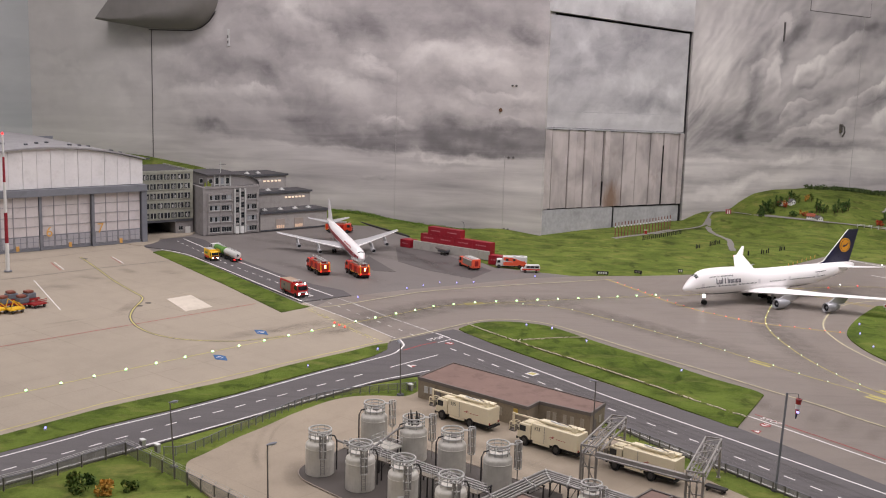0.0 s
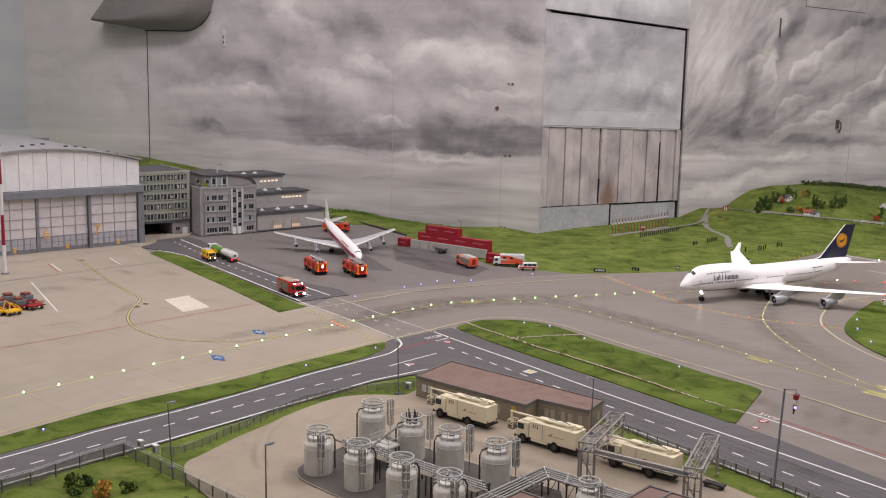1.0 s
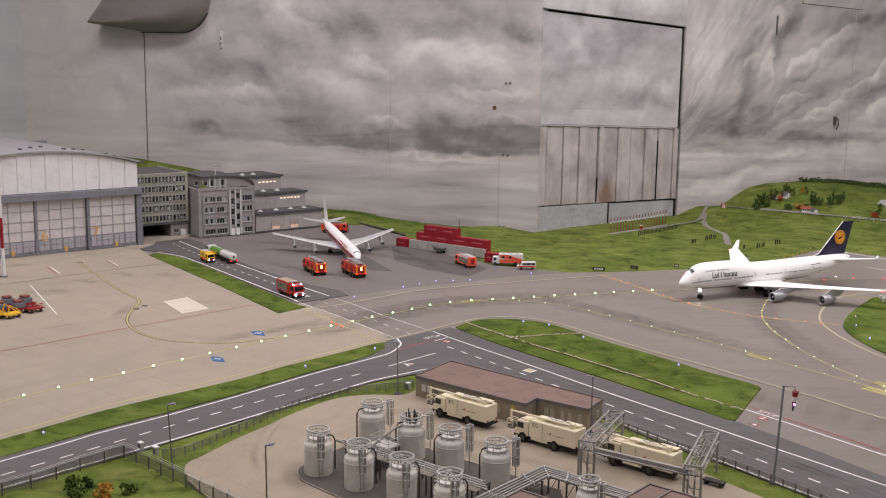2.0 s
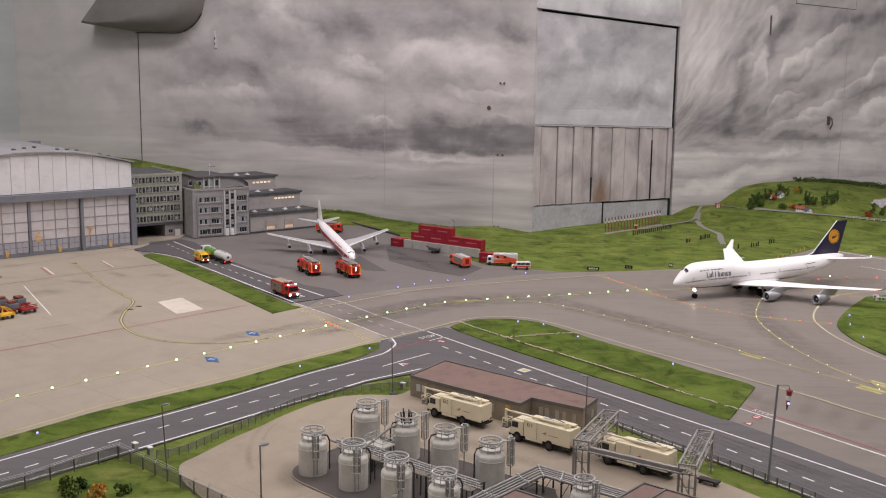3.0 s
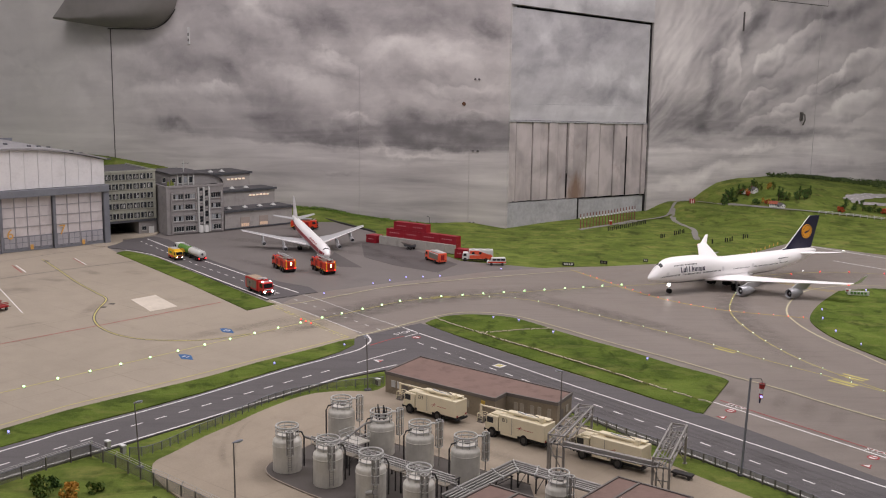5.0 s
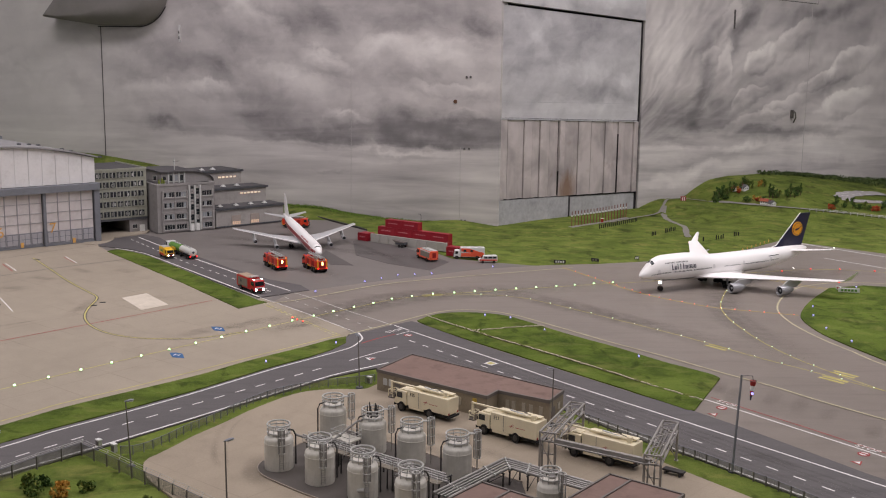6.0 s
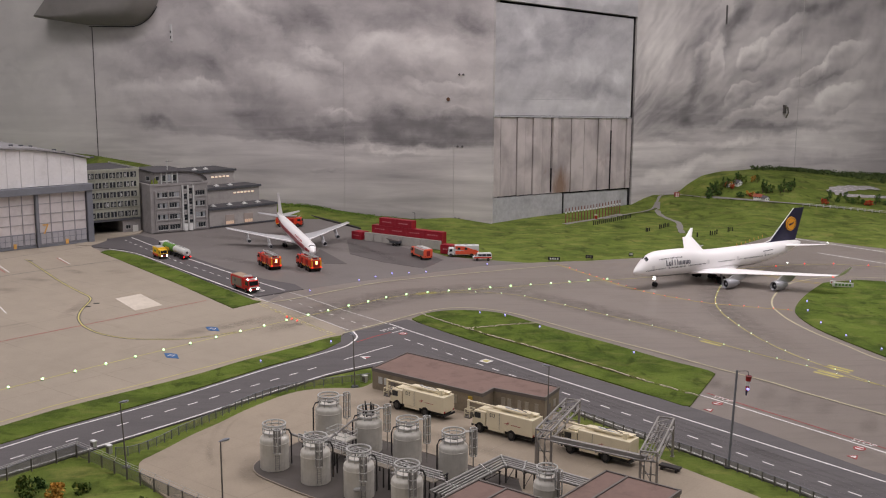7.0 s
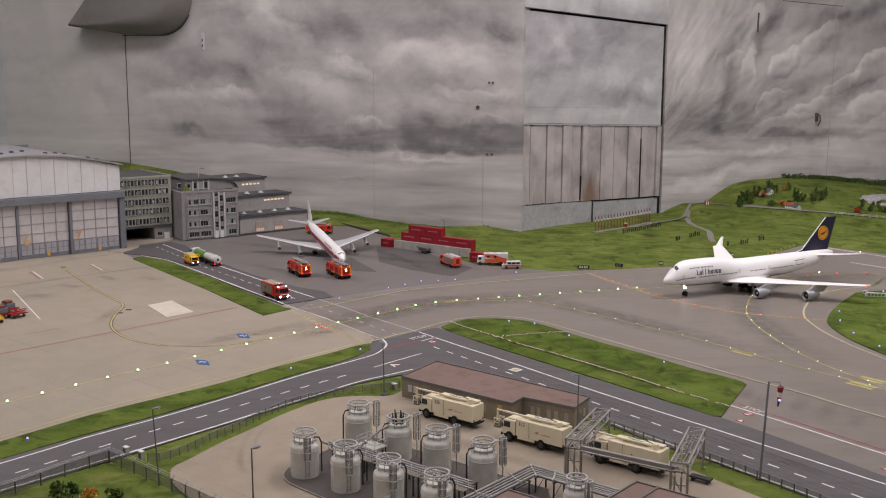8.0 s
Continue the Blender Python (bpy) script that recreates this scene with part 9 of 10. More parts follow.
part("cover", prism(bmesh.new(), [(-0.045, 0.030), (0.018, 0.024), (0.018, 0.021), (-0.028, 0.021)], -0.013, 0.013), M_EDGE, tr, "grey sloping cover")
wheels(tr, (-0.006, 0.008), 0.012, 0.006, 0.004)
pole = thing("hooked_pole", "thin dark hooked pole behind the containers", "pole", Matrix.Translation((0.085, 4.56, -0.004)))
part("rod", pipe(bmesh.new(), [(0, 0, 0), (0, 0, 0.12), (-0.004, 0, 0.127), (-0.012, 0, 0.128)], 0.0012, 6), M_STEEL_D, pole)
# dark edging strip along the tarmac's back
bm = bmesh.new()
pipe(bm, [(-0.50, 5.43, 0.0), (-0.20, 4.97, 0.0), (-0.16, 4.90, 0.0)], 0.005, 6)
tagged(part("kerb", bm, M_IRON), "dark kerb along the back of the tarmac", "kerb", kind="structure")

# ---------------------------------------------------------------- ground equipment on the apron
M_TARP = painted("grey_tarpaulin", (108, 112, 120), 0.7, 0, 0.12, 60)
M_LOAD = painted("brown_load", (128, 74, 60), 0.6, 0, 0.15, 60)
for i, (x, y, kind) in enumerate(((-1.262, 3.285, 0), (-1.305, 3.275, 1), (-1.355, 3.255, 1), (-1.300, 3.205, 2), (-1.345, 3.185, 2), (-1.360, 3.330, 1), (-1.310, 3.345, 1), (-1.400, 3.20, 2), (-1.420, 3.29, 3))):
    dl_ = thing("baggage_dolly", ("flat red baggage dolly parked on the apron", "baggage dolly carrying a grey covered load", "yellow towing dolly with raised frame", "white covered baggage cart on the apron")[kind], "dolly", frame_of((x, y), (0.60, 0.80), 0.0) @ Matrix.Rotation(radians((3, -5, 7, 0)[i % 4]), 4, "Z") @ Matrix.Scale(1.22, 4), "parked baggage dollies")
    m = (M_FIREDK, M_FIREDK, M_YELV, M_WHITEP)[kind]
    part("deck", boxed(-0.020, 0.020, -0.014, 0.014, 0.008, 0.012, bevel=0.0006), m, dl_)
    wheels(dl_, (-0.013, 0.013), 0.012, 0.004, 0.003)
    part("drawbar", tubed((0.020, 0, 0.008), (0.034, 0, 0.005), 0.0009, n=6), M_CHASSIS, dl_)
    if kind == 0:
        for z in (0.016, 0.020):
            part("rail", boxed(-0.019, 0.019, -0.0145, -0.0130, z, z + 0.0018), M_FIREDK, dl_)
            part("rail", boxed(-0.019, 0.019, 0.0130, 0.0145, z, z + 0.0018), M_FIREDK, dl_)
    elif kind == 1:
        part("load", boxed(-0.014, 0.014, -0.012, 0.012, 0.012, 0.026, bevel=0.003), M_TARP, dl_, "grey covered load")
        part("load_top", boxed(-0.012, 0.008, -0.010, 0.010, 0.026, 0.033, bevel=0.003), M_LOAD, dl_, "brown load")
    elif kind == 2:
        for s in (-1, 1):
            part("frame", pipe(bmesh.new(), [(-0.018, s * 0.012, 0.012), (-0.010, s * 0.012, 0.034), (0.006, s * 0.012, 0.024), (0.018, s * 0.012, 0.012)], 0.0014, 6), M_YELV, dl_, "yellow frame")
    else:
        part("hood", boxed(-0.020, 0.020, -0.014, 0.014, 0.012, 0.042, bevel=0.004), M_WHITEP, dl_, "white hood")

# ---------------------------------------------------------------- beyond the field
def set_on(x, y, dz=0.0):
    return Matrix.Translation((x, y, ground_height(x, y) + dz))


M_POST = painted("array_post", (120, 66, 56), 0.6, 0, 0.2, 100)
for i in range(19):
    t = i / 18
    p = Vector((0.812, 5.063)).lerp(Vector((1.139, 5.395)), t)
    ob = thing("array_post", "tall thin red and white approach array post", "post", set_on(p.x, p.y), "approach array posts")
    h = 0.072
    part("rod", boxed(-0.0018, 0.0018, -0.0018, 0.0018, 0, h), M_POST, ob, "brown-red rod")
    part("band", boxed(-0.0030, 0.0030, -0.0022, 0.0022, h * 0.66, h * 0.77), M_WHITEP, ob, "white band")
part_box = thing("array_cabinet", "small red cabinet at the approach array", "cabinet", set_on(0.985, 5.215))
part("case", boxed(-0.006, 0.006, -0.005, 0.005, 0, 0.020, bevel=0.001), M_FIREDK, part_box)
part("cap", boxed(-0.007, 0.007, -0.006, 0.006, 0.020, 0.022), M_WHITEP, part_box)
hut = thing("striped_hut", "small red and white striped hut beside the hill path", "hut", set_on(1.535, 5.80) @ Matrix.Scale(0.58, 4))
for i in range(5):
    part("stripe_board", boxed(-0.022 + i * 0.0088, -0.0132 + i * 0.0088, -0.014, 0.014, 0.0, 0.036), M_CHEAT if i % 2 == 0 else M_WHITEP, hut)
part("roof", boxed(-0.024, 0.024, -0.016, 0.016, 0.036, 0.040, bevel=0.001), M_FIREDK, hut, "flat red roof")
part("antenna", tubed((0.018, 0, 0.040), (0.026, 0, 0.060), 0.0008), M_STEEL_D, hut)
# dark pegs in the grass
for (x0, y0), (x1, y1), n in (((0.937, 5.017), (1.164, 5.245), 20), ((1.145, 4.828), (1.165, 4.85), 3), ((1.23, 4.92), (1.29, 4.985), 6), ((1.340, 4.682), (1.345, 4.69), 2), ((1.41, 4.72), (1.45, 4.75), 4), ((1.52, 4.815), (1.545, 4.835), 3)):
    for i in range(n):
        t = i / max(1, n - 1)
        x, y = x0 + (x1 - x0) * t, y0 + (y1 - y0) * t + 0.004 * (i % 2)
        ob = part("marker_peg", boxed(-0.0022, 0.0022, -0.0018, 0.0018, 0, 0.018 + 0.004 * (i % 3 == 0), bevel=0.0005), M_BLACK)
        ob.matrix_basis = set_on(x, y, -0.001)
        tagged(ob, "small dark marker peg in the grass", "peg", group="dark marker pegs")


for k in range(7):
    ob = part("edge_marker", tubed((0, 0, 0), (0, 0, 0.010), 0.0022, 0.0012, n=8), M_ORANGE)
    ob.matrix_basis = set_on(1.452 + 0.030 * k, 4.470 + 0.0345 * k)
    tagged(ob, "small orange edge marker at the meadow's rim", "marker", group="orange edge markers")


# paths laid over the terrain
def path(label, pts, width, name="path", material=None, lift=0.0035):
    run = curve(pts, 8)
    bm = bmesh.new()
    rows = []
    for i, p in enumerate(run):
        d = (run[min(i + 1, len(run) - 1)] - run[max(i - 1, 0)]).normalized()
        s = Vector((-d.y, d.x))
        w = width * (1 + 0.12 * math.sin(i * 0.9))
        rows.append([bm.verts.new((*(p + s * w * k), ground_height(*(p + s * w * k)) + lift - 0.002 * abs(k) * 2)) for k in (-0.5, -0.17, 0.17, 0.5)])
    for a, b in zip(rows, rows[1:]):
        for k in range(3):
            bm.faces.new((a[k], a[k + 1], b[k + 1], b[k]))
    return tagged(part(name, bm, material or M_PATH, smooth=60), label, "path", kind="structure")


path("grey gravel path climbing past the striped hut", [(1.02, 5.20), (1.125, 5.300), (1.29, 5.50), (1.385, 5.66), (1.45, 5.80), (1.543, 5.862), (1.685, 5.765), (1.829, 5.617), (1.945, 5.521), (2.121, 5.453), (2.334, 5.437), (2.512, 5.401), (2.9, 5.30)], 0.015, lift=0.007)
path("short grey gravel path down the meadow", [(1.405, 5.70), (1.372, 5.55), (1.347, 5.384), (1.350, 5.217), (1.362, 5.09), (1.322, 4.90), (1.302, 4.78)], 0.028)
path("grey gravel strip under the approach array posts", [(0.800, 5.035), (0.915, 5.145), (1.03, 5.262), (1.14, 5.372)], 0.030)
# drainage ditch on the grass island
M_GUTTER = paving("gutter_concrete", (210, 200, 182), (160, 148, 128), 0, 41, 0.1, 0.8)
M_MUD = smear_material("ditch_mud", (128, 122, 82), 1.3, 30.0)
# dark soil colour that also paints in the shade of the gutter's bank
M_MUD_SHADE = smear_material("ditch_shadow_soil", (52, 52, 34), 1.5, 40.0)
D1 = [(0.085, 3.214), (0.148, 3.120), (0.204, 3.047), (0.279, 2.943), (0.351, 2.858), (0.408, 2.785), (0.477, 2.697), (0.545, 2.605), (0.588, 2.543), (0.638, 2.478), (0.708, 2.394)]
D2 = [(0.214, 3.037), (0.275, 3.056), (0.343, 3.080), (0.423, 3.096)]
rng_d = random.Random(8)
for run in (D1, D2):
    pts = [p + Vector((rng_d.gauss(0, 0.0010), rng_d.gauss(0, 0.0010))) for p in curve(run, 14)]
    smear("ditch", pts, 0.022, 0.0024, M_MUD, ground, "worn yellowish earth along the gutter")
    # painted shade, shifted to one side of the gutter
    smear("ditch", [p + Vector((-0.0045, -0.0035)) * (1 if run is D1 else -1) for p in pts], 0.0075, 0.0030, M_MUD_SHADE, ground, "dark soil and painted shade along the drainage gutter")
    stones = along(pts, 0.019)
    for p, d in stones:
        if rng_d.random() < 0.15:
            continue
        part("gutter_stone", boxed(-0.0086, 0.0086, -0.0013, 0.0013, 0.0, 0.0022 + 0.0006 * rng_d.random(), bevel=0.0004, m=pose(p.x, p.y, 0.0010, 0, 0, math.degrees(math.atan2(d.y, d.x)) + rng_d.gauss(0, 2.5))), M_GUTTER, ground, "pale concrete gutter piece")

# fence along the hill path
hill_run = curve([(2.10, 5.44), (2.334, 5.42), (2.512, 5.384), (2.9, 5.28)], 8)
rail_fence = thing("path_fence", "low pale fence along the hill path", "fence")
for p, d in along(hill_run, 0.035):
    part("post", boxed(p.x - 0.0012, p.x + 0.0012, p.y - 0.0012, p.y + 0.0012, ground_height(p.x, p.y) - 0.002, ground_height(p.x, p.y) + 0.016), M_RAIL, rail_fence)
for k in (0.009, 0.015):
    part("rail", pipe(bmesh.new(), [(p.x, p.y, ground_height(p.x, p.y) + k) for p in hill_run], 0.0008, 5), M_RAIL, rail_fence)


# ---------------------------------------------------------------- trees, bushes, houses on the hill
def leaf_material(name, dark, light, autumn=None):
    n = Nodes(name)
    r = n.add("ShaderNodeNewGeometry").outputs["Random Per Island"]
    col = n.ramp(r, (0.0, srgb(*dark)), (0.7, srgb(*light)), (1.0, srgb(*(autumn or light))))
    return n.done(col, 0.9, 0, 0.1)


M_LEAF = leaf_material("green_leaves", (44, 62, 34), (86, 110, 60))
M_LEAF2 = leaf_material("olive_leaves", (52, 70, 34), (98, 116, 58), (130, 128, 66))
M_AUTUMN = leaf_material("autumn_leaves", (140, 100, 44), (206, 156, 76), (222, 184, 104))
M_RED = leaf_material("red_leaves", (128, 50, 34), (190, 84, 58), (206, 116, 76))
M_BARK = painted("bark", (84, 68, 54), 0.9, 0, 0.2, 200)


def crown_mesh(name, seed, height, radius, leaves, leaf, material, conifer=False, low=0.22):
    """A crown of many small leaf blades gathered in uneven clumps."""
    rng = random.Random(seed)
    verts, faces = [], []
    clumps = []
    for k in range(9 if not conifer else 12):
        t = (k + 0.5) / (9 if not conifer else 12)
        z = height * (low + (1 - low) * t)
        spread = radius * ((1.0 - t) * 0.95 + 0.08 if conifer else math.sin(math.pi * min(0.97, 0.18 + 0.75 * t)))
        a = rng.random() * 6.28
        d = spread * (0.35 + 0.5 * rng.random()) * (0.8 if conifer else 1)
        clumps.append((d * math.cos(a), d * math.sin(a), z, max(radius * 0.22, spread * 0.62)))
    for i in range(leaves):
        cx, cy, cz, cr = clumps[rng.randrange(len(clumps))]
        u = Vector((rng.gauss(0, 1), rng.gauss(0, 1), rng.gauss(0, 0.8)))
        u = u.normalized() * cr * (0.55 + 0.5 * rng.random())
        c = Vector((cx, cy, cz)) + u
        s = leaf * (0.6 + 0.8 * rng.random())
        a, b = Vector((rng.gauss(0, 1), rng.gauss(0, 1), rng.gauss(0, 1))).normalized(), Vector((rng.gauss(0, 1), rng.gauss(0, 1), rng.gauss(0, 1))).normalized()
        b = (b - a * a.dot(b)).normalized()
        k = len(verts)
        verts += [tuple(c - a * s), tuple(c + b * s * 0.6), tuple(c + a * s), tuple(c - b * s * 0.6)]
        faces.append((k, k + 1, k + 2, k + 3))
    me = bpy.data.meshes.new(name)
    me.from_pydata(verts, [], faces)
    me.materials.append(material)
    return me


def trunk_bm(height, r, seed):
    rng = random.Random(seed)
    bm = bmesh.new()
    tube(bm, (0, 0, -0.004), (0.001, 0.001, height * 0.7), r, r * 0.4, n=7)
    for k in range(4):
        a = rng.random() * 6.28
        z = height * (0.25 + 0.12 * k)
        tube(bm, (0, 0, z), (height * 0.16 * math.cos(a), height * 0.16 * math.sin(a), z + height * 0.15), r * 0.5, r * 0.2, n=5)
    return bm


def make_tree(label, category, seed, height, radius, leaves, leaf, material, conifer=False, name="tree"):
    ob = thing(name, label, category)
    part("trunk", trunk_bm(height, height * 0.035, seed), M_BARK, ob, "brown trunk")
    part("crown", crown_mesh("crown", seed, height, radius, leaves, leaf, material, conifer), material, ob)
    return ob


kinds = {
    "c": make_tree("small dark green conifer on the hill", "tree", 1, 0.088, 0.017, 240, 0.0040, M_LEAF, True),
    "d": make_tree("small dark green leafy tree on the hill", "tree", 2, 0.068, 0.020, 230, 0.0042, M_LEAF),
    "o": make_tree("small olive green leafy tree on the hill", "tree", 3, 0.058, 0.020, 200, 0.0042, M_LEAF2),
    "a": make_tree("small yellow-orange autumn tree on the hill", "tree", 4, 0.046, 0.016, 150, 0.0040, M_AUTUMN),
    "r": make_tree("small red autumn bush on the hill", "bush", 5, 0.030, 0.017, 140, 0.0046, M_RED, name="bush"),
    "b": make_tree("small dark green bush on the hill", "bush", 6, 0.032, 0.022, 180, 0.0046, M_LEAF, name="bush"),
}
first = set()
GROVE = [("d", 1.696, 5.769), ("d", 1.720, 5.757), ("b", 1.745, 5.740), ("d", 1.718, 5.797), ("d", 1.750, 5.797), ("b", 1.70, 5.74), ("c", 1.784, 5.785), ("c", 1.880, 5.835), ("o", 1.893, 5.821), ("o", 1.848, 5.797), ("a", 1.826, 5.775), ("r", 1.806, 5.809), ("r", 1.835, 5.765), ("a", 1.873, 5.645), ("r", 1.888, 5.628), ("a", 1.895, 5.61), ("d", 1.735, 5.775), ("o", 1.765, 5.76), ("d", 1.81, 5.79), ("d", 1.865, 5.82), ("o", 1.91, 5.80), ("b", 1.84, 5.64), ("b", 1.92, 5.61)]
CREST_TREES = [("a", 1.955, 5.817), ("a", 1.977, 5.845), ("o", 1.984, 5.817), ("c", 1.972, 5.640), ("c", 1.958, 5.650), ("d", 1.993, 5.641), ("d", 1.980, 5.66), ("d", 2.048, 5.637), ("c", 2.076, 5.665), ("d", 2.118, 5.677), ("c", 2.148, 5.709), ("d", 2.098, 5.657), ("o", 2.01, 5.645), ("d", 1.965, 5.665), ("o", 2.06, 5.66), ("d", 2.13, 5.69)]
POND_TREES = [("r", 2.239, 5.497), ("r", 2.225, 5.505), ("d", 2.300, 5.600), ("b", 2.331, 5.565), ("d", 2.381, 5.573), ("b", 2.41, 5.565), ("o", 2.446, 5.573), ("r", 2.488, 5.561), ("r", 2.505, 5.565), ("d", 2.551, 5.597), ("d", 2.591, 5.64), ("b", 2.27, 5.56), ("b", 2.612, 5.60), ("o", 2.35, 5.585), ("b", 2.47, 5.58)]
rng = random.Random(11)
for k, x, y in GROVE + CREST_TREES + POND_TREES:
    m = set_on(x, y) @ Matrix.Rotation(rng.random() * 6.28, 4, "Z")
    if k in first:
        copy_thing(kinds[k], m @ Matrix.Scale(0.82 + 0.34 * rng.random(), 4))
    else:
        kinds[k].matrix_basis = m @ Matrix.Scale(0.8, 4)
        first.add(k)

# far wood along the crest
verts, faces = [], []
rng = random.Random(5)
for i in range(900):
    s = 0.95 + 2.25 * rng.random() ** 0.8
    off = 0.02 + (0.06 + 0.55 * soft_step(1.2, 1.9, s)) * rng.random() ** 1.5
    p = DOOR_END + dr * s + Vector((dr.y, -dr.x)) * off
    z0 = ground_height(p.x, p.y)
    hh = 0.010 + 0.014 * rng.random()
    for j in range(16):
        c = Vector((p.x + rng.gauss(0, 0.012), p.y + rng.gauss(0, 0.010), z0 + hh * rng.random()))
        a, b = Vector((rng.gauss(0, 1), rng.gauss(0, 1), rng.gauss(0, 1))).normalized() * 0.006, Vector((rng.gauss(0, 1), rng.gauss(0, 1), rng.gauss(0, 1))).normalized() * 0.005
        k = len(verts)
        verts += [tuple(c - a), tuple(c + b), tuple(c + a), tuple(c - b)]
        faces.append((k, k + 1, k + 2, k + 3))
me = bpy.data.meshes.new("far_wood")
me.from_pydata(verts, [], faces)
me.materials.append(leaf_material("far_leaves", (56, 72, 44), (88, 102, 62)))
tagged(new("far_wood", me), "dark green far wood along the hill crest", "wood", kind="stuff")

# pond on the far slope
M_WATER = painted("pond_water", (176, 172, 172), 0.25, 0, 0.05, 10, 0.5)
path("pale grey winding pond on the far slope", [(2.40, 5.76), (2.44, 5.83), (2.52, 5.90), (2.62, 5.975), (2.74, 6.03)], 0.09, "water", M_WATER, 0.006)
path("pale grey winding pond on the far slope", [(2.39, 5.75), (2.45, 5.735), (2.54, 5.755), (2.65, 5.783), (2.75, 5.80)], 0.055, "water", M_WATER, 0.0055)


# cottages
def cottage(x, y, turn, wallc, roofc, label, s=1.0):
    ob = thing("cottage", label, "house", set_on(x, y) @ Matrix.Rotation(radians(turn), 4, "Z") @ Matrix.Scale(s, 4))
    w = part("wall", prism(bmesh.new(), [(-0.022, -0.01), (0.022, -0.01), (0.022, 0.020), (0.0, 0.036), (-0.022, 0.020)], -0.028, 0.028), wallc, ob)
    for sx in (-1, 1):
        part("roof", prism(bmesh.new(), [(0, 0.038), (sx * 0.026, 0.0185), (sx * 0.026, 0.0165), (0, 0.0355)], -0.032, 0.032), roofc, ob, "pitched roof")
    for yy in (-0.016, 0.0, 0.016):
        for sx in (-1, 1):
            part("window", boxed(min(sx * 0.022, sx * 0.0226), max(sx * 0.022, sx * 0.0226), yy - 0.004, yy + 0.004, 0.006, 0.015), M_PANE, w)
    for xx in (-0.010, 0.010):
        part("window", boxed(xx - 0.004, xx + 0.004, -0.0286, -0.028, 0.006, 0.015), M_PANE, w)
    part("chimney", boxed(-0.008, -0.003, 0.006, 0.011, 0.030, 0.044), M_LOAD, ob)


M_ROOF_R = painted("red_roof_tiles", (150, 82, 62), 0.8, 0, 0.15, 150)
M_ROOF_G = painted("slate_roof", (96, 94, 98), 0.7, 0, 0.15, 150)
cottage(1.866, 5.800, 30, M_WHITEP, M_ROOF_G, "small white cottage with dark roof between hill trees", 0.75)
cottage(1.913, 5.590, 60, M_WHITEP, M_ROOF_R, "small pale cottage with brown roof on the hill", 0.7)
cottage(1.940, 5.555, 20, M_WHITEP, M_ROOF_G, "small white cottage with grey roof on the hill", 0.65)
cottage(1.82, 5.815, 10, M_WHITEP, M_ROOF_R, "small cottage with red roof between hill trees", 0.6)
# bank of hedge at the wall behind the tarmac
def hedge(label, pts, n, h, seed, mat_, spread=0.03, leaf=0.0055):
    rng = random.Random(seed)
    run = curve(pts, 10)
    verts, faces = [], []
    for i in range(n):
        p = run[rng.randrange(len(run))] + Vector((rng.gauss(0, spread), rng.gauss(0, spread)))
        z = ground_height(p.x, p.y) + h * rng.random() ** 1.4 * (0.6 + 0.4 * math.sin(p.x * 23 + p.y * 17))
        a = Vector((rng.gauss(0, 1), rng.gauss(0, 1), rng.gauss(0, 1))).normalized() * leaf
        b = Vector((rng.gauss(0, 1), rng.gauss(0, 1), rng.gauss(0, 1))).normalized() * leaf
        k = len(verts)
        verts += [(p.x - a.x, p.y - a.y, z - a.z), (p.x + b.x, p.y + b.y, z + b.z), (p.x + a.x, p.y + a.y, z + a.z), (p.x - b.x, p.y - b.y, z - b.z)]
        faces.append((k, k + 1, k + 2, k + 3))
    me = bpy.data.meshes.new("hedge")
    me.from_pydata(verts, [], faces)
    me.materials.append(mat_)
    return tagged(new("hedge", me), label, "hedge", kind="stuff")


M_HEDGE = leaf_material("hedge_leaves", (74, 98, 44), (118, 142, 66))
hedge("rough green turf of the bank along the painted wall", [(-0.62, 5.545), (-0.45, 5.48), (-0.25, 5.39), (-0.05, 5.30), (0.12, 5.23)], 2600, 0.007, 3, M_HEDGE, 0.020, 0.0030)
hedge("dark low shrubs on the bank behind the tarmac", [(-0.50, 5.50), (-0.42, 5.47), (-0.33, 5.43)], 700, 0.012, 4, M_HEDGE, 0.012, 0.0032)


# bushes in the front meadow
def bush(label, x, y, h, r, n, material, seed, leaf=0.0034):
    ob = thing("bush", label, "bush", set_on(x, y))
    part("stem", trunk_bm(h * 0.7, 0.0012, seed), M_BARK, ob)
    part("foliage", crown_mesh("foliage", seed, h, r, n, leaf, material, False, 0.05), material, ob)


bush("olive green leafy bush in the front meadow", -0.672, 1.895, 0.023, 0.014, 240, M_LEAF2, 21)
bush("dark green leafy bush in the front meadow", -0.645, 1.898, 0.019, 0.014, 190, M_LEAF, 22)
bush("orange-yellow autumn bush in the front meadow", -0.600, 1.848, 0.026, 0.018, 340, M_AUTUMN, 23)
bush("green bush beside the orange one in the meadow", -0.562, 1.870, 0.016, 0.015, 200, M_LEAF2, 24)
bush("olive green low bush in the front meadow", -0.655, 1.855, 0.014, 0.018, 220, M_LEAF2, 25)
bush("small green bush below the fence", -0.44, 1.80, 0.018, 0.016, 200, M_LEAF2, 26)


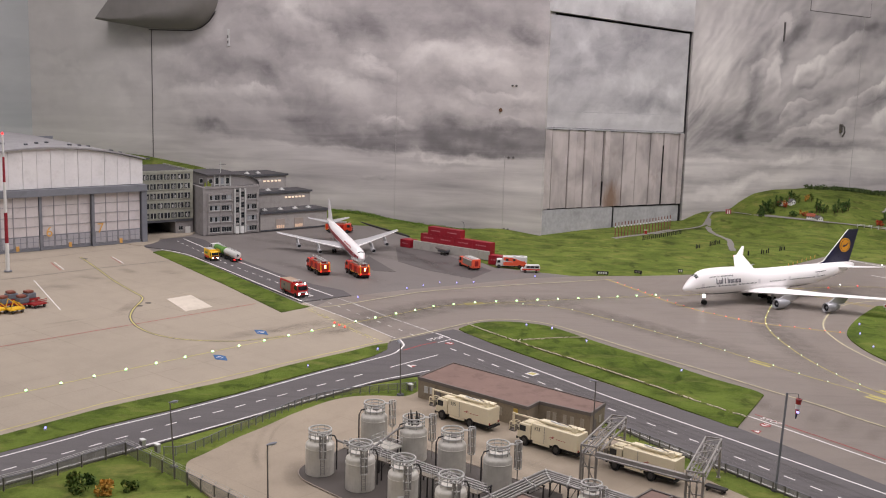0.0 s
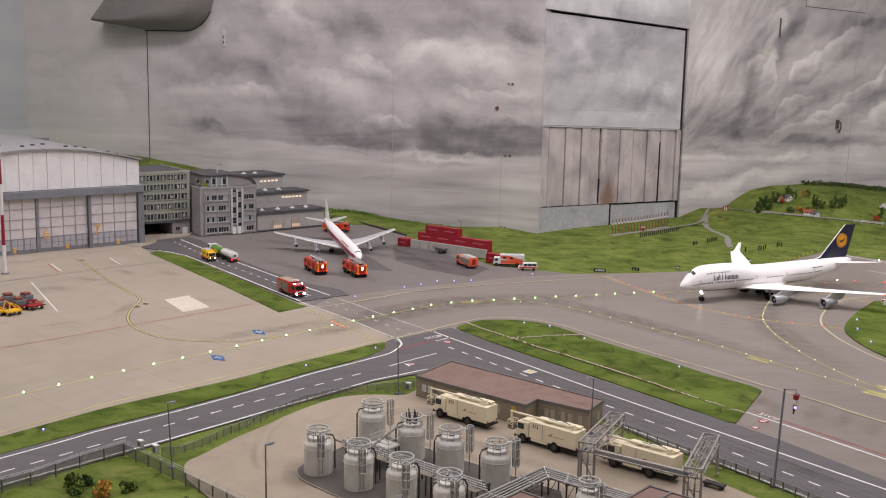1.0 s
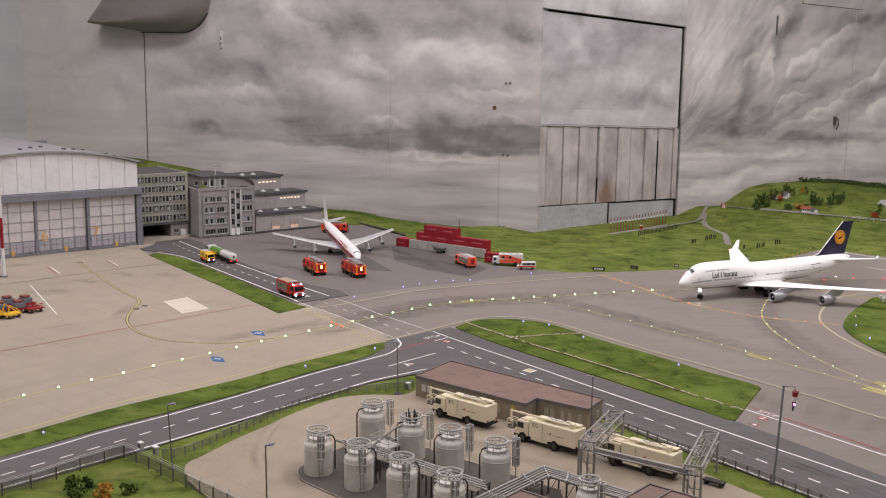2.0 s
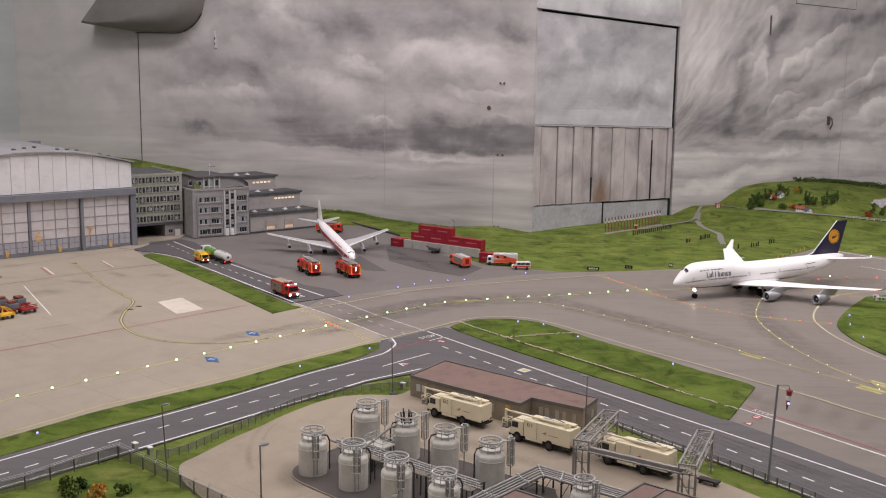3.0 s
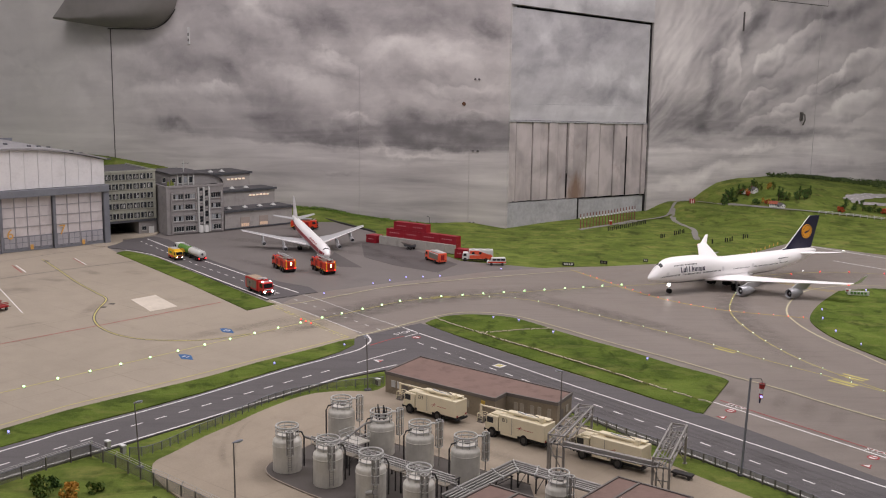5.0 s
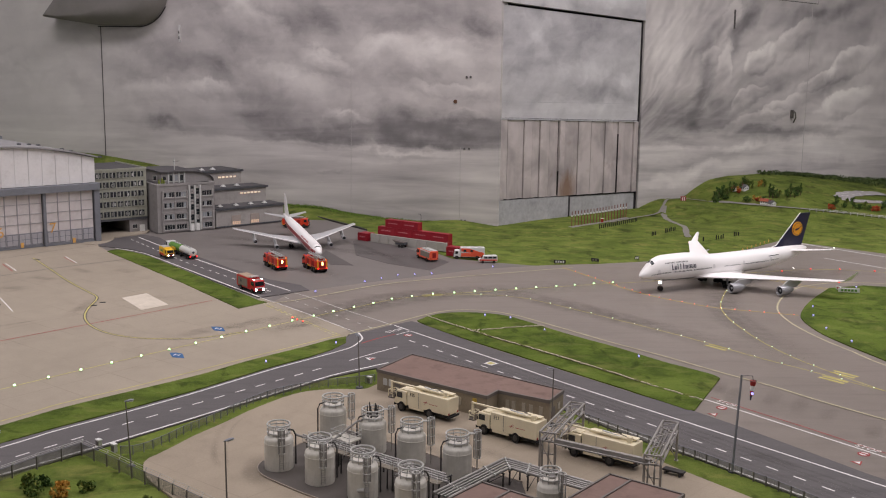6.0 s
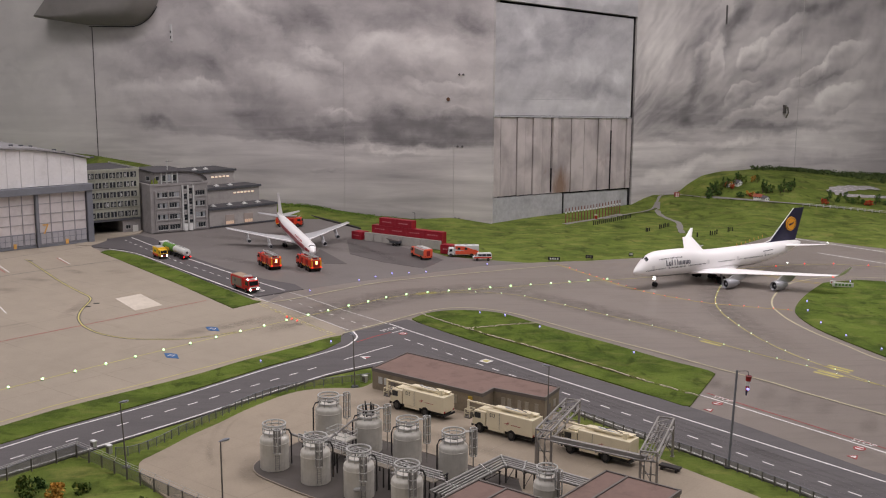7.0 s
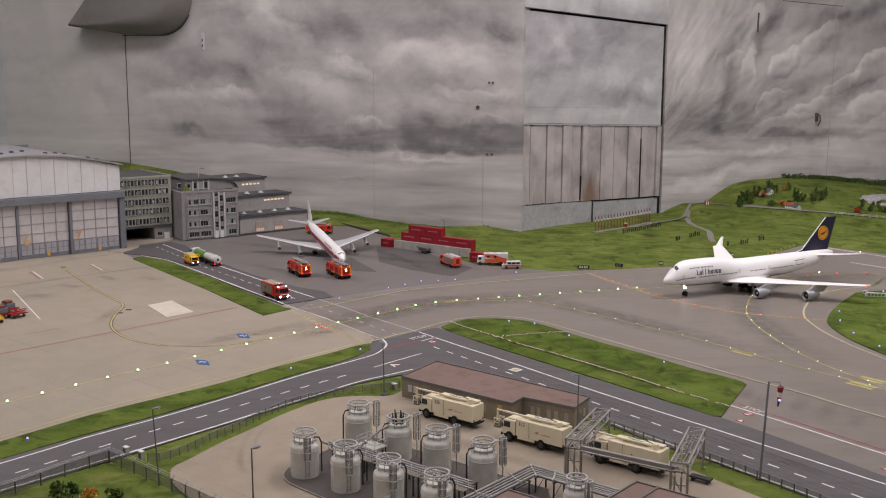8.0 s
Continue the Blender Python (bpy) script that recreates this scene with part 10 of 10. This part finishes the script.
# short fibres of the flocked grass
def tufts(label, n, seed, inside, box_, z, size, material):
    rng = np.random.default_rng(seed)
    pts = rng.random((n * 3, 2)) * [box_[1] - box_[0], box_[3] - box_[2]] + [box_[0], box_[2]]
    keep = np.zeros(len(pts), bool)
    poly = [(p[0], p[1]) for p in inside]
    x, y = pts[:, 0], pts[:, 1]
    j = len(poly) - 1
    for i in range(len(poly)):
        xi, yi, xj, yj = *poly[i], *poly[j]
        if yi != yj:
            keep ^= ((yi > y) != (yj > y)) & (x < (xj - xi) * (y - yi) / (yj - yi) + xi)
        j = i
    pts = pts[keep][:n]
    a = rng.random(len(pts)) * 6.28
    h = size * (0.5 + rng.random(len(pts)))
    w = size * 0.35
    zz = np.array([ground_height(px, py) if z is None else z for px, py in pts])
    dx, dy = np.cos(a) * w, np.sin(a) * w
    lean = rng.normal(0, size * 0.35, (len(pts), 2))
    v = np.empty((len(pts), 3, 3))
    v[:, 0] = np.c_[pts[:, 0] - dx, pts[:, 1] - dy, zz]
    v[:, 1] = np.c_[pts[:, 0] + dx, pts[:, 1] + dy, zz]
    v[:, 2] = np.c_[pts[:, 0] + lean[:, 0], pts[:, 1] + lean[:, 1], zz + h]
    me = bpy.data.meshes.new("grass_tufts")
    me.from_pydata(v.reshape(-1, 3).tolist(), [], np.arange(len(pts) * 3).reshape(-1, 3).tolist())
    me.materials.append(material)
    return tagged(new("grass_tufts", me), label, "grass", kind="stuff")


STRIP_POLY = [tuple(p) for p in STRIP_A[2:]] + [(-0.150, 2.90), (-0.237, 2.757), (-0.321, 2.666), (-0.482, 2.463), (-0.722, 2.205), (-0.838, 2.068), (-1.38, 1.44)]
tufts("short green fibres on the verge beside the road", 16000, 1, STRIP_POLY, (-1.4, -0.1, 1.4, 3.0), 0.0009, 0.0011, M_VERGE)
tufts("short green fibres on the grass island", 30000, 2, MID_GRASS, (0.04, 0.82, 2.3, 3.3), 0.0009, 0.0011, M_VERGE)
tufts("short green fibres on the wedge of grass", 8000, 5, [(-1.15, 4.33), (-0.99, 4.205), (-0.68, 3.755), (-0.426, 3.401), (-0.503, 3.31), (-0.757, 3.699), (-1.069, 4.149)], (-1.2, -0.4, 3.3, 4.35), 0.0009, 0.0011, M_VERGE)
tufts("short green fibres on the loop island", 12000, 6, [(1.521, 3.690), (1.390, 3.504), (1.293, 3.336), (1.250, 3.220), (1.243, 3.078), (1.261, 2.948), (1.313, 2.743), (1.6, 2.3), (2.2, 3.5), (1.85, 3.69), (1.666, 3.742)], (1.24, 2.2, 2.3, 3.75), 0.0009, 0.0013, M_VERGE)
